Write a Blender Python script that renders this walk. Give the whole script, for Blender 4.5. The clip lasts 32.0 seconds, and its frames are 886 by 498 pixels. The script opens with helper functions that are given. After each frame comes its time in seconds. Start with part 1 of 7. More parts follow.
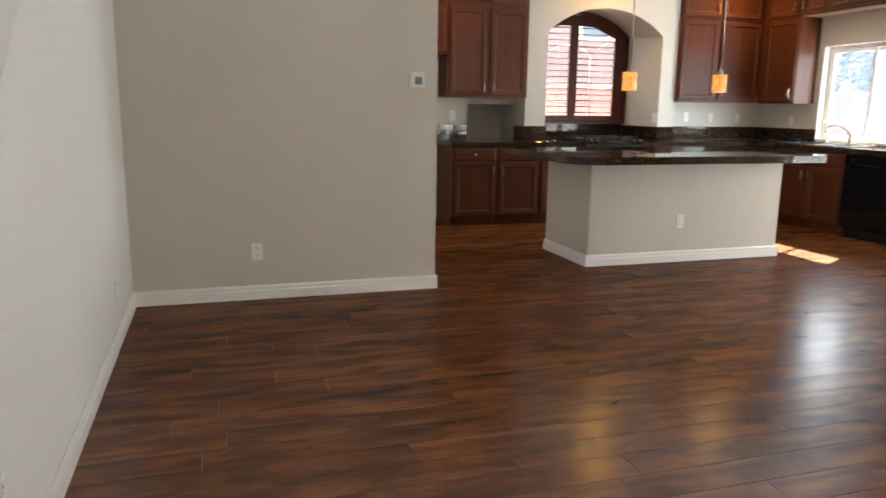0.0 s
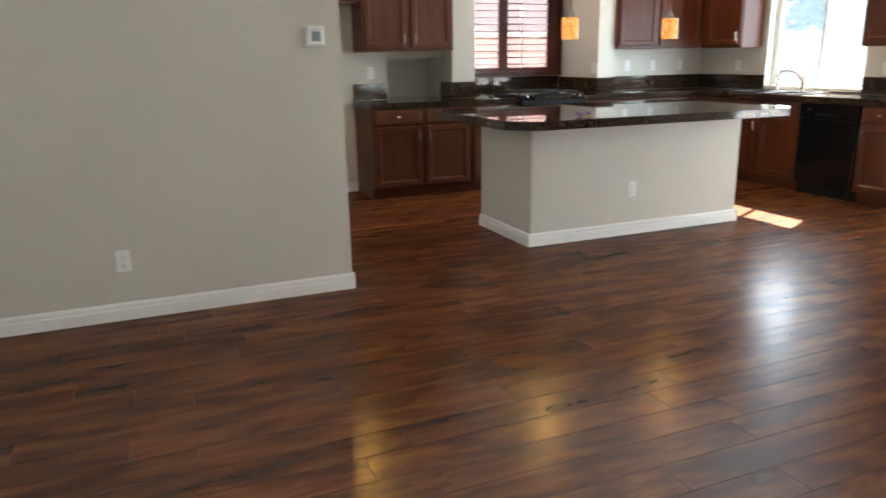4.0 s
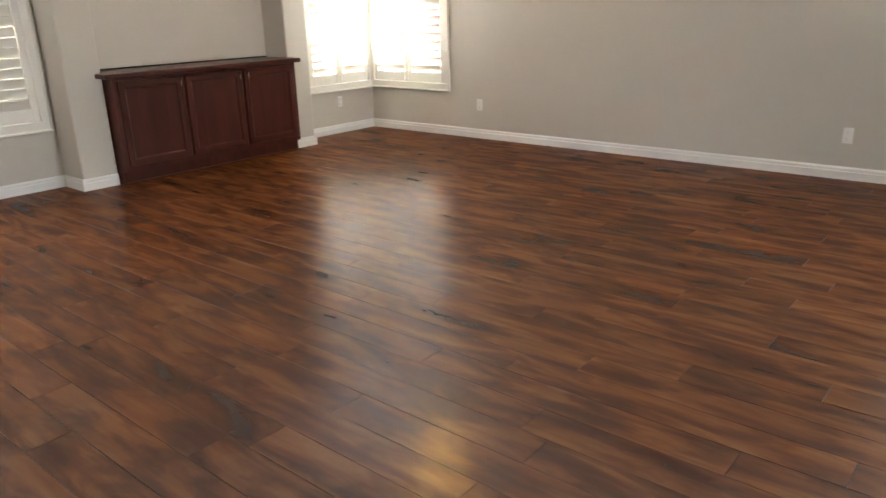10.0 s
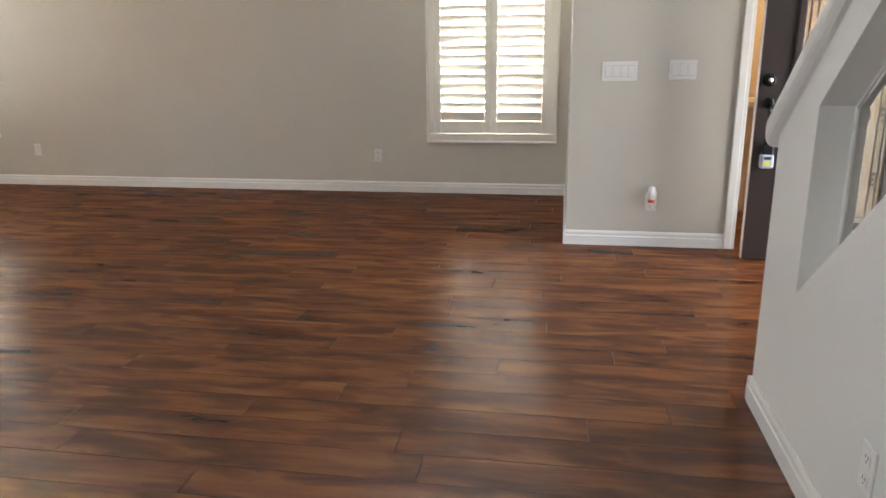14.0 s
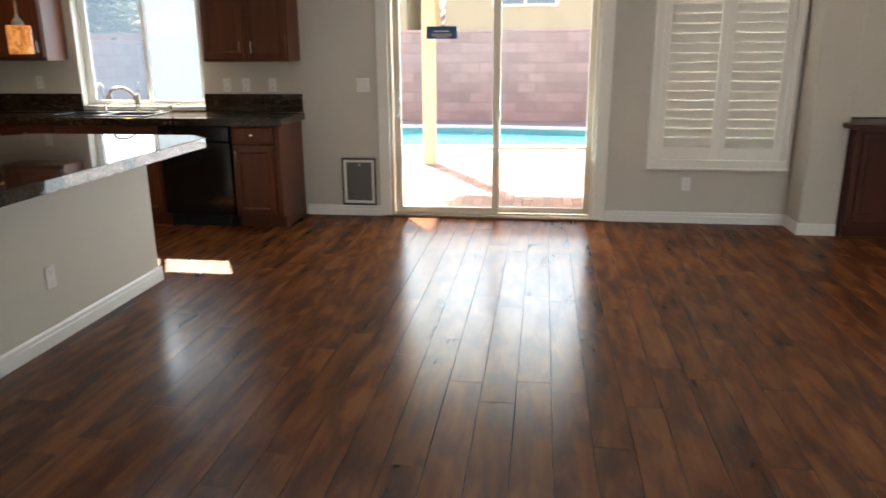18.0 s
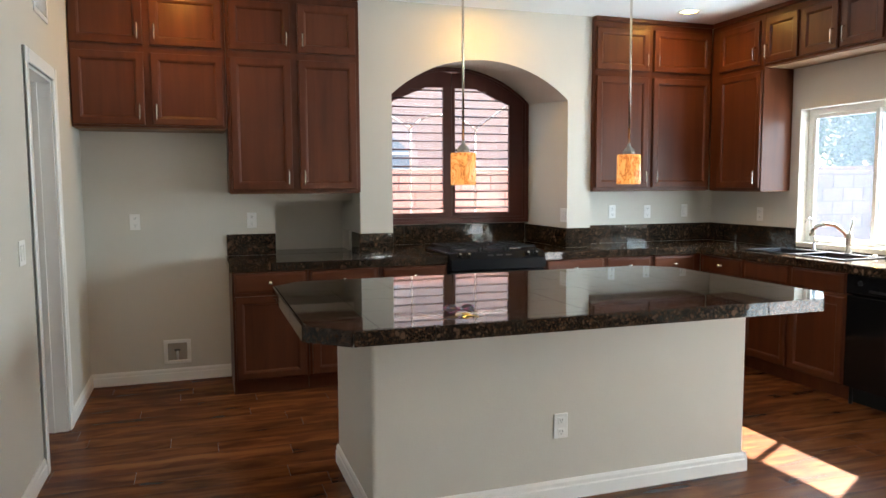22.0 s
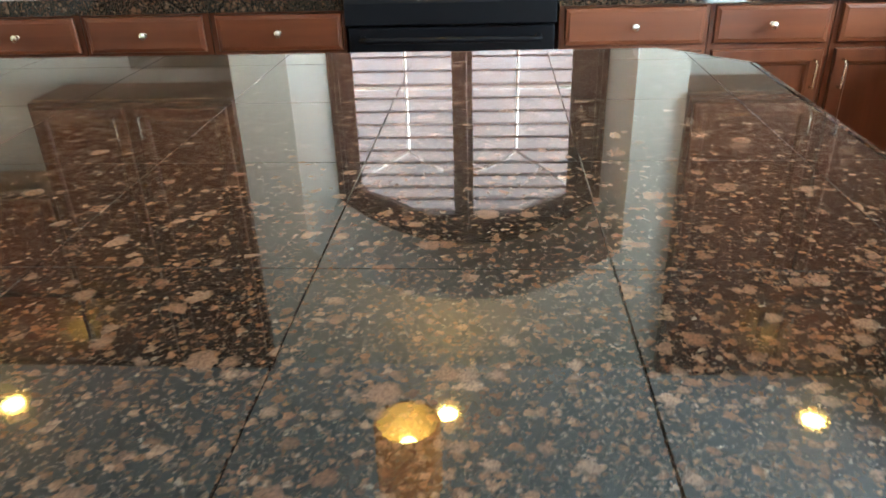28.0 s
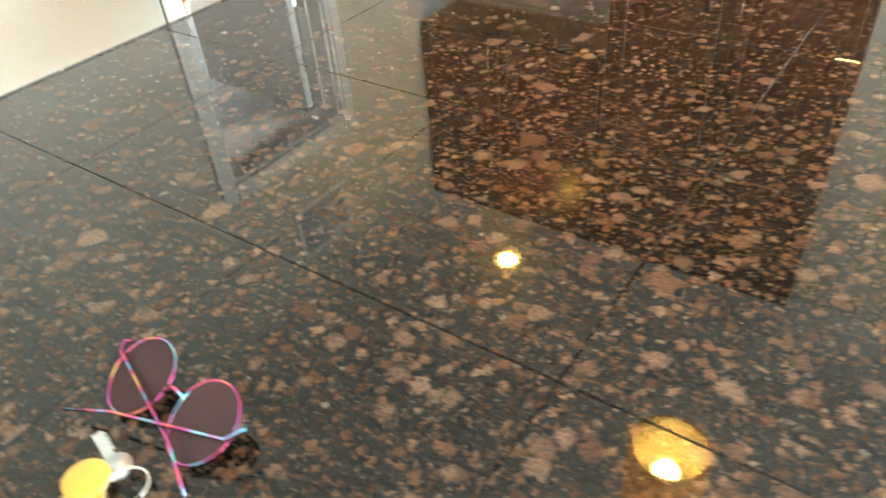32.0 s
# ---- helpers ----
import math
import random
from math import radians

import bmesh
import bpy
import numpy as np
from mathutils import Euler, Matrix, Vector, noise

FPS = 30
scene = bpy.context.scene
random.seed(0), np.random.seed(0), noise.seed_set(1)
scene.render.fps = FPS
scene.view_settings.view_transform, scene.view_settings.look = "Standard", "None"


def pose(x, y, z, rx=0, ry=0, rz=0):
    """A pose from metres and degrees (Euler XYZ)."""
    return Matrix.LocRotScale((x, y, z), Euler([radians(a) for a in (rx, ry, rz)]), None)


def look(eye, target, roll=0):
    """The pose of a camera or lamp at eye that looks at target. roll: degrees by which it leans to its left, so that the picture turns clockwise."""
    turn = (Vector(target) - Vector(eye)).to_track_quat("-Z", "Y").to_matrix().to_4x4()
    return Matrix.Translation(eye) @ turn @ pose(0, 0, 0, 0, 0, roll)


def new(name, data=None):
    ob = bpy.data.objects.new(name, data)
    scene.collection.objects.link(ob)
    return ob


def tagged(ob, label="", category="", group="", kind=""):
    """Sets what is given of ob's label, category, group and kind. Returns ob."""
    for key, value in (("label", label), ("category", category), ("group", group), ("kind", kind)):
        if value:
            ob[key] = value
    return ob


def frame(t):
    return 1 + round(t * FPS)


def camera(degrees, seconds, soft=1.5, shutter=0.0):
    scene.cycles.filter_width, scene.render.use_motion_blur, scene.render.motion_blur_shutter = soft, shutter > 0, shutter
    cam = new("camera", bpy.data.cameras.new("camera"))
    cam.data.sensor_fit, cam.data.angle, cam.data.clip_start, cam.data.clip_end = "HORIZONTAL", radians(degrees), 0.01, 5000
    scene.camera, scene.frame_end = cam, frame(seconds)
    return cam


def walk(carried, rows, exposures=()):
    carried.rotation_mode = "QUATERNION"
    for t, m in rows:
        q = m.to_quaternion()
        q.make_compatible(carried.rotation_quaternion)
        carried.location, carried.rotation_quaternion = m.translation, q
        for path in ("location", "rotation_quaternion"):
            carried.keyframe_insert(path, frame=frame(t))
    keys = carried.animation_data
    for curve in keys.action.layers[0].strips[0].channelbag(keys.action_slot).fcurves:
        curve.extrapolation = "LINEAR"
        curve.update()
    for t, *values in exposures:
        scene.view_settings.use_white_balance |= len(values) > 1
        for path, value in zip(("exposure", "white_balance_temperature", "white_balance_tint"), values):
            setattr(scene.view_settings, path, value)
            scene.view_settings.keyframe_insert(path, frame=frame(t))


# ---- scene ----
cam = camera(63.3, 32.0, 1.5, 0.25)
PATH = [
    (0, (0.596, 0.92, 1.263), (1.188, 2.791, 0.878), 0.8),
    (0.5, (0.725, 0.904, 1.269), (1.014, 2.841, 0.864), 0.9),
    (1, (0.878, 0.831, 1.251), (0.926, 2.786, 0.828), 0.9),
    (1.5, (0.987, 0.808, 1.231), (0.874, 2.755, 0.79), 0.8),
    (2, (1.01, 0.943, 1.233), (0.829, 2.878, 0.764), 0.6),
    (2.5, (0.997, 1.162, 1.236), (0.83, 3.094, 0.747), 0.4),
    (4.5, (0.975, 1.936, 1.331), (2.085, 3.51, 0.793), -1.3),
    (5, (0.981, 2.184, 1.322), (2.367, 3.51, 0.753), -1.5),
    (5.5, (0.947, 2.387, 1.309), (2.567, 3.4, 0.719), -1.7),
    (6, (0.949, 2.5, 1.329), (2.729, 3.171, 0.711), -1.9),
    (6.5, (1.04, 2.691, 1.278), (2.914, 3.012, 0.658), -1.7),
    (7, (1.09, 2.993, 1.257), (2.991, 2.954, 0.638), -1.6),
    (7.5, (1.138, 3.192, 1.31), (3.006, 2.871, 0.673), -1.7),
    (8, (1.193, 3.32, 1.328), (2.994, 2.738, 0.682), -1.7),
    (8.5, (1.291, 3.505, 1.334), (2.984, 2.657, 0.689), -1.6),
    (9, (1.356, 3.713, 1.305), (2.909, 2.625, 0.668), -1.7),
    (9.5, (1.321, 3.857, 1.294), (2.713, 2.57, 0.659), -1.8),
    (10, (1.311, 4.045, 1.317), (2.527, 2.592, 0.678), -1.5),
    (10.5, (1.317, 4.209, 1.326), (2.35, 2.616, 0.697), -1.5),
    (11, (1.307, 4.322, 1.317), (2.152, 2.616, 0.706), -1.6),
    (11.5, (1.296, 4.422, 1.258), (1.931, 2.615, 0.685), -1.4),
    (12, (1.235, 4.485, 1.244), (1.678, 2.612, 0.698), -1.3),
    (12.5, (1.101, 4.593, 1.239), (1.394, 2.686, 0.712), -1.2),
    (13, (0.996, 4.6, 1.225), (1.214, 2.68, 0.709), -0.9),
    (13.5, (0.877, 4.468, 1.199), (1.095, 2.549, 0.682), -0.8),
    (15.5, (0.53, 3.845, 1.324), (1.775, 2.395, 0.736), -0.7),
    (16, (0.58, 3.668, 1.313), (2.111, 2.526, 0.72), -0.8),
    (16.5, (0.664, 3.506, 1.366), (2.412, 2.744, 0.763), -0.9),
    (17, (0.917, 3.473, 1.379), (2.784, 3.064, 0.791), -0.9),
    (17.5, (1.038, 3.754, 1.428), (2.95, 3.631, 0.855), -0.5),
    (18, (1.162, 3.621, 1.446), (3.07, 3.885, 0.91), -0.4),
    (18.5, (1.373, 3.384, 1.434), (3.187, 4.062, 0.936), -0.6),
    (19, (1.541, 3.357, 1.466), (3.21, 4.357, 1.004), -0.4),
    (19.5, (1.722, 3.298, 1.46), (3.203, 4.575, 1.045), -0.5),
    (20, (1.904, 3.246, 1.462), (3.173, 4.752, 1.108), -0.5),
    (20.5, (2.086, 3.248, 1.451), (3.139, 4.923, 1.157), -0.4),
    (21, (2.312, 3.247, 1.46), (3.189, 5.027, 1.216), -0.3),
    (21.5, (2.592, 3.216, 1.455), (3.337, 5.061, 1.252), -0.3),
    (22, (2.814, 3.233, 1.43), (3.452, 5.12, 1.255), -0.3),
    (22.5, (3.042, 3.335, 1.405), (3.584, 5.254, 1.253), -0.2),
    (23, (3.297, 3.439, 1.393), (3.749, 5.382, 1.25), -0.1),
    (23.5, (3.561, 3.556, 1.411), (3.931, 5.516, 1.268), -0.0),
    (24, (3.789, 3.779, 1.397), (4.086, 5.751, 1.248), -0.0),
    (24.5, (4.023, 3.975, 1.385), (4.264, 5.953, 1.221), -0.1),
    (25, (4.233, 4.137, 1.363), (4.434, 6.116, 1.152), 0.1),
    (25.5, (4.421, 4.337, 1.316), (4.575, 6.311, 1.034), 0.2),
    (26, (4.576, 4.608, 1.24), (4.686, 6.572, 0.879), 0.2),
    (26.5, (4.721, 4.857, 1.235), (4.789, 6.798, 0.759), 0.3),
    (28.5, (5.132, 5.646, 1.271), (4.895, 7.34, 0.234), -2.2),
    (29, (5.106, 5.773, 1.284), (4.774, 7.375, 0.134), -1.9),
    (29.5, (4.944, 5.827, 1.306), (4.511, 7.347, 0.08), -2.4),
    (30, (4.904, 5.822, 1.276), (4.307, 7.278, 0.042), -3.7),
    (30.5, (4.684, 5.827, 1.283), (3.997, 7.228, 0.032), -3.2),
    (31, (4.408, 5.843, 1.28), (3.667, 7.209, 0.022), -1.9),
    (31.5, (4.301, 5.835, 1.294), (3.444, 7.138, 0.043), 3.3),
    (32, (4.167, 5.808, 1.311), (3.203, 7.039, 0.065), -5.1),
]
EXPOSURES = [
    (0.0, 4.5, 7000, 13), (2.5, 4.75, 6800, 12), (5.0, 4.4, 6500, 8), (7.0, 4.1, 7000, 10), (9.0, 4.2, 6700, 10), (10.0, 4.45, 6700, 11), (11.0, 4.3, 6700, 11), (13.5, 4.25, 6700, 12),
    (16.0, 4.6, 6000, 12), (17.0, 4.15, 6000, 10), (19.0, 3.7, 8300, 10), (20.0, 4.1, 8800, 11), (21.0, 4.4, 7300, 10), (22.0, 4.4, 6600, 9), (24.0, 4.6, 6500, 10), (26.5, 4.9, 6100, 8), (29.0, 6.3, 6100, -3), (31.0, 6.45, 6400, -2), (32.0, 6.4, 6500, -1),
]
walk(cam, [(t, look(eye, target, roll)) for t, eye, target, roll in PATH], EXPOSURES)

# ---- world, sun and exposure ----
SUN_AZ, SUN_EL = 28.0, 41.0          # degrees; azimuth from +x towards +y
world = bpy.data.worlds.new("world")
scene.world = world
world.use_nodes = True
wn = world.node_tree.nodes
sky = wn.new("ShaderNodeTexSky")
sky.sky_type = 'NISHITA'
sky.sun_disc = False
sky.sun_elevation = radians(SUN_EL)
sky.sun_rotation = radians(90 - SUN_AZ)
sky.dust_density = 1.5
wn["Background"].inputs[1].default_value = 0.12
world.node_tree.links.new(sky.outputs[0], wn["Background"].inputs[0])
sun = new("sun", bpy.data.lights.new("sun", 'SUN'))
sun.data.energy = 2.8
sun.data.angle = radians(0.53)
sun.data.color = (1.0, 0.95, 0.87)
sun.matrix_world = look((0, 0, 0), (-math.cos(radians(SUN_AZ)) * math.cos(radians(SUN_EL)),
                                    -math.sin(radians(SUN_AZ)) * math.cos(radians(SUN_EL)), -math.sin(radians(SUN_EL))))


def window_light(x, y, z, way, w, h, watts, color=(0.93, 0.97, 1.0)):
    """Daylight of the sky, or off the sunlit patio, that comes in through one opening."""
    o = new("window_daylight", bpy.data.lights.new("window_daylight", 'AREA'))
    o.data.shape = 'RECTANGLE'
    o.data.size, o.data.size_y = w, h
    o.data.energy = watts
    o.data.color = color
    o.matrix_world = look((x, y, z), (x + way[0], y + way[1], z + way[2]))


window_light(7.62, 4.015, 1.02, (-0.90, 0, 0.42), 1.60, 1.95, 4.8, (0.78, 0.91, 1.0))
window_light(7.60, 2.19, 1.33, (-1, 0, 0), 0.95, 1.5, 8)
window_light(7.60, -1.5, 1.33, (-1, 0, 0), 0.80, 1.5, 10.0)
window_light(6.79, -2.20, 1.33, (0, 1, 0), 0.95, 1.5, 10.0)
window_light(1.38, -2.20, 1.33, (0, 1, 0), 0.92, 1.5, 13)
window_light(7.55, 7.21, 1.5, (-1, 0, 0), 1.1, 1.0, 6.0, (0.70, 0.87, 1.0))
window_light(-1.80, 0.32, 1.05, (1, 0, 0), 0.9, 2.0, 4.5)
window_light(-0.62, 0.93, 4.05, (0, 0.6, -0.8), 1.0, 0.9, 0.42)
window_light(1.10, 9.0, 1.5, (0, -1, 0), 0.8, 1.0, 1.3)

# ---- materials ----
def mat(name, color=(0.5, 0.5, 0.5), rough=0.5, metal=0.0, spec=0.5):
    m = bpy.data.materials.new(name)
    m.use_nodes = True
    b = m.node_tree.nodes["Principled BSDF"]
    b.inputs["Base Color"].default_value = (*color, 1)
    b.inputs["Roughness"].default_value = rough
    b.inputs["Metallic"].default_value = metal
    b.inputs["Specular IOR Level"].default_value = spec
    return m


class Nodes:
    """Short hand for building node trees."""
    def __init__(self, m):
        self.t = m.node_tree
        self.b = self.t.nodes["Principled BSDF"]

    def n(self, kind, **props):
        node = self.t.nodes.new("ShaderNode" + kind)
        for k, v in props.items():
            node.inputs[k.replace("_", " ")].default_value = v
        return node

    def l(self, a, b):
        self.t.links.new(a, b)

    def coords(self, scale=(1, 1, 1), shift=None):
        g = self.n("NewGeometry")
        mp = self.n("Mapping")
        mp.inputs["Scale"].default_value = scale
        self.l(g.outputs["Position"], mp.inputs["Vector"])
        if shift is not None:
            self.l(shift, mp.inputs["Location"])
        return mp.outputs[0]

    def noise(self, vec, scale, detail=3.0, rough=0.5, dist=0.0):
        x = self.n("TexNoise", Scale=scale, Detail=detail, Roughness=rough, Distortion=dist)
        self.l(vec, x.inputs["Vector"])
        return x.outputs["Fac"]

    def ramp(self, fac, *stops):
        r = self.n("ValToRGB")
        e = r.color_ramp.elements
        while len(e) < len(stops):
            e.new(0.5)
        for el, (p, c) in zip(e, stops):
            el.position = p
            el.color = (*c, 1) if len(c) == 3 else c
        self.l(fac, r.inputs[0])
        return r.outputs[0]

    def mix(self, fac, a, b, mode='MIX'):
        x = self.t.nodes.new("ShaderNodeMix")
        x.data_type = 'RGBA'
        x.blend_type = mode
        for v, s in ((fac, 0), (a, 6), (b, 7)):
            if hasattr(v, "links"):
                self.l(v, x.inputs[s])
            else:
                x.inputs[s].default_value = v if not isinstance(v, tuple) else (*v, 1)
        return x.outputs[2]

    def math(self, op, a, b=0.0):
        x = self.t.nodes.new("ShaderNodeMath")
        x.operation = op
        for v, s in ((a, 0), (b, 1)):
            if hasattr(v, "links"):
                self.l(v, x.inputs[s])
            else:
                x.inputs[s].default_value = v
        return x.outputs[0]

    def color(self, c):
        self.l(c, self.b.inputs["Base Color"])

    def rough(self, c):
        self.l(c, self.b.inputs["Roughness"])

    def bump(self, h, strength=0.3, dist=0.002):
        x = self.n("Bump", Strength=strength, Distance=dist)
        self.l(h, x.inputs["Height"])
        self.l(x.outputs[0], self.b.inputs["Normal"])


def wall_paint(name, c, bump=0.25):
    m = mat(name, c, 0.55, spec=0.35)
    k = Nodes(m)
    v = k.coords()
    big = k.noise(v, 1.3, 3)
    fine = k.noise(v, 130.0, 2, 0.6)
    mid = k.noise(v, 38.0, 3, 0.6)
    k.color(k.mix(big, tuple(x * 0.95 for x in c), tuple(min(1, x * 1.04) for x in c)))
    k.bump(k.math('ADD', k.math('MULTIPLY', mid, 0.8), fine), bump, 0.0025)
    return m


M_WALL = wall_paint("greige wall paint", (0.605, 0.572, 0.500))
M_STAIRW = wall_paint("pale stair wall paint", (0.78, 0.765, 0.73))
M_CEIL = wall_paint("white ceiling paint", (0.84, 0.83, 0.80))
M_TRIM = mat("white trim paint", (0.84, 0.83, 0.79), 0.32)
M_SHUT = mat("white shutter paint", (0.86, 0.835, 0.76), 0.35)
M_PLATE = mat("white plastic", (0.82, 0.81, 0.78), 0.3)
M_DARKHOLE = mat("dark slot", (0.03, 0.03, 0.03), 0.6)
M_VINYL = mat("cream vinyl frame", (0.76, 0.70, 0.56), 0.35)
M_BLACK = mat("black enamel", (0.006, 0.006, 0.007), 0.12)
M_RANGE = mat("black range enamel", (0.005, 0.005, 0.006), 0.30, spec=0.08)
M_BLACKM = mat("black matt iron", (0.010, 0.010, 0.010), 0.5, spec=0.2)
M_STEEL = mat("brushed steel", (0.62, 0.61, 0.58), 0.28, 1.0)
M_CHROME = mat("chrome", (0.8, 0.8, 0.8), 0.08, 1.0)
M_NICKEL = mat("satin nickel", (0.66, 0.62, 0.55), 0.25, 1.0)
M_ALU = mat("grey aluminium", (0.45, 0.45, 0.46), 0.35, 0.9)


def wood(name, dark, light, rough, axis=2, grain=1.0, coat=0.0):
    m = mat(name, dark, rough, spec=0.3)
    k = Nodes(m)
    sc = [14.0, 14.0, 14.0]
    sc[axis] = 1.1
    info = k.n("ObjectInfo")
    sh = k.n("CombineXYZ")
    r = k.math('MULTIPLY', info.outputs["Random"], 13.0)
    for i in range(3):
        k.l(r, sh.inputs[i])
    v = k.coords(tuple(s * grain for s in sc), sh.outputs[0])
    a = k.noise(v, 1.0, 5, 0.6, 0.4)
    b = k.noise(k.coords((2.3, 2.3, 1.4), sh.outputs[0]), 1.0, 3)
    f = k.math('ADD', k.math('MULTIPLY', a, 0.6), k.math('MULTIPLY', b, 0.4))
    c = k.ramp(f, (0.32, dark), (0.68, light))
    tone = k.math('ADD', k.math('MULTIPLY', info.outputs["Random"], 0.22), 0.89)
    hv = k.n("HueSaturation")
    k.l(c, hv.inputs["Color"])
    k.l(tone, hv.inputs["Value"])
    k.color(hv.outputs[0])
    k.rough(k.ramp(b, (0.3, (rough * 0.85,) * 3), (0.7, (rough * 1.2,) * 3)))
    k.bump(a, 0.08, 0.001)
    if coat:
        k.b.inputs["Coat Weight"].default_value = coat
        k.b.inputs["Coat Roughness"].default_value = 0.2
    return m


M_CAB = wood("cherry cabinet wood", (0.064, 0.0160, 0.0060), (0.118, 0.0330, 0.0120), 0.34)
M_CABH = wood("cherry cabinet wood across", (0.064, 0.0160, 0.0060), (0.118, 0.0330, 0.0120), 0.34, 0)
M_CABIN = mat("pale cabinet underside", (0.20, 0.105, 0.05), 0.5)
M_BUILT = wood("dark red built in wood", (0.040, 0.0088, 0.0060), (0.092, 0.0215, 0.0128), 0.33)
M_DARKSH = wood("mahogany shutter wood", (0.050, 0.0115, 0.0085), (0.085, 0.021, 0.014), 0.35)


def floor_wood(name):
    m = mat(name, (0.1, 0.04, 0.02), 0.2)
    k = Nodes(m)
    info = k.n("ObjectInfo")
    isl = k.n("NewGeometry")
    rnd = k.math('FRACT', k.math('ADD', k.math('MULTIPLY', info.outputs["Random"], 7.31), isl.outputs["Random Per Island"]))
    sh = k.n("CombineXYZ")
    k.l(k.math('MULTIPLY', rnd, 37.0), sh.inputs[0])
    k.l(k.math('MULTIPLY', rnd, 91.0), sh.inputs[1])
    # long streaks, broad smoky figure, a few dark knots, faint golden flames, fine pores
    g = k.noise(k.coords((0.9, 15.0, 1.0), sh.outputs[0]), 1.0, 3, 0.5, 0.3)
    smoke = k.noise(k.coords((2.5, 9.0, 1.0), sh.outputs[0]), 1.0, 3.6, 0.52, 0.5)
    knot = k.noise(k.coords((3.6, 9.0, 1.0), sh.outputs[0]), 1.0, 1.6, 0.45, 0.3)
    flame = k.noise(k.coords((4.2, 10.0, 1.0), sh.outputs[0]), 1.0, 2, 0.5, 0.8)
    fine = k.noise(k.coords((7.0, 90.0, 1.0), sh.outputs[0]), 1.0, 2, 0.5)
    base = k.ramp(g, (0.30, (0.136, 0.0435, 0.0155)), (0.50, (0.190, 0.0650, 0.0215)), (0.70, (0.236, 0.0880, 0.0290)))
    dark = k.ramp(smoke, (0.42, (0.0, 0.0, 0.0)), (0.53, (0.62, 0.62, 0.62)), (0.65, (1.0, 1.0, 1.0)))
    c = k.mix(k.math('MULTIPLY', dark, 0.84), base, (0.058, 0.0165, 0.0080))
    spot = k.ramp(knot, (0.50, (0.0, 0.0, 0.0)), (0.80, (1.0, 1.0, 1.0)))
    c = k.mix(k.math('MULTIPLY', spot, 0.22), c, (0.040, 0.0105, 0.0050))
    gold = k.ramp(flame, (0.58, (0.0, 0.0, 0.0)), (0.74, (1.0, 1.0, 1.0)))
    c = k.mix(k.math('MULTIPLY', gold, 0.26), c, (0.28, 0.108, 0.034))
    c = k.mix(k.math('MULTIPLY', fine, 0.30), c, (0.060, 0.017, 0.006), 'MIX')
    hv = k.n("HueSaturation")
    k.l(c, hv.inputs["Color"])
    k.l(k.math('ADD', k.math('MULTIPLY', rnd, 0.34), 0.84), hv.inputs["Value"])
    k.color(hv.outputs[0])
    # soft hand-scraped ridges that run along the boards
    rip = k.noise(k.coords((2.0, 44.0, 1.0), sh.outputs[0]), 1.0, 1.0, 0.4, 0.4)
    k.bump(rip, 0.040, 0.0020)
    k.b.inputs["Specular IOR Level"].default_value = 0.0
    # satin varnish: a gloss that grows gently towards flat angles
    gl = k.n("BsdfGlossy")
    k.l(k.ramp(smoke, (0.3, (0.205,) * 3), (0.7, (0.235,) * 3)), gl.inputs["Roughness"])
    k.l(k.b.inputs["Normal"].links[0].from_socket, gl.inputs["Normal"])
    lw = k.n("LayerWeight", Blend=0.5)
    fac = k.math('ADD', k.math('MULTIPLY', k.math('POWER', lw.outputs["Facing"], 3.0), 0.025), 0.105)
    mx = k.n("MixShader")
    k.l(fac, mx.inputs[0])
    k.l(k.b.outputs[0], mx.inputs[1])
    k.l(gl.outputs[0], mx.inputs[2])
    k.l(mx.outputs[0], k.t.nodes["Material Output"].inputs[0])
    return m


M_FLOOR = floor_wood("walnut laminate boards")
M_JOINT = mat("dark floor joint", (0.012, 0.007, 0.004), 0.6)
M_BEVEL = mat("scuffed board edge", (0.050, 0.020, 0.010), 0.42, spec=0.3)


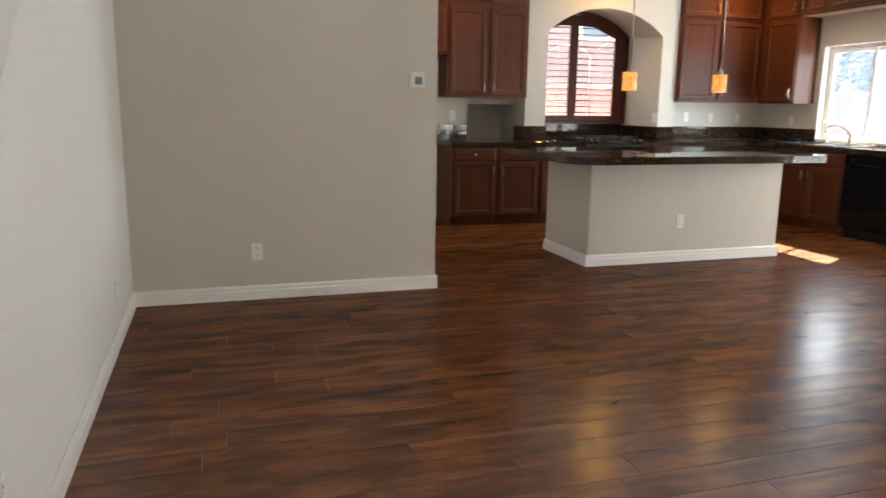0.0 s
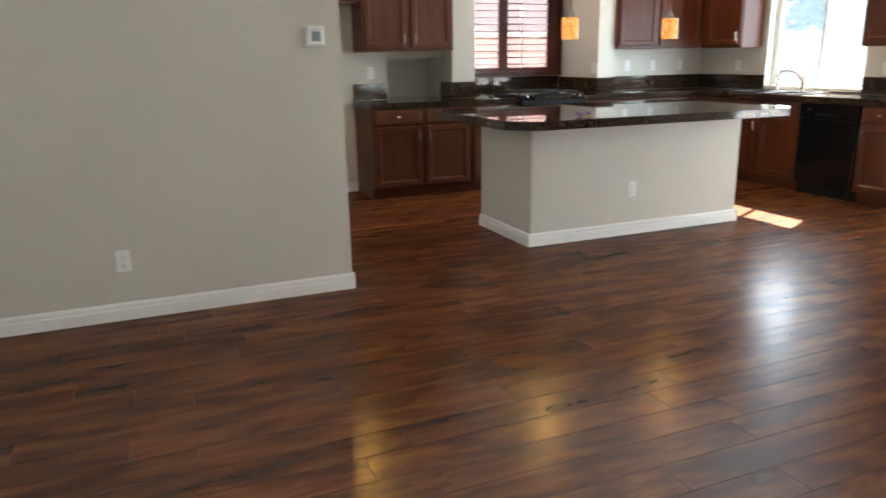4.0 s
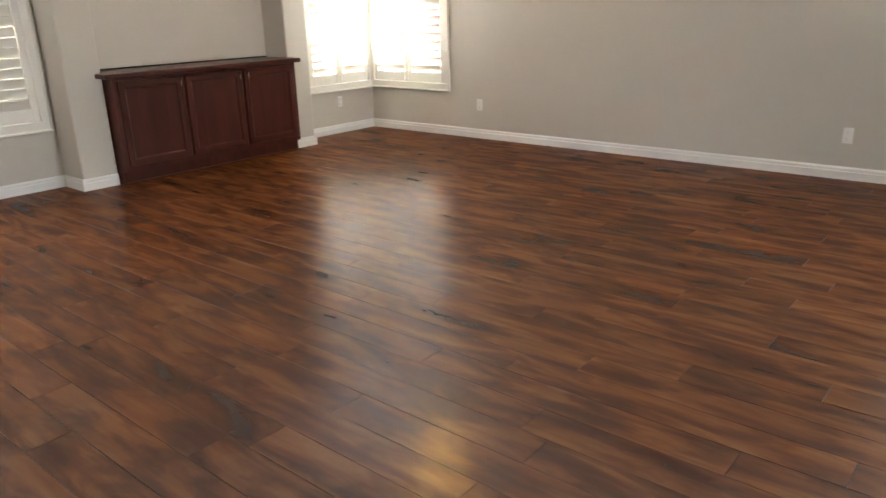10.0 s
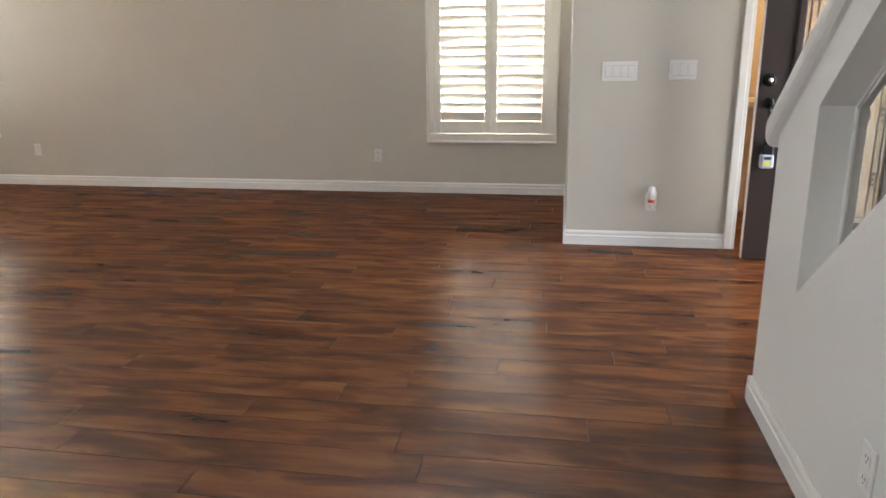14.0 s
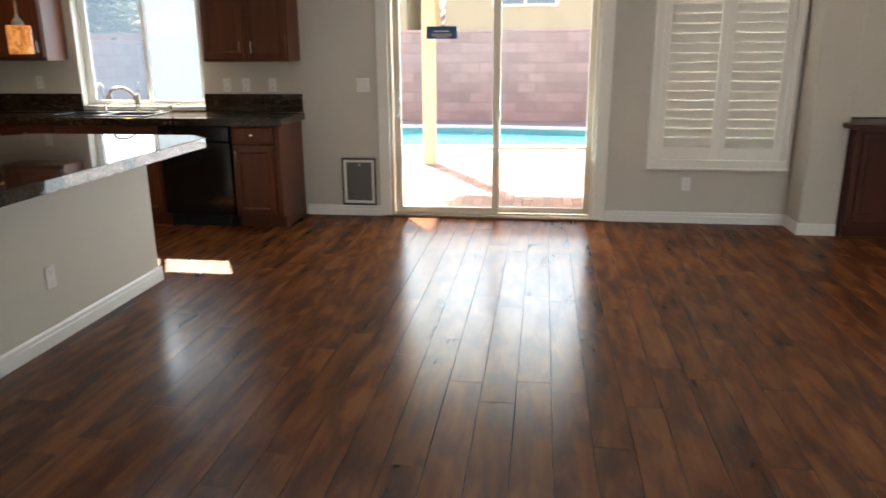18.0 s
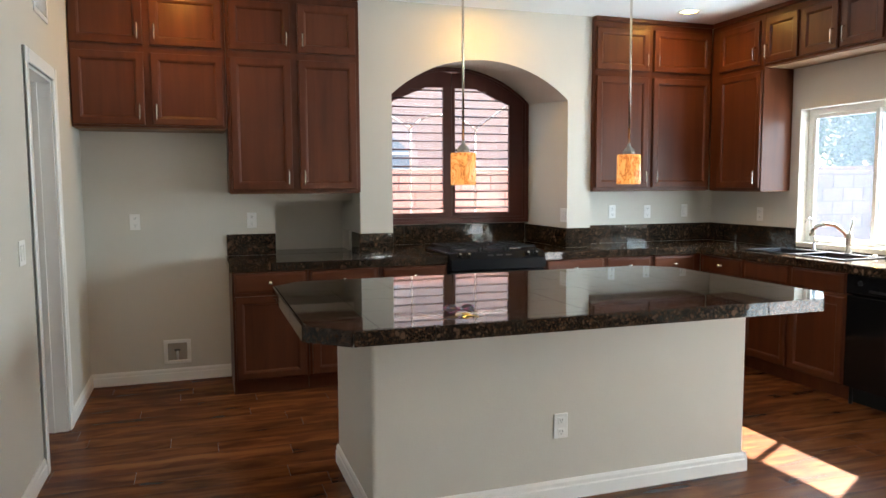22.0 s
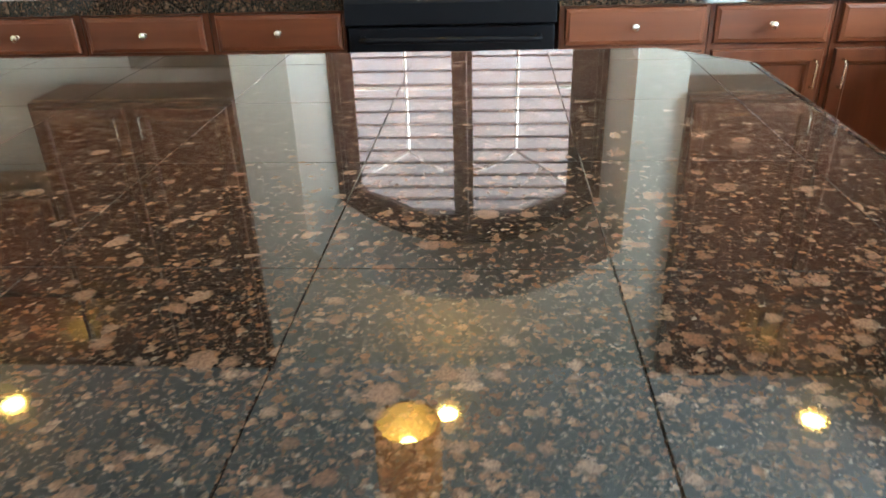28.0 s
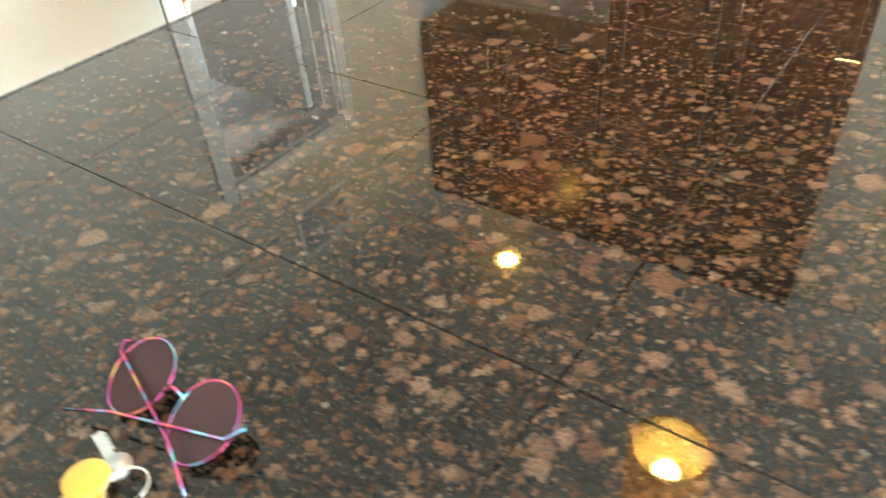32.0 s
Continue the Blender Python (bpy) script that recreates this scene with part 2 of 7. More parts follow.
def granite(name):
    m = mat(name, (0.03, 0.02, 0.015), 0.06)
    k = Nodes(m)
    info = k.n("ObjectInfo")
    sh = k.n("CombineXYZ")
    k.l(k.math('MULTIPLY', info.outputs["Random"], 50.0), sh.inputs[0])
    k.l(k.math('MULTIPLY', info.outputs["Random"], 23.0), sh.inputs[1])
    v = k.coords((1, 1, 1), sh.outputs[0])
    wv = k.n("TexNoise", Scale=210.0, Detail=3.0)
    k.l(v, wv.inputs["Vector"])
    vw = k.mix(0.0045, v, wv.outputs["Color"], 'LINEAR_LIGHT')

    def flecks(scale, share, size, soft, under, *tones):
        """Rounded crystals of one size on what lies under them."""
        vo = k.n("TexVoronoi", Scale=scale, Randomness=1.0)
        k.l(vw, vo.inputs["Vector"])
        sp = k.n("SeparateColor")
        k.l(vo.outputs["Color"], sp.inputs[0])
        rad = k.math('MULTIPLY', k.math('SUBTRACT', sp.outputs[1], 1.0 - share), size / share)
        edge = k.math('MULTIPLY', k.math('SUBTRACT', rad, vo.outputs["Distance"]), soft)
        mask = k.n("Clamp")
        k.l(edge, mask.inputs[0])
        tone = k.ramp(sp.outputs[0], *tones)
        return k.mix(mask.outputs[0], under, tone)
    ground = k.ramp(k.noise(v, 170.0, 4, 0.75), (0.38, (0.005, 0.0055, 0.0050)), (0.66, (0.032, 0.028, 0.021)))
    c = flecks(360.0, 0.72, 0.80, 4.0, ground, (0.0, (0.0160, 0.0136, 0.0120)), (0.5, (0.0704, 0.0416, 0.0248)), (1.0, (0.1280, 0.1040, 0.0768)))
    c = flecks(185.0, 0.70, 0.82, 3.2, c, (0.0, (0.0336, 0.0184, 0.0120)), (0.5, (0.1200, 0.0608, 0.0312)), (0.85, (0.1680, 0.0944, 0.0528)), (1.0, (0.1920, 0.1600, 0.1240)))
    c = flecks(108.0, 0.50, 0.84, 3.0, c, (0.0, (0.0720, 0.0336, 0.0184)), (0.5, (0.1520, 0.0768, 0.0392)), (1.0, (0.2080, 0.1344, 0.0848)))
    c = flecks(62.0, 0.24, 0.84, 3.0, c, (0.0, (0.1040, 0.0512, 0.0280)), (1.0, (0.2080, 0.1376, 0.0920)))
    c = flecks(38.0, 0.13, 0.78, 4.5, c, (0.0, (0.1360, 0.0672, 0.0384)), (1.0, (0.2240, 0.1456, 0.0960)))
    grain = k.ramp(k.noise(v, 420.0, 3, 0.7), (0.36, (0.36, 0.35, 0.35)), (0.60, (0.80, 0.76, 0.74)))
    c = k.mix(1.0, c, grain, 'MULTIPLY')
    k.color(c)
    k.rough(k.ramp(k.noise(v, 6.0, 3), (0.3, (0.018,) * 3), (0.7, (0.042,) * 3)))
    k.b.inputs["Specular IOR Level"].default_value = 0.36
    # a film of dust and wipe marks spreads the brightest reflections
    k.l(k.ramp(k.noise(k.coords(), 3.0, 4, 0.6), (0.3, (0.02,) * 3), (0.7, (0.07,) * 3)), k.b.inputs["Coat Weight"])
    k.b.inputs["Coat Roughness"].default_value = 0.22
    return m


M_GRANITE = granite("polished brown granite")
M_GROUT = mat("dark grout", (0.085, 0.074, 0.060), 0.7)


def glass(name, tint=(1, 1, 1), rough=0.0):
    m = bpy.data.materials.new(name)
    m.use_nodes = True
    t = m.node_tree
    t.nodes.remove(t.nodes["Principled BSDF"])
    g = t.nodes.new("ShaderNodeBsdfGlossy")
    g.inputs["Roughness"].default_value = 0.01
    tr = t.nodes.new("ShaderNodeBsdfTransparent")
    tr.inputs["Color"].default_value = (*tint, 1)
    lw = t.nodes.new("ShaderNodeLayerWeight")
    lw.inputs["Blend"].default_value = 0.5
    pw = t.nodes.new("ShaderNodeMath")
    pw.operation = 'POWER'
    pw.inputs[1].default_value = 5.0
    t.links.new(lw.outputs["Facing"], pw.inputs[0])
    f = t.nodes.new("ShaderNodeMapRange")
    f.inputs["To Min"].default_value = 0.035
    t.links.new(pw.outputs[0], f.inputs[0])
    x = t.nodes.new("ShaderNodeMixShader")
    t.links.new(f.outputs[0], x.inputs[0])
    t.links.new(tr.outputs[0], x.inputs[1])
    t.links.new(g.outputs[0], x.inputs[2])
    t.links.new(x.outputs[0], t.nodes["Material Output"].inputs[0])
    return m


M_GLASS = glass("clear window glass", (0.96, 0.97, 0.96))
M_STAIRGLASS = glass("clear stair glass", (0.965, 0.97, 0.96))


def stucco(name, c, bump=0.5):
    m = mat(name, c, 0.85, spec=0.2)
    k = Nodes(m)
    v = k.coords()
    k.color(k.mix(k.noise(v, 0.8, 4), tuple(x * 0.88 for x in c), tuple(min(1, x * 1.08) for x in c)))
    k.bump(k.noise(v, 60.0, 4, 0.65), bump, 0.006)
    return m


def varied(name, c, rough=0.85, spread=0.25, scale=7.0):
    """A mineral surface whose pieces differ from one another."""
    m = mat(name, c, rough, spec=0.25)
    k = Nodes(m)
    info = k.n("ObjectInfo")
    isl = k.n("NewGeometry")
    rnd = k.math('FRACT', k.math('ADD', info.outputs["Random"], isl.outputs["Random Per Island"]))
    v = k.coords()
    base = k.mix(k.noise(v, scale, 4, 0.6), tuple(x * (1 - spread) for x in c), tuple(min(1, x * (1 + spread * 0.7)) for x in c))
    hv = k.n("HueSaturation")
    k.l(base, hv.inputs["Color"])
    k.l(k.math('ADD', k.math('MULTIPLY', rnd, spread * 1.2), 1 - spread * 0.6), hv.inputs["Value"])
    k.color(hv.outputs[0])
    k.bump(k.noise(v, 90.0, 4, 0.7), 0.5, 0.004)
    return m


M_DECK = stucco("pale concrete deck", (0.55, 0.51, 0.46), 0.3)
M_BLOCK = varied("pink masonry block", (0.40, 0.240, 0.200))
M_MORTAR = stucco("block mortar", (0.27, 0.160, 0.135))
M_PAVER = varied("tan brick paver", (0.30, 0.20, 0.165), 0.85, 0.35)
M_STUCCO = stucco("cream stucco", (0.46, 0.36, 0.21))
M_POST = stucco("cream post paint", (0.66, 0.56, 0.37), 0.2)
M_PEACH = stucco("pale stucco", (0.29, 0.21, 0.17))
M_ROOF = varied("grey roof tile", (0.20, 0.17, 0.15), 0.8, 0.35)
M_GRAVEL = varied("red brown gravel", (0.27, 0.16, 0.12), 0.95, 0.4, 40.0)
M_COPING = stucco("pale pool coping", (0.60, 0.56, 0.50), 0.3)
M_WATER = mat("turquoise pool water", (0.06, 0.42, 0.46), 0.05)
_k = Nodes(M_WATER)
_k.color(_k.ramp(_k.noise(_k.coords(), 2.0, 3, 0.5, 1.0), (0.35, (0.05, 0.36, 0.42)), (0.65, (0.09, 0.47, 0.50))))
_k.bump(_k.noise(_k.coords(), 5.0, 3, 0.5, 0.6), 0.35, 0.03)
M_TILEBAND = mat("blue pool tile", (0.10, 0.25, 0.24), 0.2)
M_LEAF = varied("green leaf", (0.075, 0.130, 0.032), 0.5, 0.5, 3.0)
M_BARK = varied("grey bark", (0.16, 0.12, 0.09), 0.9, 0.3)
M_CARPET = mat("grey carpet", (0.30, 0.285, 0.265), 0.95, spec=0.1)
_k = Nodes(M_CARPET)
_v = _k.coords()
_k.color(_k.mix(_k.noise(_v, 240.0, 3, 0.7), (0.13, 0.105, 0.085), (0.27, 0.222, 0.182)))
_k.bump(_k.noise(_v, 330.0, 3, 0.7), 0.9, 0.006)


def emitter(name, c, strength):
    m = mat(name, c, 0.5)
    b = m.node_tree.nodes["Principled BSDF"]
    b.inputs["Emission Color"].default_value = (*c, 1)
    b.inputs["Emission Strength"].default_value = strength
    return m


M_CAN = emitter("warm recessed bulb", (1.0, 0.53, 0.09), 16.0)
M_BULB = emitter("warm pendant bulb", (1.0, 0.62, 0.16), 4.0)

# ---- building helpers ----
def bm_box(x0, x1, y0, y1, z0, z1, bev=0.0, seg=1, into=None):
    b = bmesh.new()
    bmesh.ops.create_cube(b, size=1.0)
    sx, sy, sz = abs(x1 - x0), abs(y1 - y0), abs(z1 - z0)
    for v in b.verts:
        v.co = Vector(((x0 + x1) / 2 + v.co.x * sx, (y0 + y1) / 2 + v.co.y * sy, (z0 + z1) / 2 + v.co.z * sz))
    if bev:
        bmesh.ops.bevel(b, geom=list(b.edges), offset=min(bev, 0.45 * min(sx, sy, sz)), segments=seg, affect='EDGES', profile=0.5)
    return join(into, b) if into is not None else b


def join(a, b):
    """Adds the bmesh b to the bmesh a."""
    me = bpy.data.meshes.new("tmp")
    b.to_mesh(me)
    b.free()
    a.from_mesh(me)
    bpy.data.meshes.remove(me)
    return a


def boxes(*rows, bev=0.0):
    a = bmesh.new()
    for r in rows:
        bm_box(*r, bev=bev, into=a)
    return a


def bm_cyl(p, q, r, r2=None, n=16, bev=0.0, caps=True):
    """A round bar from p to q."""
    p, q = Vector(p), Vector(q)
    b = bmesh.new()
    d = q - p
    bmesh.ops.create_cone(b, cap_ends=caps, segments=n, radius1=r, radius2=r if r2 is None else r2, depth=d.length)
    if bev:
        bmesh.ops.bevel(b, geom=[e for e in b.edges if len(e.link_faces) == 2 and e.calc_face_angle(0) > 1.0], offset=bev, segments=2, affect='EDGES', profile=0.5)
    m = Matrix.Translation((p + q) / 2) @ d.to_track_quat('Z', 'Y').to_matrix().to_4x4()
    bmesh.ops.transform(b, matrix=m, verts=b.verts)
    for f in b.faces:
        f.smooth = True
    return b


def bm_lathe(profile, n=24, at=(0, 0, 0)):
    """Turns (radius, height) pairs round the upright axis."""
    b = bmesh.new()
    rings = []
    for r, z in profile:
        rings.append([b.verts.new((at[0] + r * math.cos(2 * math.pi * i / n), at[1] + r * math.sin(2 * math.pi * i / n), at[2] + z)) for i in range(n)])
    for a, c in zip(rings, rings[1:]):
        for i in range(n):
            f = b.faces.new((a[i], a[(i + 1) % n], c[(i + 1) % n], c[i]))
            f.smooth = True
    return b


def bm_tube(points, r, n=10):
    """A bent round bar through points."""
    pts = [Vector(p) for p in points]
    b = bmesh.new()
    rings = []
    up = Vector((0.123, 0.31, 0.94))
    for i, p in enumerate(pts):
        d = (pts[min(i + 1, len(pts) - 1)] - pts[max(i - 1, 0)]).normalized()
        u = d.cross(up).normalized()
        w = d.cross(u)
        rings.append([b.verts.new(p + r * (math.cos(2 * math.pi * k / n) * u + math.sin(2 * math.pi * k / n) * w)) for k in range(n)])
    for a, c in zip(rings, rings[1:]):
        for k in range(n):
            b.faces.new((a[k], a[(k + 1) % n], c[(k + 1) % n], c[k])).smooth = True
    b.faces.new(rings[0][::-1])
    b.faces.new(rings[-1])
    return b


def bm_prism(pts, axis, lo, hi, bev=0.0):
    """A flat outline (pairs) pushed along an axis; the pairs are the two other axes in order."""
    b = bmesh.new()
    def put(p, h):
        c = [p[0], p[1]]
        c.insert(axis, h)
        return b.verts.new(c)
    lo_v = [put(p, lo) for p in pts]
    hi_v = [put(p, hi) for p in pts]
    n = len(pts)
    b.faces.new(lo_v)
    b.faces.new(hi_v)
    for i in range(n):
        b.faces.new((lo_v[i], lo_v[(i + 1) % n], hi_v[(i + 1) % n], hi_v[i]))
    bmesh.ops.recalc_face_normals(b, faces=b.faces)
    if bev:
        bmesh.ops.bevel(b, geom=list(b.edges), offset=bev, segments=1 if bev < 0.02 else 4, affect='EDGES', profile=0.5)
    return b


def base_of(ob):
    p = Vector((0, 0, 0))
    while ob is not None:
        p += ob.location
        ob = ob.parent
    return p


def part(name, bm, material, parent=None, label=""):
    """Links a bmesh, given in world places, as one mesh object under a thing or a part."""
    me = bpy.data.meshes.new(name)
    off = base_of(parent)
    if parent is not None:
        bmesh.ops.translate(bm, vec=-off, verts=bm.verts)
    bm.to_mesh(me)
    bm.free()
    me.materials.append(material)
    ob = new(name, me)
    ob.parent = parent
    return tagged(ob, label) if label else ob


def thing(name, at, label, category, group="", kind=""):
    ob = new(name)
    ob.location = at
    ob.empty_display_size = 0.05
    return tagged(ob, label, category, group, kind)


def setting(name, bm, material, label=""):
    return tagged(part(name, bm, material), label or name.replace("_", " "), kind="structure")

# ---- plan ----
XW, XE, YS, YN = 0.06, 7.37, -1.99, 8.83      # room faces
XK, YP, XP = 2.04, 5.70, 2.05                 # kitchen west wall, stub wall, its end
XJ, YJ = 0.72, -0.335                         # jog by the entry
ZC = 2.80
T = 0.15
NX0, NX1, NYF, NYB = 4.205, 5.69, 8.535, 9.333   # arched niche
PX0, PX1 = 3.955, 5.905
BX, BY0, BY1 = 7.045, -0.80, 1.585            # bump-out with the built-in

def wall_y(name, x0, x1, y0, y1, holes=(), z1=ZC, z0=0.0, m=None, label="greige painted wall with orange-peel texture"):
    """A wall along x, with openings (x0, x1, z0, z1) through it."""
    b = bmesh.new()
    x = x0
    for hx0, hx1, hz0, hz1 in sorted(holes):
        if hx0 > x:
            bm_box(x, hx0, y0, y1, z0, z1, into=b)
        if hz0 > z0:
            bm_box(hx0, hx1, y0, y1, z0, hz0, into=b)
        if hz1 < z1:
            bm_box(hx0, hx1, y0, y1, hz1, z1, into=b)
        x = hx1
    if x < x1:
        bm_box(x, x1, y0, y1, z0, z1, into=b)
    return setting(name, b, m or M_WALL, label)


def wall_x(name, y0, y1, x0, x1, holes=(), z1=ZC, z0=0.0, m=None, label="greige painted wall with orange-peel texture"):
    """A wall along y, with openings (y0, y1, z0, z1) through it."""
    b = bmesh.new()
    y = y0
    for hy0, hy1, hz0, hz1 in sorted(holes):
        if hy0 > y:
            bm_box(x0, x1, y, hy0, z0, z1, into=b)
        if hz0 > z0:
            bm_box(x0, x1, hy0, hy1, z0, hz0, into=b)
        if hz1 < z1:
            bm_box(x0, x1, hy0, hy1, hz1, z1, into=b)
        y = hy1
    if y < y1:
        bm_box(x0, x1, y, y1, z0, z1, into=b)
    return setting(name, b, m or M_WALL, label)


# openings: slider, sink window, shuttered windows
SL = (3.168, 4.945, 0.0, 1.98)
SK = (6.62, 7.80, 0.965, 2.02)
SH = (1.685, 2.675, 0.54, 2.12)
CE = (-1.93, -1.07, 0.54, 2.12)
CS = (6.27, 7.31, 0.54, 2.12)
S2 = (0.89, 1.87, 0.53, 2.12)
wall_x("wall_east", YS - T, YN + T, XE, XE + T, [SL, SK, SH, CE])
wall_y("wall_south", XJ, XE, YS - T, YS, [CS, S2])
wall_x("wall_jog", YS - T, YJ - T, XJ - T, XJ)
PD = (-1.10, -0.325, 0.0, 2.05)
wall_y("wall_entry_south", -1.75, XJ, YJ - T, YJ, [PD])
FD = (-0.16, 0.80, 0.0, 2.07)
wall_x("wall_entry_west", YJ, 2.2, -1.75, -1.60, [FD])
wall_y("wall_stub", XW, XP, YP, YP + 0.13)
KD = (7.22, 7.87, 0.0, 2.04)
wall_x("wall_kitchen_west", YP + 0.13, YN, XK - 0.13, XK, [KD])
NK = (3.36, 3.97, 0.90, 1.315)
wall_y("wall_north", XK - 0.13, XE, YN, YN + T, [NK, (NX0 - 0.08, NX1 + 0.08, 0.86, 2.60)])
part_back = wall_y("wall_nook_back", 3.30, 4.02, YN + 0.42, YN + 0.46)
# lining of the pass recess beside the hob
setting("wall_nook_sides", boxes((3.30, 3.358, YN + T, YN + 0.42, 0.8, 1.45), (3.972, 4.03, YN + T, YN + 0.42, 0.8, 1.45), (3.358, 3.972, YN + T, YN + 0.42, 1.317, 1.45)), M_WALL, "greige recess lining")


def arch(x0, x1, zs, rise, n=20):
    """Points of a flat arch from x0 to x1 that springs at zs."""
    w = (x1 - x0) / 2
    r = (w * w + rise * rise) / (2 * rise)
    c = zs + rise - r
    a = math.asin(min(1, w / r))
    return [((x0 + x1) / 2 + r * math.sin(-a + 2 * a * i / n), c + r * math.cos(-a + 2 * a * i / n)) for i in range(n + 1)]


ARZ, ARISE, ARB = 2.12, 0.285, 2.178
def pier():
    """The thick wall round the arched cooking niche, from the cabinets' line back to the window wall."""
    b = bmesh.new()
    bm_box(PX0, NX0, NYF, NYB + 0.13, 1.075, ZC, into=b)
    bm_box(NX1, PX1, NYF, NYB + 0.13, 1.075, ZC, into=b)
    # the vault rises a little towards the window
    front = arch(NX0, NX1, ARZ, ARISE) + [(NX1, ZC), (NX0, ZC)]
    back = arch(NX0, NX1, ARB, 0.30) + [(NX1, ZC), (NX0, ZC)]
    fv = [b.verts.new((x, NYF, z)) for x, z in front]
    bv = [b.verts.new((x, NYB + 0.13, z)) for x, z in back]
    n = len(fv)
    for i in range(n):
        b.faces.new((fv[i], fv[(i + 1) % n], bv[(i + 1) % n], bv[i]))
    b.faces.new(fv)
    b.faces.new(bv[::-1])
    bmesh.ops.recalc_face_normals(b, faces=b.faces)
    return b


setting("wall_arch_niche", pier(), M_WALL, "thick pale wall with an arched cooking niche")
setting("ceiling", boxes((XW - 0.13, XE + T, YS - T, YN + 0.8, ZC, ZC + 0.12), (-1.90, XW - 0.13, YS - T, 0.9, ZC, ZC + 0.12)), M_CEIL, "flat white ceiling")
setting("ceiling_stairwell", boxes((-1.30, XW, 0.7, 6.0, 4.9, 5.0)), M_CEIL, "flat white stairwell ceiling")
wall_x("wall_stairwell_east", 0.9, 5.98, XW - 0.13, XW - 0.01, [], 4.9, ZC + 0.12)
wall_y("wall_stairwell_south", -1.28, XW - 0.131, 0.78, 0.90, [(-1.12, -0.12, 3.6, 4.5)], 4.9, ZC + 0.12)
setting("wall_outside_base", boxes((PX0, NX0, YN + T, NYB + 0.13, 0, 1.07), (NX1, PX1, YN + T, NYB + 0.13, 0, 1.07), (NX0, NX1, NYB, NYB + 0.13, 0, 1.10)), M_WALL, "lower wall behind the hob niche")

# stair wall with slanted glazed slots
SLOPE = 0.80
YE = 1.80                        # south end of the stair wall
def stair_wall():
    x0, x1 = XW - 0.13, XW
    b = bmesh.new()
    def z_low(y):
        return 0.52 + SLOPE * (y - 2.14)
    def z_top(y):
        return z_low(y) + 0.545
    cap = lambda y: z_top(y) + 0.17
    def panel(pts):
        join(b, bm_prism(pts, 0, x0, x1))
    y = 2.14
    panel([(YE, 0), (y, 0), (y, cap(y)), (YE, cap(YE))])
    while y < 5.0:
        y2 = y + 0.68
        panel([(y, 0), (y2, 0), (y2, z_low(y2)), (y, z_low(y))])
        panel([(y, z_top(y)), (y2, z_top(y2)), (y2, min(cap(y2), 3.6)), (y, cap(y))])
        y3 = y2 + 0.155
        panel([(y2, 0), (y3, 0), (y3, cap(y3)), (y2, cap(y2))])
        y = y3
    panel([(y, 0), (YP + 0.13, 0), (YP + 0.13, cap(YP + .13)), (y, cap(y))])
    return b


setting("wall_stairs", stair_wall(), M_STAIRW, "pale stair wall with slanted glazed slots")
CAPL = lambda y: 0.52 + SLOPE * (y - 2.14) + 0.545 + 0.17
capb = bm_prism([(YE - 0.07, CAPL(YE) - 0.075), (5.80, CAPL(5.80) - 0.03), (5.80, CAPL(5.80) + 0.07), (YE - 0.07, CAPL(YE) + 0.03)], 0, XW - 0.165, XW + 0.035, 0.034)
setting("trim_stair_cap", capb, M_STAIRW, "rounded sloping cap of the stair wall")
wall_x("wall_stair_far", 1.40, 6.0, -1.28, -1.16, [], 4.9)
wall_y("wall_stair_end", -1.28, XW - 0.13, 5.86, 5.98, [], 4.9)

# ---- floor ----
floor = setting("floor", boxes((-1.75, XE + T, YS - T, YN + 0.1, -0.12, -0.006)), M_JOINT, "dark brown glossy walnut laminate floor")

# ---- small fittings ----
def pull(parent, at, axis, out, length=0.10):
    """A bowed bar pull on a door; axis: along z or a level axis, out: the way it stands off."""
    c, a, o = Vector(at), Vector(axis), Vector(out)
    h = length / 2
    pts = [c - a * h, c - a * h + o * 0.024, c - a * (h * 0.93) + o * 0.030, c - a * (h * 0.8) + o * 0.031, c + a * (h * 0.8) + o * 0.031, c + a * (h * 0.93) + o * 0.030, c + a * h + o * 0.024, c + a * h]
    return part("handle", bm_tube(pts, 0.0048, 8), M_NICKEL, parent, "satin nickel bar pull")


def knob(parent, at, out):
    """A round knob that stands off along out."""
    b = bm_lathe([(0.0, 0.030), (0.009, 0.0295), (0.0145, 0.025), (0.0145, 0.021), (0.006, 0.014), (0.006, 0.003), (0.010, 0.0)], 16)
    m = Matrix.Translation(at) @ Vector(out).to_track_quat('Z', 'Y').to_matrix().to_4x4()
    bmesh.ops.transform(b, matrix=m, verts=b.verts)
    return part("knob", b, M_NICKEL, parent, "round satin nickel knob")


def bm_shaker(u0, u1, z0, z1, place, rail=0.060, thick=0.021, dip=0.012):
    """A framed door with a sunk panel and a moulded inner edge. place(u, z, d): d stands out of the cabinet."""
    b = bmesh.new()
    def ring(g, d):
        return [b.verts.new(place(u, z, d)) for u, z in ((u0 + g, z0 + g), (u1 - g, z0 + g), (u1 - g, z1 - g), (u0 + g, z1 - g))]
    rings = [ring(0, 0), ring(0, thick - 0.004), ring(0.004, thick), ring(rail - 0.016, thick), ring(rail - 0.012, thick - 0.0025), ring(rail - 0.008, thick - 0.003), ring(rail, thick - dip)]
    for a, c in zip(rings, rings[1:]):
        for i in range(4):
            b.faces.new((a[i], a[(i + 1) % 4], c[(i + 1) % 4], c[i]))
    b.faces.new(rings[-1])
    b.faces.new(rings[0][::-1])
    bmesh.ops.recalc_face_normals(b, faces=b.faces)
    return b


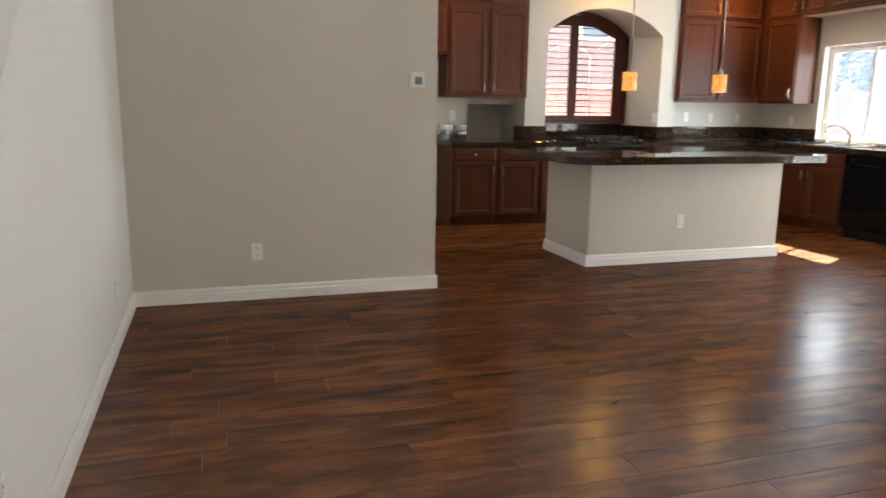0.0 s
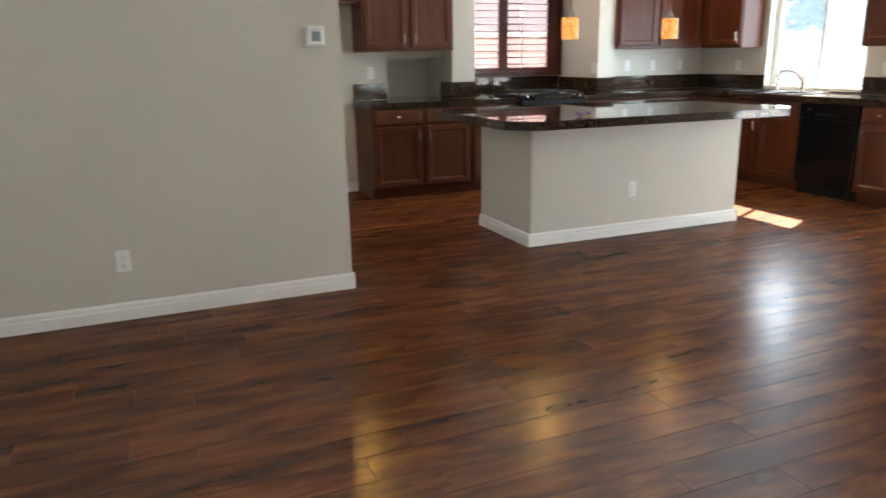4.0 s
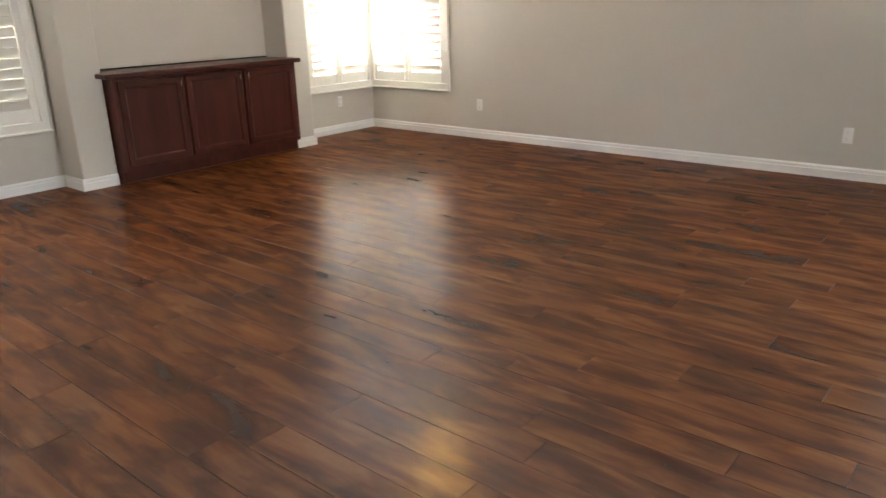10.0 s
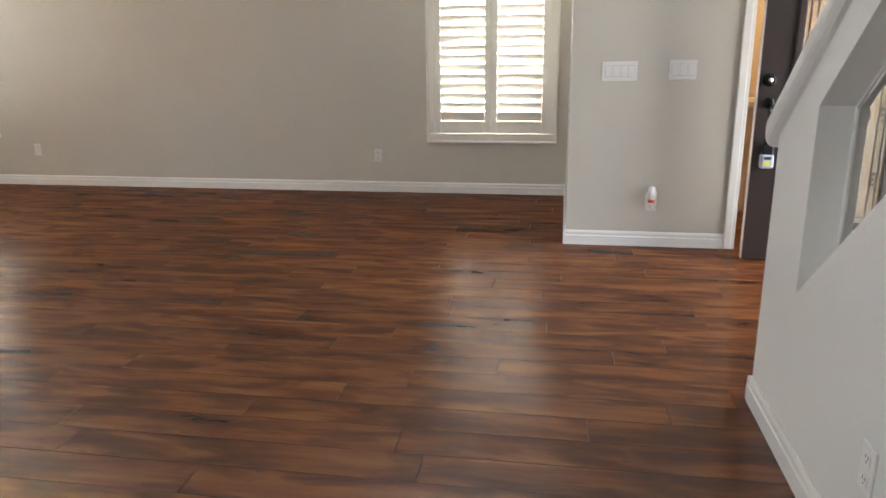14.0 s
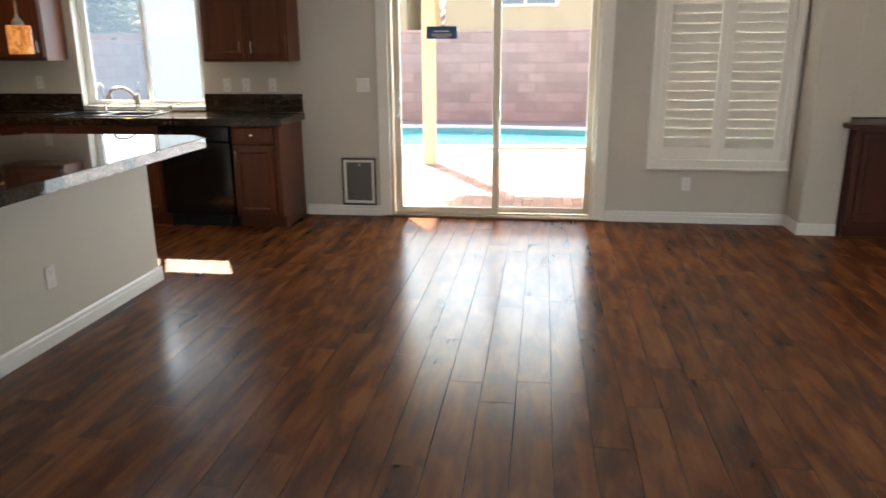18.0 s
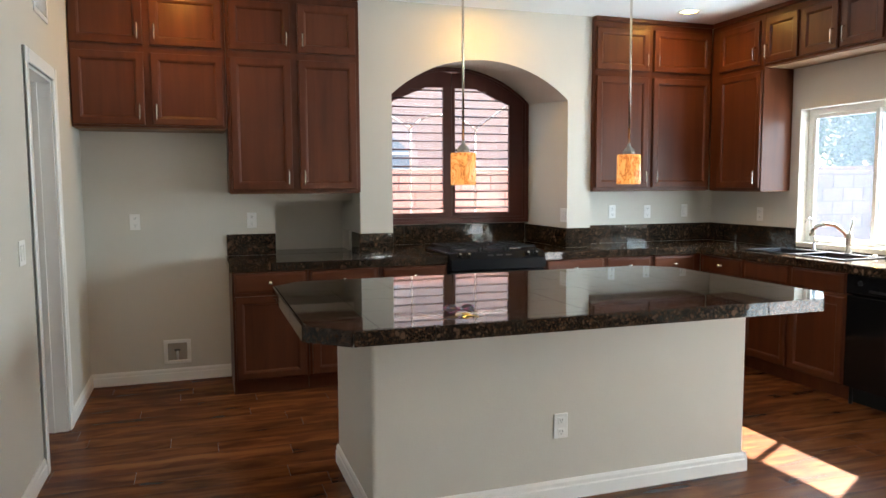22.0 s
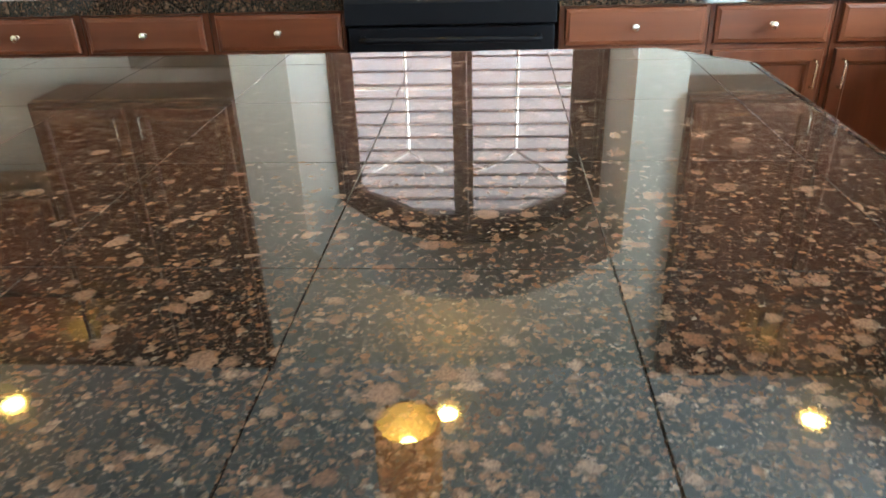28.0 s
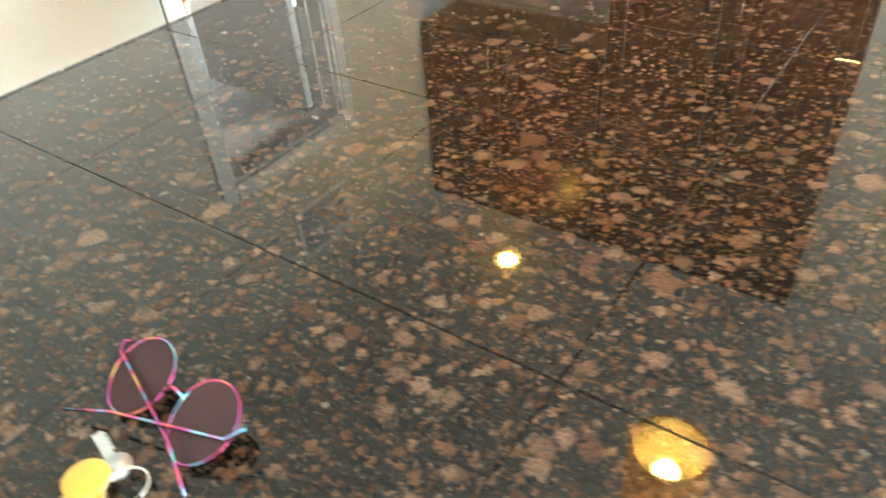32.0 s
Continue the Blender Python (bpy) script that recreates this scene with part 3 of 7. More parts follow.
def bm_slabfront(u0, u1, z0, z1, place, thick=0.02):
    b = bmesh.new()
    def ring(g, d):
        return [b.verts.new(place(u, z, d)) for u, z in ((u0 + g, z0 + g), (u1 - g, z0 + g), (u1 - g, z1 - g), (u0 + g, z1 - g))]
    rings = [ring(0, 0), ring(0, thick - 0.008), ring(0.003, thick - 0.004), ring(0.012, thick - 0.002), ring(0.016, thick)]
    for a, c in zip(rings, rings[1:]):
        for i in range(4):
            b.faces.new((a[i], a[(i + 1) % 4], c[(i + 1) % 4], c[i]))
    b.faces.new(rings[-1])
    b.faces.new(rings[0][::-1])
    bmesh.ops.recalc_face_normals(b, faces=b.faces)
    return b


class Run:
    """A line of cabinets: where u, z and depth lie in the world."""
    def __init__(self, axis, face, sign):
        self.axis, self.face, self.sign = axis, face, sign

    def place(self, u, z, d):
        v = self.face + self.sign * d
        return (u, v, z) if self.axis == 0 else (v, u, z)

    def out(self):
        return (0, self.sign, 0) if self.axis == 0 else (self.sign, 0, 0)

    def block(self, u0, u1, d0, d1, z0, z1, bev=0.0):
        a, c = self.place(u0, z0, d0), self.place(u1, z1, d1)
        lo, hi = [min(p, q) for p, q in zip(a, c)], [max(p, q) for p, q in zip(a, c)]
        return bm_box(lo[0], hi[0], lo[1], hi[1], lo[2], hi[2], bev)


NORTH, EAST = Run(0, 8.235, -1), Run(1, 6.79, -1)
NUP, EUP = Run(0, 8.50, -1), Run(1, 7.07, -1)


def base_unit(run, u0, u1, depth, drawer, door, pulls=0, has_knob=True, mt=None, toe=True):
    """A base cabinet: box, toe board, drawer front, framed door. drawer and door are pairs along the run."""
    mt = mt or M_CAB
    mid = run.place((u0 + u1) / 2, 0, -depth / 2)
    t = thing("base_cabinet", mid, "cherry-stained base cabinet with a drawer over a framed door", "cabinet", "kitchen base cabinets")
    part("body", run.block(u0, u1, -depth, 0, 0.10, 0.862, 0.002), mt, t)
    part("toe_board", run.block(u0, u1, -depth, -0.065, 0.0, 0.10), mt, t, "dark recessed toe board")
    if drawer:
        d = part("drawer_front", bm_slabfront(drawer[0], drawer[1], 0.712, 0.845, run.place), M_CABH if run.axis == 0 else M_CAB, t)
        if has_knob:
            knob(d, run.place(sum(drawer) / 2, 0.778, 0.020), run.out())
    if door:
        d = part("door", bm_shaker(door[0], door[1], 0.118, 0.688, run.place), mt, t)
        if pulls:
            u = door[1] - 0.03 if pulls > 0 else door[0] + 0.03
            pull(d, run.place(u, 0.60, 0.020), (0, 0, 1), run.out())
    return t


def upper_unit(run, u0, u1, z0, z1, depth, doors, label="cherry-stained wall cabinet with framed doors", end=None):
    """A wall cabinet: box, pale underside, rows of doors (u0, u1, z0, z1, pull side)."""
    t = thing("wall_cabinet", run.place((u0 + u1) / 2, z0, -depth / 2), label, "cabinet", "kitchen wall cabinets")
    part("body", run.block(u0, u1, -depth, 0, z0 + 0.008, z1, 0.002), M_CAB, t)
    part("underside", run.block(u0 + 0.012, u1 - 0.012, -depth + 0.01, -0.02, z0, z0 + 0.0075), M_CABIN, t, "pale unstained underside")
    for a, c, za, zb, side in doors:
        d = part("door", bm_shaker(a, c, za, zb, run.place), M_CAB, t)
        if side:
            u = c - 0.03 if side > 0 else a + 0.03
            pull(d, run.place(u, za + 0.085, 0.020), (0, 0, 1), run.out())
    return t


# north base run
D = 0.58
base_unit(NORTH, 3.005, 3.512, D, (3.020, 3.491), (3.020, 3.491), 1)
base_unit(NORTH, 3.514, 4.018, D, (3.535, 3.994), (3.535, 3.994), -1)
base_unit(NORTH, 4.020, 4.538, D, (4.045, 4.526), (4.045, 4.526), 1)
base_unit(NORTH, 5.330, 5.870, D, (5.353, 5.853), (5.353, 5.853), -1)
base_unit(NORTH, 5.872, 6.308, D, (5.889, 6.289), (5.889, 6.289), 1)
base_unit(NORTH, 6.310, 6.788, D, (6.330, 6.719), (6.330, 6.719), -1)
# east base run; y grows northwards
base_unit(EAST, 7.722, 8.233, 0.57, (7.735, 8.190), (7.735, 8.190), -1)
base_unit(EAST, 7.250, 7.720, 0.57, (7.275, 7.703), (7.275, 7.703), -1, False)
base_unit(EAST, 6.780, 7.248, 0.57, (6.795, 7.240), (6.795, 7.240), 1, False)
base_unit(EAST, 5.735, 6.145, 0.57, (5.790, 6.130), (5.790, 6.130), 1)


def dishwasher():
    t = thing("dishwasher", (7.0, 6.46, 0), "black built-in dishwasher under the granite worktop", "dishwasher")
    part("body", bm_box(6.83, 7.34, 6.150, 6.776, 0.10, 0.860), M_BLACK, t)
    part("door", bm_box(6.772, 6.829, 6.156, 6.770, 0.115, 0.715, 0.006, 2), M_BLACK, t, "glossy black door")
    p = part("control_panel", bm_box(6.765, 6.829, 6.156, 6.770, 0.722, 0.852, 0.008, 2), M_BLACK, t)
    part("handle_slot", bm_box(6.7625, 6.768, 6.33, 6.60, 0.748, 0.764, 0.002), M_BLACKM, p)
    part("dial", bm_cyl((6.768, 6.66, 0.80), (6.752, 6.66, 0.80), 0.016, n=20, bev=0.003), M_BLACKM, p)
    part("kick_plate", bm_box(6.85, 6.87, 6.156, 6.770, 0.0, 0.10), M_BLACKM, t)
    for y in (6.20, 6.73):
        part("foot", bm_cyl((6.80, y, 0), (6.80, y, 0.115), 0.012, n=12), M_BLACKM, t)


dishwasher()

# ---- worktops: granite tiles on a bed, with a built-up edge ----
def tile_sheet(parent, x0, x1, y0, y1, z, xs, ys, keep=None, cut=None, th=0.012, gap=0.0007):
    """Square tiles between the joint lines xs and ys, each a piece of its own."""
    for i in range(len(xs) - 1):
        for j in range(len(ys) - 1):
            a, b, c, d = max(xs[i], x0) + gap / 2, min(xs[i + 1], x1) - gap / 2, max(ys[j], y0) + gap / 2, min(ys[j + 1], y1) - gap / 2
            if b - a < 0.02 or d - c < 0.02 or (keep and not keep(a, b, c, d)):
                continue
            pts = cut(a, b, c, d) if cut else [(a, c), (b, c), (b, d), (a, d)]
            if len(pts) > 2:
                part("tile", bm_prism(pts, 2, z - th, z, 0.0009), M_GRANITE, parent)


def clip_poly(pts, lines):
    """Cuts a flat outline by half planes (nx, ny, c): keeps nx*x + ny*y <= c."""
    for nx, ny, c in lines:
        out = []
        for i, p in enumerate(pts):
            q = pts[(i + 1) % len(pts)]
            dp, dq = nx * p[0] + ny * p[1] - c, nx * q[0] + ny * q[1] - c
            if dp <= 0:
                out.append(p)
            if (dp < 0 < dq) or (dq < 0 < dp):
                t = dp / (dp - dq)
                out.append((p[0] + t * (q[0] - p[0]), p[1] + t * (q[1] - p[1])))
        pts = out
        if not pts:
            break
    return pts


def lines_at(first, pitch, lo, hi):
    v = first
    while v > lo:
        v -= pitch
    out = []
    while v < hi + pitch:
        out.append(v)
        v += pitch
    return out


IX0, IX1, IY0, IY1, IC = 3.168, 5.622, 5.736, 7.165, 0.152
ZT, ZU = 0.915, 0.862
island = thing("kitchen_island", (4.4, 6.46, 0), "kitchen island with painted drywall base and white baseboard", "island")
ib = bm_box(3.46, 5.356, 6.07, 6.862, 0.0, ZU - 0.002)
bmesh.ops.bevel(ib, geom=[e for e in ib.edges if abs(e.verts[0].co.z - e.verts[1].co.z) > 0.3], offset=0.018, segments=4, affect='EDGES', profile=0.5)
part("base", ib, M_WALL, island)
worktop = thing("island_worktop", (4.4, 6.46, ZU), "polished brown granite tile worktop with clipped corners", "worktop")
octo = [(IX0 + IC, IY0), (IX1 - IC, IY0), (IX1, IY0 + IC), (IX1, IY1 - IC), (IX1 - IC, IY1), (IX0 + IC, IY1), (IX0, IY1 - IC), (IX0, IY0 + IC)]
inner = [((x - 4.38) * 0.9905 + 4.38, (y - 6.455) * 0.984 + 6.455) for x, y in octo]
part("bed", bm_prism(inner, 2, ZU, ZT - 0.0035), M_GROUT, worktop, "dark grout bed")
r2 = math.sqrt(0.5)
cuts = [(r2, r2, r2 * (IX1 + IY1 - IC) - 0.004), (-r2, r2, r2 * (IY1 - IX0 - IC) - 0.004), (r2, -r2, r2 * (IX1 - IC - IY0) - 0.004), (-r2, -r2, -r2 * (IX0 + IC + IY0) - 0.004)]
tile_sheet(worktop, IX0 + 0.004, IX1 - 0.004, IY0 + 0.004, IY1 - 0.004, ZT, lines_at(4.915, 0.299, IX0, IX1), lines_at(6.117, 0.312, IY0, IY1),
           cut=lambda a, b, c, d: clip_poly([(a, c), (b, c), (b, d), (a, d)], cuts))


def edge_tiles(parent, p, q, z0, z1, out, length=0.325, th=0.010, name="edge_tile"):
    """A row of facing tiles from p to q, that stand off along out."""
    p, q, o = Vector((*p, 0)), Vector((*q, 0)), Vector((*out, 0)).normalized()
    run = q - p
    n = max(1, round(run.length / length))
    for i in range(n):
        a, b = p + run * (i / n), p + run * ((i + 1) / n)
        g = run.normalized() * 0.0012
        a, b = a + g, b - g
        pts = [(a.x, a.y), (b.x, b.y), ((b + o * th).x, (b + o * th).y), ((a + o * th).x, (a + o * th).y)]
        part(name, bm_prism(pts, 2, z0, z1, 0.0014), M_GRANITE, parent)


for i in range(8):
    p, q = octo[i], octo[(i + 1) % 8]
    mid = Vector(((p[0] + q[0]) / 2 - 4.38, (q[1] + p[1]) / 2 - 6.455))
    d = Vector((q[0] - p[0], q[1] - p[1])).normalized()
    nrm = (d.y, -d.x)
    edge_tiles(worktop, p, q, ZU - 0.006, ZT - 0.0005, nrm)

counter = thing("kitchen_worktop", (6.9, 8.4, ZU), "L-shaped polished brown granite tile worktop", "worktop")
CY, CX, CEND = 8.215, 6.760, 5.712
SKX0, SKX1, SKY0, SKY1 = 6.90, 7.27, 6.93, 7.80
bed = boxes((2.998, 4.541, CY + 0.01, YN - 0.002, ZU, ZT - 0.0035), (5.325, XE - 0.002, CY + 0.01, YN - 0.002, ZU, ZT - 0.0035),
            (4.541, 5.325, 8.80, NYB - 0.002, ZU, ZT - 0.0035), (NX0 + 0.002, 4.541, YN - 0.002, NYB - 0.002, ZU, ZT - 0.0035), (5.325, NX1 - 0.002, YN - 0.002, NYB - 0.002, ZU, ZT - 0.0035),
            (NK[0] + 0.002, NK[1] - 0.002, YN - 0.002, YN + 0.415, ZU, ZT - 0.0035),
            (CX + 0.01, SKX0, CEND + 0.012, CY + 0.01, ZU, ZT - 0.0035), (SKX1, XE - 0.002, CEND + 0.012, CY + 0.01, ZU, ZT - 0.0035),
            (SKX0, SKX1, CEND + 0.012, SKY0, ZU, ZT - 0.0035), (SKX0, SKX1, SKY1, CY + 0.01, ZU, ZT - 0.0035),
            (XE - 0.002, XE + T - 0.03, SK[0] + 0.003, SK[1] - 0.003, ZU + 0.06, ZT + 0.004))
part("bed", bed, M_GROUT, counter, "dark grout bed")
GX, GY = lines_at(3.32, 0.325, 2.9, 7.5), lines_at(8.50, 0.325, 5.6, 9.5)
tile_sheet(counter, 2.998, 4.541, CY + 0.004, YN - 0.017, ZT, GX, GY)
tile_sheet(counter, 5.325, CX, CY + 0.004, YN - 0.017, ZT, GX, GY)
tile_sheet(counter, CX, XE - 0.017, CY + 0.004, YN - 0.017, ZT, GX, GY)
tile_sheet(counter, NX0 + 0.016, NX1 - 0.016, 8.81, NYB - 0.016, ZT, GX, GY)
tile_sheet(counter, NK[0] + 0.003, NK[1] - 0.003, YN - 0.015, YN + 0.414, ZT, GX, GY)
tile_sheet(counter, CX + 0.004, SKX0, CEND + 0.006, CY, ZT, [CX, SKX0], GY)
tile_sheet(counter, SKX1, XE - 0.017, CEND + 0.006, CY, ZT, [SKX1, XE], GY)
tile_sheet(counter, SKX0, SKX1, CEND + 0.006, SKY0, ZT, [SKX0, SKX1], GY)
tile_sheet(counter, SKX0, SKX1, SKY1, CY, ZT, [SKX0, SKX1], GY)
tile_sheet(counter, XE - 0.016, XE + T - 0.035, SK[0] + 0.004, SK[1] - 0.004, ZT + 0.014, [XE - 0.016, XE + T - 0.035], GY)
edge_tiles(counter, (2.998, CY), (4.541, CY), ZU - 0.006, ZT - 0.0005, (0, -1))
edge_tiles(counter, (5.325, CY), (CX, CY), ZU - 0.006, ZT - 0.0005, (0, -1))
edge_tiles(counter, (CX, CY), (CX, CEND), ZU - 0.006, ZT - 0.0005, (-1, 0))
edge_tiles(counter, (CX, CEND), (XE - 0.003, CEND), ZU - 0.006, ZT - 0.0005, (0, -1))
edge_tiles(counter, (2.998, YN), (2.998, CY), ZU - 0.006, ZT - 0.0005, (-1, 0))

splash = tagged(thing("backsplash", (5, 8.8, ZT), "low polished granite tile backsplash", "backsplash"), kind="structure")
ZB = 1.076
edge_tiles(splash, (2.998, YN - 0.001), (NK[0] - 0.002, YN - 0.001), ZT + 0.001, ZB, (0, -1), 0.35, 0.014, "tile")
edge_tiles(splash, (PX1 + 0.014, YN - 0.001), (XE - 0.001, YN - 0.001), ZT + 0.001, ZB, (0, -1), 0.37, 0.014, "tile")
edge_tiles(splash, (XE - 0.001, YN - 0.016), (XE - 0.001, SK[1]), ZT + 0.001, ZB, (-1, 0), 0.34, 0.014, "tile")
edge_tiles(splash, (XE - 0.001, SK[0]), (XE - 0.001, CEND), ZT + 0.001, ZB, (-1, 0), 0.32, 0.014, "tile")
edge_tiles(splash, (PX0, NYF - 0.001), (NX0, NYF - 0.001), ZT + 0.001, ZB, (0, -1), 0.35, 0.012, "tile")
edge_tiles(splash, (NX1, NYF - 0.001), (PX1, NYF - 0.001), ZT + 0.001, ZB, (0, -1), 0.35, 0.012, "tile")
edge_tiles(splash, (NX0 + 0.001, NYB - 0.016), (NX0 + 0.001, NYF - 0.012), ZT + 0.001, ZB, (1, 0), 0.36, 0.012, "tile")
edge_tiles(splash, (NX1 - 0.001, NYB - 0.016), (NX1 - 0.001, NYF - 0.012), ZT + 0.001, ZB, (-1, 0), 0.36, 0.012, "tile")
edge_tiles(splash, (NX0 + 0.014, NYB - 0.002), (NX1 - 0.014, NYB - 0.002), ZT + 0.001, ZB + 0.012, (0, -1), 0.30, 0.012, "tile")
edge_tiles(splash, (PX0 + 0.001, YN - 0.002), (PX0 + 0.001, NYF - 0.012), ZT + 0.001, ZB, (-1, 0), 0.36, 0.012, "tile")
edge_tiles(splash, (PX1 - 0.001, YN - 0.002), (PX1 - 0.001, NYF - 0.012), ZT + 0.001, ZB, (1, 0), 0.36, 0.012, "tile")
setting("wall_pier_core", boxes((PX0 + 0.004, NX0 - 0.004, NYF + 0.002, YN - 0.001, ZT - 0.001, 1.0745), (NX1 + 0.004, PX1 - 0.004, NYF + 0.002, YN - 0.001, ZT - 0.001, 1.0745)), M_WALL, "foot of the niche piers")

# ---- wall cabinets ----
UD = 0.325
ZL, ZH, ZR, ZX = 1.410, 2.325, 2.375, 2.715
upper_unit(NUP, 2.045, 3.015, 1.822, 2.765, UD, [(2.055, 2.490, 1.848, ZH, 1), (2.535, 2.995, 1.848, ZH, -1), (2.055, 2.490, ZR, ZX, 1), (2.535, 2.995, ZR, ZX, -1)],
           "cherry-stained wall cabinet with four doors over the empty fridge bay")
upper_unit(NUP, 3.018, PX0 - 0.002, 1.378, 2.765, UD, [(3.042, 3.458, ZL, ZH, 1), (3.510, 3.925, ZL, ZH, -1), (3.042, 3.458, ZR, ZX, 1), (3.510, 3.925, ZR, ZX, -1)])
upper_unit(NUP, PX1 + 0.002, 7.066, 1.375, 2.765, UD, [(5.925, 6.421, ZL, ZH, 1), (6.471, 7.045, ZL, ZH, -1), (5.925, 6.421, ZR, ZX, 1), (6.471, 7.045, ZR, ZX, -1)])
upper_unit(EUP, 7.884, 8.497, 1.370, 2.765, 0.296, [(7.895, 8.385, 1.400, ZH, -1), (7.930, 8.385, ZR, ZX, -1)], "cherry-stained corner wall cabinet beside the sink window")
w4 = (7.882 - 6.462) / 4
upper_unit(EUP, 6.460, 7.882, 2.345, 2.765, 0.296, [(6.462 + i * w4 + 0.018, 6.462 + (i + 1) * w4 - 0.018, ZR, ZX, (-1, 1)[i % 2]) for i in range(4)],
           "row of short cherry-stained cabinets over the sink window")
upper_unit(EUP, 5.712, 6.458, 1.352, 2.765, 0.296, [(6.085, 6.442, 1.380, ZH, -1), (5.730, 6.045, 1.380, ZH, 1), (6.085, 6.442, ZR, ZX, -1), (5.730, 6.045, ZR, ZX, 1)])
cr = thing("crown_moulding", (5, 8.5, 2.765), "dark cherry crown moulding along the ceiling", "trim", kind="structure")
for r in ((2.045, PX0 - 0.002, 8.475, 8.82, 2.7655, ZC), (PX1 + 0.002, 7.068, 8.475, 8.82, 2.7655, ZC), (7.045, 7.36, 5.712, 8.474, 2.7655, ZC)):
    part("moulding", bm_box(*r, 0.006), M_CAB, cr)


# ---- cooker ----
def cooker():
    x0, x1, yf, yb = 4.548, 5.318, 8.205, 8.795
    t = thing("gas_range", (4.93, 8.5, 0), "black slide-in gas range with cast iron grates", "stove")
    part("body", bm_box(x0 + 0.004, x1 - 0.004, yf + 0.03, yb, 0.02, 0.900), M_RANGE, t)
    part("oven_door", bm_box(x0 + 0.004, x1 - 0.004, yf - 0.012, yf + 0.028, 0.20, 0.795, 0.008, 2), M_RANGE, t, "glossy black oven door")
    part("drawer", bm_box(x0 + 0.004, x1 - 0.004, yf - 0.008, yf + 0.028, 0.05, 0.19, 0.008, 2), M_RANGE, t)
    part("oven_handle", bm_tube([(x0 + 0.06, yf - 0.012, 0.755), (x0 + 0.06, yf - 0.055, 0.755), (x0 + 0.09, yf - 0.062, 0.755), (x1 - 0.09, yf - 0.062, 0.755), (x1 - 0.06, yf - 0.055, 0.755), (x1 - 0.06, yf - 0.012, 0.755)], 0.011, 10), M_RANGE, t)
    panel = part("control_panel", bm_prism([(yf - 0.035, 0.805), (yf + 0.05, 0.805), (yf + 0.05, 0.934), (yf + 0.020, 0.934), (yf - 0.030, 0.885)], 0, x0, x1, 0.004), M_RANGE, t, "sloping black control panel")
    top = part("cooktop", bm_box(x0 - 0.006, x1 + 0.006, yf + 0.052, yb, 0.9205, 0.936, 0.006, 2), M_RANGE, t, "black enamel cooktop")
    sl = Vector((0, -0.050, 0.049)).normalized()
    nrm = Vector((0, -0.049, 0.050)).normalized()
    for x in (x0 + 0.075, x0 + 0.145, x1 - 0.145, x1 - 0.075):
        c = Vector((x, yf - 0.006, 0.910))
        k = part("control_knob", bm_cyl(c, c + nrm * 0.026, 0.0185, 0.016, 20, 0.003), M_RANGE, panel)
        part("pointer", bm_cyl(c + nrm * 0.0262, c + nrm * 0.0275, 0.010, n=16), M_STEEL, k)
    c = Vector(((x0 + x1) / 2, yf - 0.006, 0.910))
    for i in range(-1, 2):
        q = c + Vector((i * 0.075 + 0.01, 0, 0)) + nrm * 0.0005
        b = bm_box(-0.024, 0.024, -0.007, 0.007, 0, 0.0012)
        bmesh.ops.transform(b, matrix=Matrix.Translation(q) @ nrm.to_track_quat('Z', 'Y').to_matrix().to_4x4(), verts=b.verts)
        part("button_row", b, M_DARKHOLE, panel)
    for i, xc in enumerate((x0 + 0.155, (x0 + x1) / 2, x1 - 0.155)):
        g = bmesh.new()
        w = 0.112 if i != 1 else 0.085
        ya, yz = yf + 0.085, yb - 0.05
        for y in (ya, yz):
            join(g, bm_box(xc - w, xc + w, y - 0.006, y + 0.006, 0.955, 0.968, 0.002))
        for x in (xc - w, xc, xc + w):
            join(g, bm_box(x - 0.006, x + 0.006, ya, yz, 0.9555, 0.9675, 0.002))
        for y in ((2 * ya + yz) / 3, (ya + 2 * yz) / 3):
            join(g, bm_box(xc - w, xc + w, y - 0.005, y + 0.005, 0.956, 0.967, 0.002))
        for x in (xc - w, xc + w):
            for y in (ya, yz):
                join(g, bm_box(x - 0.007, x + 0.007, y - 0.007, y + 0.007, 0.936, 0.957))
        part("grate", g, M_BLACKM, t, "cast iron grate")
        for y in ((3 * ya + yz) / 4, (ya + 3 * yz) / 4) if i != 1 else ((ya + yz) / 2,):
            bn = part("burner", bm_cyl((xc, y, 0.936), (xc, y, 0.946), 0.045, 0.040, 24), M_ALU, t)
            part("burner_cap", bm_cyl((xc, y, 0.9462), (xc, y, 0.953), 0.032, n=24, bev=0.002), M_BLACKM, bn)
    back = bm_box(x0 + 0.10, x1 - 0.10, yb - 0.035, yb, 0.9362, 0.962, 0.004)
    part("rear_vent", back, M_RANGE, t)


cooker()


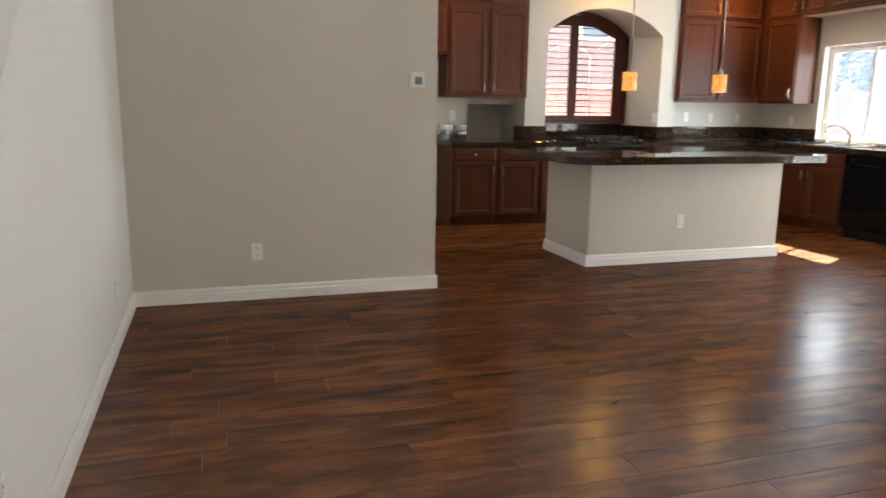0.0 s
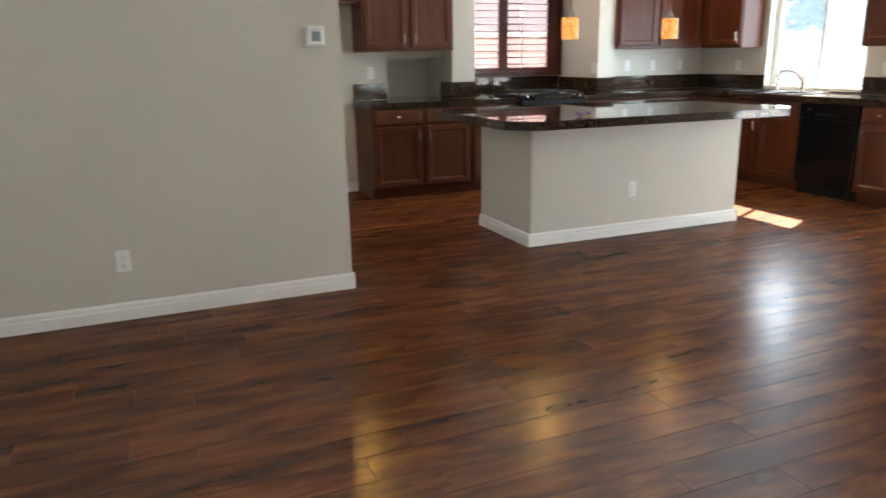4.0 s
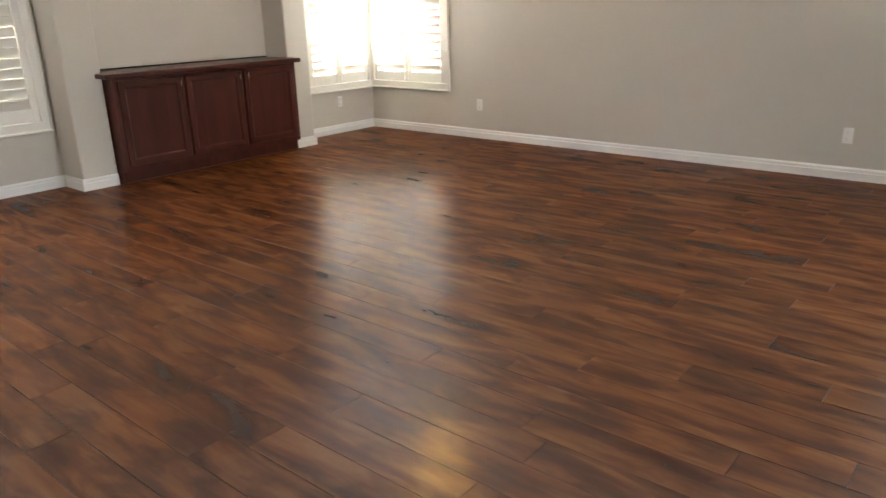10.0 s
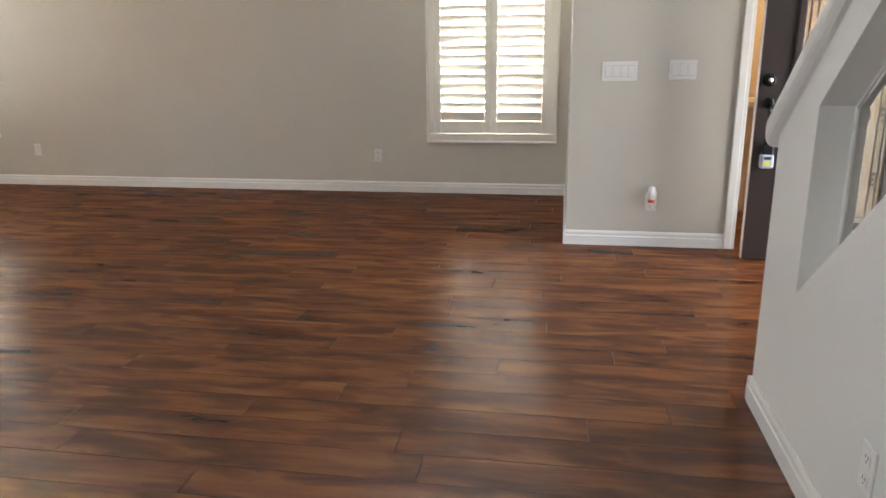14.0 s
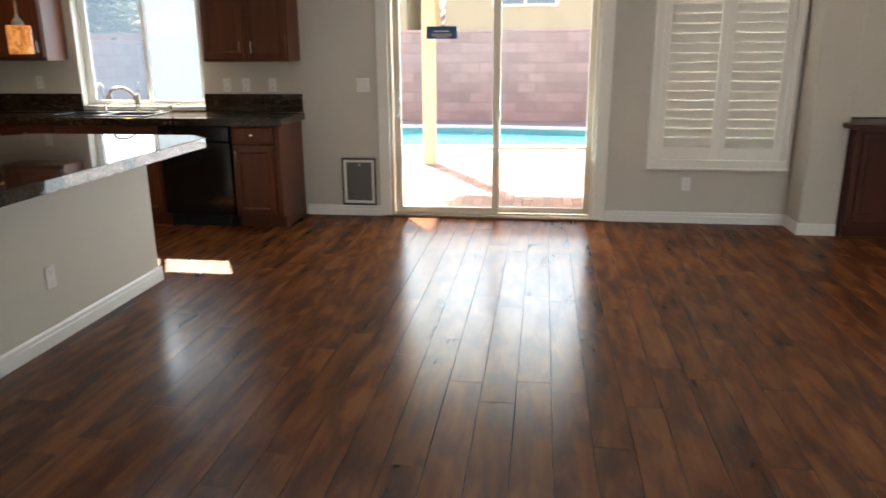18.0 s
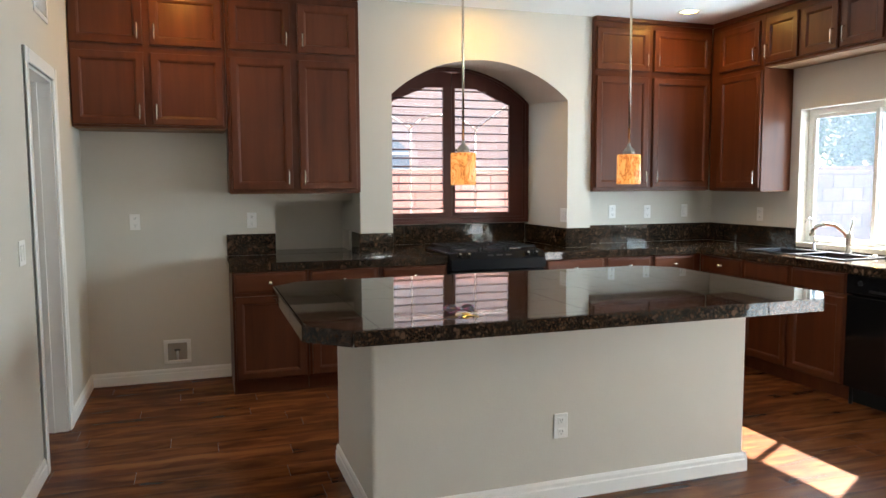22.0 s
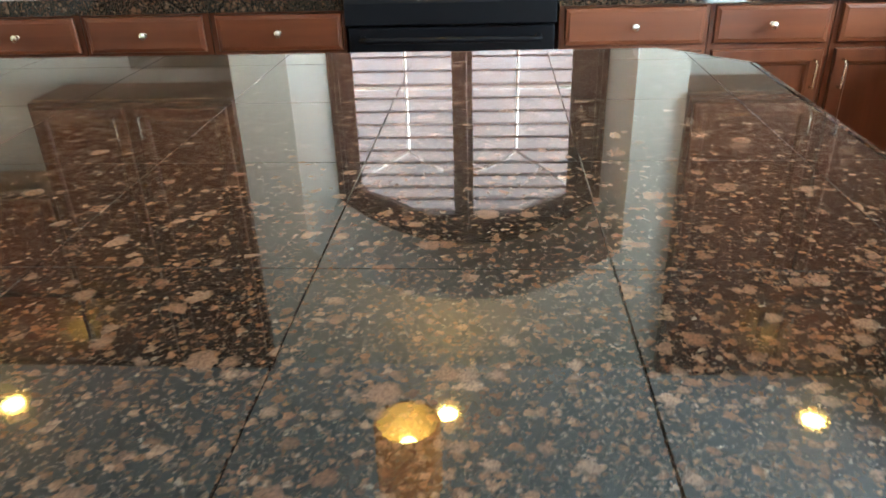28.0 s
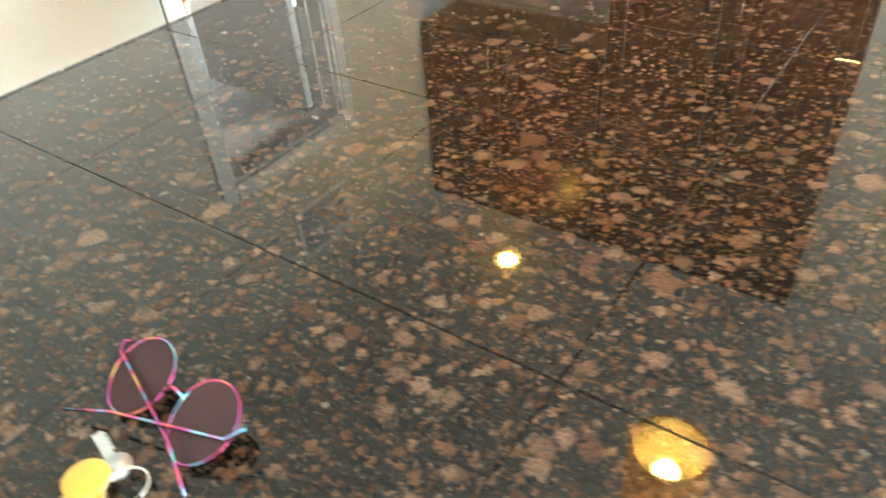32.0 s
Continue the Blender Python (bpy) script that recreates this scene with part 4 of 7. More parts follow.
# ---- sink and taps ----
M_SINK = mat("dark composite sink", (0.03, 0.032, 0.036), 0.22)
def sink():
    t = thing("kitchen_sink", (7.08, 7.36, 0.80), "drop-in black double sink below the window", "sink")
    b = bmesh.new()
    x0, x1, y0, y1, z = SKX0 - 0.02, SKX1 + 0.02, SKY0 - 0.02, SKY1 + 0.02, ZT
    for r in ((x0, SKX0 + 0.012, y0, y1, z + 0.0005, z + 0.009), (SKX1 - 0.06, x1, y0, y1, z + 0.0005, z + 0.009),
              (SKX0 + 0.012, SKX1 - 0.06, y0, SKY0 + 0.012, z + 0.0005, z + 0.009), (SKX0 + 0.012, SKX1 - 0.06, SKY1 - 0.012, y1, z + 0.0005, z + 0.009),
              (SKX0 + 0.012, SKX1 - 0.06, 7.355, 7.385, z - 0.02, z + 0.0085)):
        bm_box(*r, bev=0.003, into=b)
    part("rim", b, M_SINK, t)
    for ya, yb in ((SKY0 + 0.012, 7.355), (7.385, SKY1 - 0.012)):
        w = bmesh.new()
        xa, xb = SKX0 + 0.012, SKX1 - 0.06
        for r in ((xa, xb, ya, yb, 0.725, 0.735), (xa - 0.006, xa, ya, yb, 0.725, z), (xb, xb + 0.006, ya, yb, 0.725, z), (xa, xb, ya - 0.006, ya, 0.725, z), (xa, xb, yb, yb + 0.006, 0.725, z)):
            bm_box(*r, into=w)
        bowl = part("bowl", w, M_SINK, t)
        part("drain", bm_cyl(((xa + xb) / 2, (ya + yb) / 2, 0.735), ((xa + xb) / 2, (ya + yb) / 2, 0.738), 0.045, n=24), M_STEEL, bowl, "steel drain")


sink()


def tap():
    t = thing("kitchen_tap", (7.265, 7.20, ZT + 0.01), "satin nickel single-lever kitchen tap", "tap")
    x, y, z = 7.262, 7.205, ZT + 0.0092
    part("base", bm_lathe([(0.0, 0.0), (0.030, 0.0), (0.029, 0.008), (0.022, 0.016), (0.021, 0.09), (0.024, 0.10), (0.024, 0.135), (0.018, 0.15), (0.0, 0.152)], 24, (x, y, z)), M_NICKEL, t)
    part("spout", bm_tube([(x, y, z + 0.09), (x - 0.03, y + 0.02, z + 0.155), (x - 0.08, y + 0.055, z + 0.205), (x - 0.14, y + 0.095, z + 0.215), (x - 0.185, y + 0.125, z + 0.195), (x - 0.20, y + 0.135, z + 0.16)], 0.0135, 14), M_NICKEL, t)
    part("spray_head", bm_cyl((x - 0.198, y + 0.134, z + 0.170), (x - 0.206, y + 0.14, z + 0.125), 0.0165, 0.019, 18, 0.003), M_NICKEL, t)
    part("lever", bm_tube([(x, y, z + 0.15), (x + 0.005, y - 0.01, z + 0.19), (x + 0.0, y - 0.03, z + 0.255)], 0.007, 10), M_NICKEL, t)


tap()


def filter_tap():
    t = thing("filter_tap", (7.262, 7.52, ZT + 0.01), "slim chrome drinking-water tap", "tap")
    x, y, z = 7.262, 7.52, ZT + 0.0092
    part("base", bm_lathe([(0.0, 0.0), (0.020, 0.0), (0.018, 0.012), (0.010, 0.02), (0.010, 0.06), (0.0, 0.062)], 20, (x, y, z)), M_CHROME, t)
    part("spout", bm_tube([(x, y, z + 0.05), (x, y, z + 0.20), (x - 0.012, y, z + 0.235), (x - 0.05, y, z + 0.25), (x - 0.085, y, z + 0.235), (x - 0.092, y, z + 0.21)], 0.0048, 10), M_CHROME, t)
    part("lever", bm_tube([(x, y, z + 0.058), (x + 0.01, y - 0.03, z + 0.066)], 0.004, 8), M_BLACK, t)


filter_tap()
for y in (6.89, 6.99):
    t = thing("soap_pump" if y < 6.95 else "sink_hole_cover", (7.262, y, ZT + 0.009), "small nickel fitting on the sink rim", "sink fitting")
    if y < 6.95:
        part("body", bm_lathe([(0.0, 0.0), (0.019, 0.0), (0.018, 0.010), (0.011, 0.016), (0.010, 0.05), (0.013, 0.054), (0.013, 0.066), (0.0, 0.068)], 18, (7.262, y, ZT + 0.0092)), M_NICKEL, t)
        part("nozzle", bm_tube([(7.262, y, ZT + 0.068), (7.215, y, ZT + 0.066)], 0.005, 8), M_NICKEL, t)
    else:
        part("cap", bm_lathe([(0.0, 0.012), (0.012, 0.011), (0.02, 0.004), (0.02, 0.0)], 18, (7.262, y, ZT + 0.0092)), M_NICKEL, t)


# ---- pendant lamps and recessed lights ----
M_ALAB = mat("amber alabaster glass", (0.85, 0.48, 0.17), 0.25)
_k = Nodes(M_ALAB)
_n = _k.noise(_k.coords((1, 1, 0.7)), 12.0, 5, 0.62, 2.6)
_c = _k.ramp(_n, (0.36, (0.98, 0.44, 0.13)), (0.49, (0.92, 0.36, 0.09)), (0.545, (0.50, 0.12, 0.020)), (0.58, (0.90, 0.34, 0.08)), (0.72, (0.99, 0.52, 0.20)))
_k.color(_c)
_k.l(_c, _k.b.inputs["Emission Color"])
_k.b.inputs["Emission Strength"].default_value = 0.040

M_CAP = mat("dull satin nickel", (0.36, 0.34, 0.31), 0.34, 1.0)
M_LINING = mat("pale cased glass", (0.42, 0.34, 0.20), 0.4)


def pendant(x, y):
    t = thing("pendant_lamp", (x, y, ZC), "lit amber alabaster glass pendant lamp on a nickel rod", "pendant lamp", "pendants over the island")
    part("canopy", bm_lathe([(0.0, -0.030), (0.018, -0.030), (0.055, -0.012), (0.060, 0.0), (0.0, 0.0)][::-1], 28, (x, y, ZC - 0.001)), M_NICKEL, t)
    part("rod", bm_cyl((x, y, 1.622), (x, y, ZC - 0.029), 0.0060, n=12), M_NICKEL, t)
    cap = part("socket_cap", bm_lathe([(0.030, 0.0), (0.029, 0.012), (0.022, 0.030), (0.010, 0.042), (0.006, 0.060), (0.0, 0.062)], 24, (x, y, 1.586)), M_CAP, t, "satin nickel cap")
    for j in range(14):
        a = 2 * math.pi * j / 14
        part("flute", bm_cyl((x + 0.0292 * math.cos(a), y + 0.0292 * math.sin(a), 1.589), (x + 0.0222 * math.cos(a), y + 0.0222 * math.sin(a), 1.615), 0.0030, 0.0022, 8), M_CAP, cap)
    shade = part("shade", bm_lathe([(0.0555, 0.0), (0.060, 0.0), (0.061, 0.002), (0.061, 0.149), (0.057, 0.153), (0.0, 0.153)], 32, (x, y, 1.434)), M_ALAB, t, "amber veined glass shade")
    part("lining", bm_lathe([(0.0, 0.148), (0.0545, 0.147), (0.055, 0.0005)], 32, (x, y, 1.434)), M_LINING, shade, "pale cased inner glass")
    part("bulb", bm_lathe([(0.0, 0.0), (0.014, 0.004), (0.021, 0.018), (0.018, 0.035), (0.010, 0.060), (0.010, 0.075)], 18, (x, y, 1.476)), M_BULB, t, "bright bulb")


pendant(4.022, 6.495)
pendant(4.940, 6.492)


def can_light(x, y):
    t = thing("recessed_light", (x, y, ZC), "white recessed ceiling light with a warm lit bulb", "ceiling light", "recessed ceiling lights")
    part("trim_ring", bm_lathe([(0.062, -0.0005), (0.066, -0.005), (0.088, -0.004), (0.090, -0.0005)], 32, (x, y, ZC)), M_TRIM, t)
    part("bulb", bm_lathe([(0.0, -0.010), (0.026, -0.008), (0.042, -0.0025), (0.045, -0.0008)], 28, (x, y, ZC)), M_CAN, t, "warm lit bulb")


for x, y in ((2.73, 8.155), (4.88, 8.145), (6.55, 8.15), (5.10, -0.35)):
    can_light(x, y)

# ---- trim ----
base = tagged(thing("baseboard", (4, 3, 0), "white stepped wooden baseboard", "baseboard"), kind="structure")


def baseboard(p, q, out, h=0.095, th=0.014, owner=None):
    """A stepped board along a wall foot from p to q; out: the room's side."""
    p, q, o = Vector((*p, 0)), Vector((*q, 0)), Vector((*out, 0))
    prof = [(0.0, 0.0), (th, 0.0), (th, h * 0.62), (th * 0.72, h * 0.68), (th * 0.72, h * 0.86), (th * 0.30, h), (0.0, h)]
    b = bmesh.new()
    rows = [[b.verts.new(e + o * d + Vector((0, 0, z))) for d, z in prof] for e in (p, q)]
    n = len(prof)
    for i in range(n):
        b.faces.new((rows[0][i], rows[0][(i + 1) % n], rows[1][(i + 1) % n], rows[1][i]))
    b.faces.new(rows[0])
    b.faces.new(rows[1])
    bmesh.ops.recalc_face_normals(b, faces=b.faces)
    return part("board", b, M_TRIM, base) if owner is None else part("baseboard", b, M_TRIM, owner, "white stepped baseboard")


e = 0.001
bb = 0.014
for p, q, o in (((XE - e, 5.041), (XE - e, 5.712), (-1, 0)), ((XE - e, BY1 + e), (XE - e, 3.06), (-1, 0)),
                ((BX - bb, BY1 + e), (XE - bb, BY1 + e), (0, 1)), ((BX - e, 1.305), (BX - e, BY1 + bb), (-1, 0)),
                ((BX - e, BY0 - bb), (BX - e, -0.532), (-1, 0)), ((BX - bb, BY0 - e), (XE - bb, BY0 - e), (0, -1)),
                ((XE - e, YS), (XE - e, BY0 - e), (-1, 0)), ((XJ, YS + e), (XE, YS + e), (0, 1)),
                ((XJ + e, YS), (XJ + e, YJ + bb), (1, 0)), ((-0.262, YJ + e), (XJ + bb, YJ + e), (0, 1)),
                ((XW + e, YE), (XW + e, YP), (1, 0)), ((XW - 0.13, YE - e), (XW + bb, YE - e), (0, -1)),
                ((XW, YP - e), (XP + bb, YP - e), (0, -1)), ((XP + e, YP - bb), (XP + e, YP + 0.13), (1, 0)),
                ((XK + e, YP + 0.13), (XK + e, 7.16), (1, 0)), ((XK + e, 7.935), (XK + e, YN), (1, 0)), ((XK, YN - e), (3.004, YN - e), (0, -1))):
    baseboard(p, q, o)
for p, q, o in (((3.46 - bb, 6.07 - e), (5.356 + bb, 6.07 - e), (0, -1)), ((3.46 - e, 6.07 - bb), (3.46 - e, 6.862), (-1, 0)), ((5.356 + e, 6.07 - bb), (5.356 + e, 6.862), (1, 0))):
    baseboard(p, q, o, owner=island)

EW, SW, NW_, WS, KW = Run(1, XE, -1), Run(0, YS, 1), Run(0, YP, -1), Run(1, XW, 1), Run(1, XK, 1)
JS, NN, PI = Run(0, YJ, 1), Run(0, YN, -1), Run(1, NX1, -1)
IS = Run(0, 6.07, -1)


# ---- shutters ----
def bm_slat(run, u0, u1, z, d, width, thick, tilt, n=10):
    """A lens-shaped slat along the wall, tilted by degrees about its length."""
    b = bmesh.new()
    ct, st = math.cos(radians(tilt)), math.sin(radians(tilt))
    rows = []
    for u in (u0, u1):
        row = []
        for i in range(n):
            a = 2 * math.pi * i / n
            p, q = width / 2 * math.cos(a), thick / 2 * math.sin(a)
            row.append(b.verts.new(run.place(u, z + p * st + q * ct, d + p * ct - q * st)))
        rows.append(row)
    for i in range(n):
        b.faces.new((rows[0][i], rows[0][(i + 1) % n], rows[1][(i + 1) % n], rows[1][i])).smooth = True
    b.faces.new(rows[0])
    b.faces.new(rows[1])
    bmesh.ops.recalc_face_normals(b, faces=b.faces)
    return b


def shutter_window(run, hole, casing, tilt, pitch, label, low=0, low_tilt=0):
    """A window: glass and vinyl frame in the wall, casing, and a pair of louvred shutter panels."""
    u0, u1, z0, z1 = hole
    c0, c1, cz0, cz1 = casing
    t = thing("shuttered_window", run.place((u0 + u1) / 2, z0, 0), label, "window", "living room shutters")
    # casing, with a raised outer rim
    cas = bmesh.new()
    for a, b_, za, zb in ((c0, c1, cz0, z0 + 0.002), (c0, c1, z1 - 0.002, cz1), (c0, u0 + 0.002, z0 + 0.002, z1 - 0.002), (u1 - 0.002, c1, z0 + 0.002, z1 - 0.002)):
        join(cas, run.block(a, b_, 0.0005, 0.020, za, zb, 0.004))
    for a, b_, za, zb in ((c0 - 0.004, c1 + 0.004, cz0 - 0.004, cz0 + 0.016), (c0 - 0.004, c1 + 0.004, cz1 - 0.016, cz1 + 0.004), (c0 - 0.004, c0 + 0.016, cz0 + 0.016, cz1 - 0.016), (c1 - 0.016, c1 + 0.004, cz0 + 0.016, cz1 - 0.016)):
        join(cas, run.block(a, b_, 0.001, 0.030, za, zb, 0.005))
    part("casing", cas, M_SHUT, t, "white moulded casing")
    fr = bmesh.new()
    for a, b_, za, zb in ((u0, u1, z0, z0 + 0.045), (u0, u1, z1 - 0.045, z1), (u0, u0 + 0.045, z0 + 0.045, z1 - 0.045), (u1 - 0.045, u1, z0 + 0.045, z1 - 0.045), ((u0 + u1) / 2 - 0.02, (u0 + u1) / 2 + 0.02, z0 + 0.045, z1 - 0.045)):
        join(fr, run.block(a, b_, -0.135, -0.085, za, zb, 0.003))
    part("window_frame", fr, M_VINYL, t)
    for a, b_ in ((u0 + 0.045, (u0 + u1) / 2 - 0.02), ((u0 + u1) / 2 + 0.02, u1 - 0.045)):
        g = part("pane", run.block(a, b_, -0.112, -0.107, z0 + 0.045, z1 - 0.045), M_GLASS, t)
        g.visible_shadow = False
    mid = (u0 + u1) / 2
    for s, (a, b_) in enumerate(((u0 + 0.0015, mid - 0.0005), (mid + 0.0005, u1 - 0.0015))):
        st = 0.052
        f = bmesh.new()
        for aa, bb_, za, zb in ((a, a + st, z0 + 0.003, z1 - 0.003), (b_ - st, b_, z0 + 0.003, z1 - 0.003), (a + st, b_ - st, z0 + 0.003, z0 + 0.105), (a + st, b_ - st, z1 - 0.105, z1 - 0.003)):
            join(f, run.block(aa, bb_, -0.022, 0.006, za, zb, 0.003))
        panel = part("shutter_panel", f, M_SHUT, t, "white shutter panel")
        zz = z0 + 0.105 + pitch / 2
        k = 0
        while zz < z1 - 0.105 - pitch / 4:
            part("louvre", bm_slat(run, a + st + 0.001, b_ - st - 0.001, zz, -0.010, pitch * 1.17, 0.010, low_tilt if k < low else tilt), M_SHUT, panel)
            zz += pitch
            k += 1
        if s:
            part("hinge", bm_cyl(run.place(u1 - 0.003, z0 + 0.40, 0.010), run.place(u1 - 0.003, z0 + 0.47, 0.010), 0.005, n=10), M_PLATE, panel)
    return t


shutter_window(EW, SH, (1.612, 2.746, 0.460, 2.19), 82, 0.0755, "east window with closed white louvred shutters")
shutter_window(EW, CE, (YS + 0.012, -1.00, 0.462, 2.19), 66, 0.083, "corner window with open white louvred shutters", 8, 46)
shutter_window(SW, CS, (6.20, XE - 0.012, 0.462, 2.19), 67, 0.083, "corner window with open white louvred shutters", 8, 46)
shutter_window(SW, S2, (0.815, 1.935, 0.452, 2.19), 66, 0.080, "south window with half-open white louvred shutters")


# ---- arched kitchen shutter ----
def arched_shutter():
    t = thing("arched_shutter", ((NX0 + NX1) / 2, NYB, 1.1), "arched mahogany plantation shutter with open louvres over the stove", "window shutter")
    yo = NYB - 0.05
    ox0, ox1, oz0 = NX0 + 0.004, NX1 - 0.006, 1.096
    def band(w0, w1):
        """Frame outline between two insets."""
        def line(w):
            pts = arch(ox0 + w, ox1 - w, 2.172 - w * 0.12, 0.30 - w * 0.75)
            return [(ox0 + w, oz0 + w)] + pts + [(ox1 - w, oz0 + w)]
        return line(w0), line(w1)
    def strip(outer, inner, y0, y1):
        b = bmesh.new()
        n = len(outer)
        ring = lambda pts, y: [b.verts.new((x, y, z)) for x, z in pts]
        A, B, C, E = ring(outer, y0), ring(inner, y0), ring(outer, y1), ring(inner, y1)
        for i in range(n):
            j = (i + 1) % n
            b.faces.new((A[i], A[j], B[j], B[i]))
            b.faces.new((C[i], C[j], E[j], E[i]))
            b.faces.new((A[i], A[j], C[j], C[i]))
            b.faces.new((B[i], B[j], E[j], E[i]))
        bmesh.ops.recalc_face_normals(b, faces=b.faces)
        return b
    o, i = band(0.0, 0.030)
    part("outer_frame", strip(o, i, yo - 0.020, NYB + 0.02), M_DARKSH, t)
    o, i = band(0.030, 0.052)
    part("inner_frame", strip(o, i, yo - 0.006, NYB + 0.02), M_DARKSH, t)
    mid = (NX0 + NX1) / 2
    for s, (x0, x1, px0, px1) in enumerate(((ox0 + 0.053, mid - 0.0015, 4.338, 4.868), (mid + 0.0015, ox1 - 0.053, 4.977, 5.500))):
        b = bmesh.new()
        ya, yb_ = yo, yo + 0.028
        bm_box(x0, px0, ya, yb_, oz0 + 0.053, 2.150, into=b)
        bm_box(px1, x1, ya, yb_, oz0 + 0.053, 2.150, into=b)
        bm_box(px0, px1, ya, yb_, oz0 + 0.053, 1.192, into=b)
        # arched top rail
        top = [p for p in band(0.052, 0.053)[0] if x0 - 1e-6 <= p[0] <= x1 + 1e-6 and p[1] > 2.0]
        low = [(x0, 2.150), (px0, 2.150)]
        n = 10
        for k in range(n + 1):
            x = px0 + (px1 - px0) * k / n
            w = abs(x - mid) / (5.5 - mid)
            low.append((x, min(2.300 - 0.150 * max(0.0, w - 0.36) / 0.64, 2.285)))
        low += [(px1, 2.150), (x1, 2.150)]
        up = sorted(top)
        if s == 0:
            up = [(x0, max(2.155, up[0][1]))] + up + [(x1, 2.412)]
        else:
            up = [(x0, 2.412)] + up + [(x1, max(2.155, up[-1][1]))]
        for (qx, qz), (rx, rz) in zip(low, low[1:]):
            if rx - qx < 1e-6:
                continue
            def zu(x):
                for (ax, az), (bx, bz) in zip(up, up[1:]):
                    if ax - 1e-6 <= x <= bx + 1e-6:
                        return az + (bz - az) * (x - ax) / max(1e-6, bx - ax)
                return up[-1][1]
            join(b, bm_prism([(qx, qz), (rx, rz), (rx, max(rz + 0.004, zu(rx))), (qx, max(qz + 0.004, zu(qx)))], 1, ya, yb_))
        panel = part("shutter_panel", b, M_DARKSH, t, "dark mahogany panel")
        z = 1.192 + 0.040
        run = Run(0, yo + 0.014, -1)
        while z < 2.29:
            w = 0.0
            if z > 2.16:
                w = min(1.0, (z - 2.150) / 0.150)
            q0, q1 = (px0 + w * 0.30, px1) if s == 0 else (px0, px1 - w * 0.30)
            part("louvre", bm_slat(run, q0 + 0.001, q1 - 0.001, z, 0, 0.064, 0.014, -9), M_DARKSH, panel)
            z += 0.0735
    # outer window with glazing bars
    g = part("pane", bm_prism([(NX0 + 0.05, 1.10)] + arch(NX0 + 0.05, NX1 - 0.05, ARB - 0.01, 0.26) + [(NX1 - 0.05, 1.10)], 1, NYB + 0.085, NYB + 0.089), M_GLASS, t)
    g.visible_shadow = False
    y = NYB + 0.084
    bars = [((4.605, 1.10), (4.605, 1.945)), ((5.22, 1.10), (5.22, 1.94)), ((4.605, 1.945), (4.50, 2.0)), ((4.605, 1.945), (4.70, 2.015)), ((4.70, 2.015), (4.80, 2.055)), ((4.80, 2.055), (4.92, 2.068)), ((4.92, 2.068), (5.05, 2.045)), ((5.05, 2.045), (5.14, 2.0)), ((5.14, 2.0), (5.22, 1.94)), ((5.22, 1.94), (5.52, 2.15)), ((4.50, 2.0), (4.30, 2.12)), ((4.30, 1.575), (5.60, 1.575))]
    for (xa, za), (xb, zb) in bars:
        part("glazing_bar", bm_cyl((xa, y, za), (xb, y, zb), 0.008, n=8), M_TRIM, t, "white glazing bar")
    fr = bmesh.new()
    def line(w):
        return [(NX0 + w, 1.10 + w * 0.8)] + arch(NX0 + w, NX1 - w, ARB - w * 0.2, 0.30 - w * 0.8) + [(NX1 - w, 1.10 + w * 0.8)]
    part("window_frame", strip(line(0.0), line(0.05), NYB + 0.06, NYB + 0.11), M_TRIM, t)


arched_shutter()


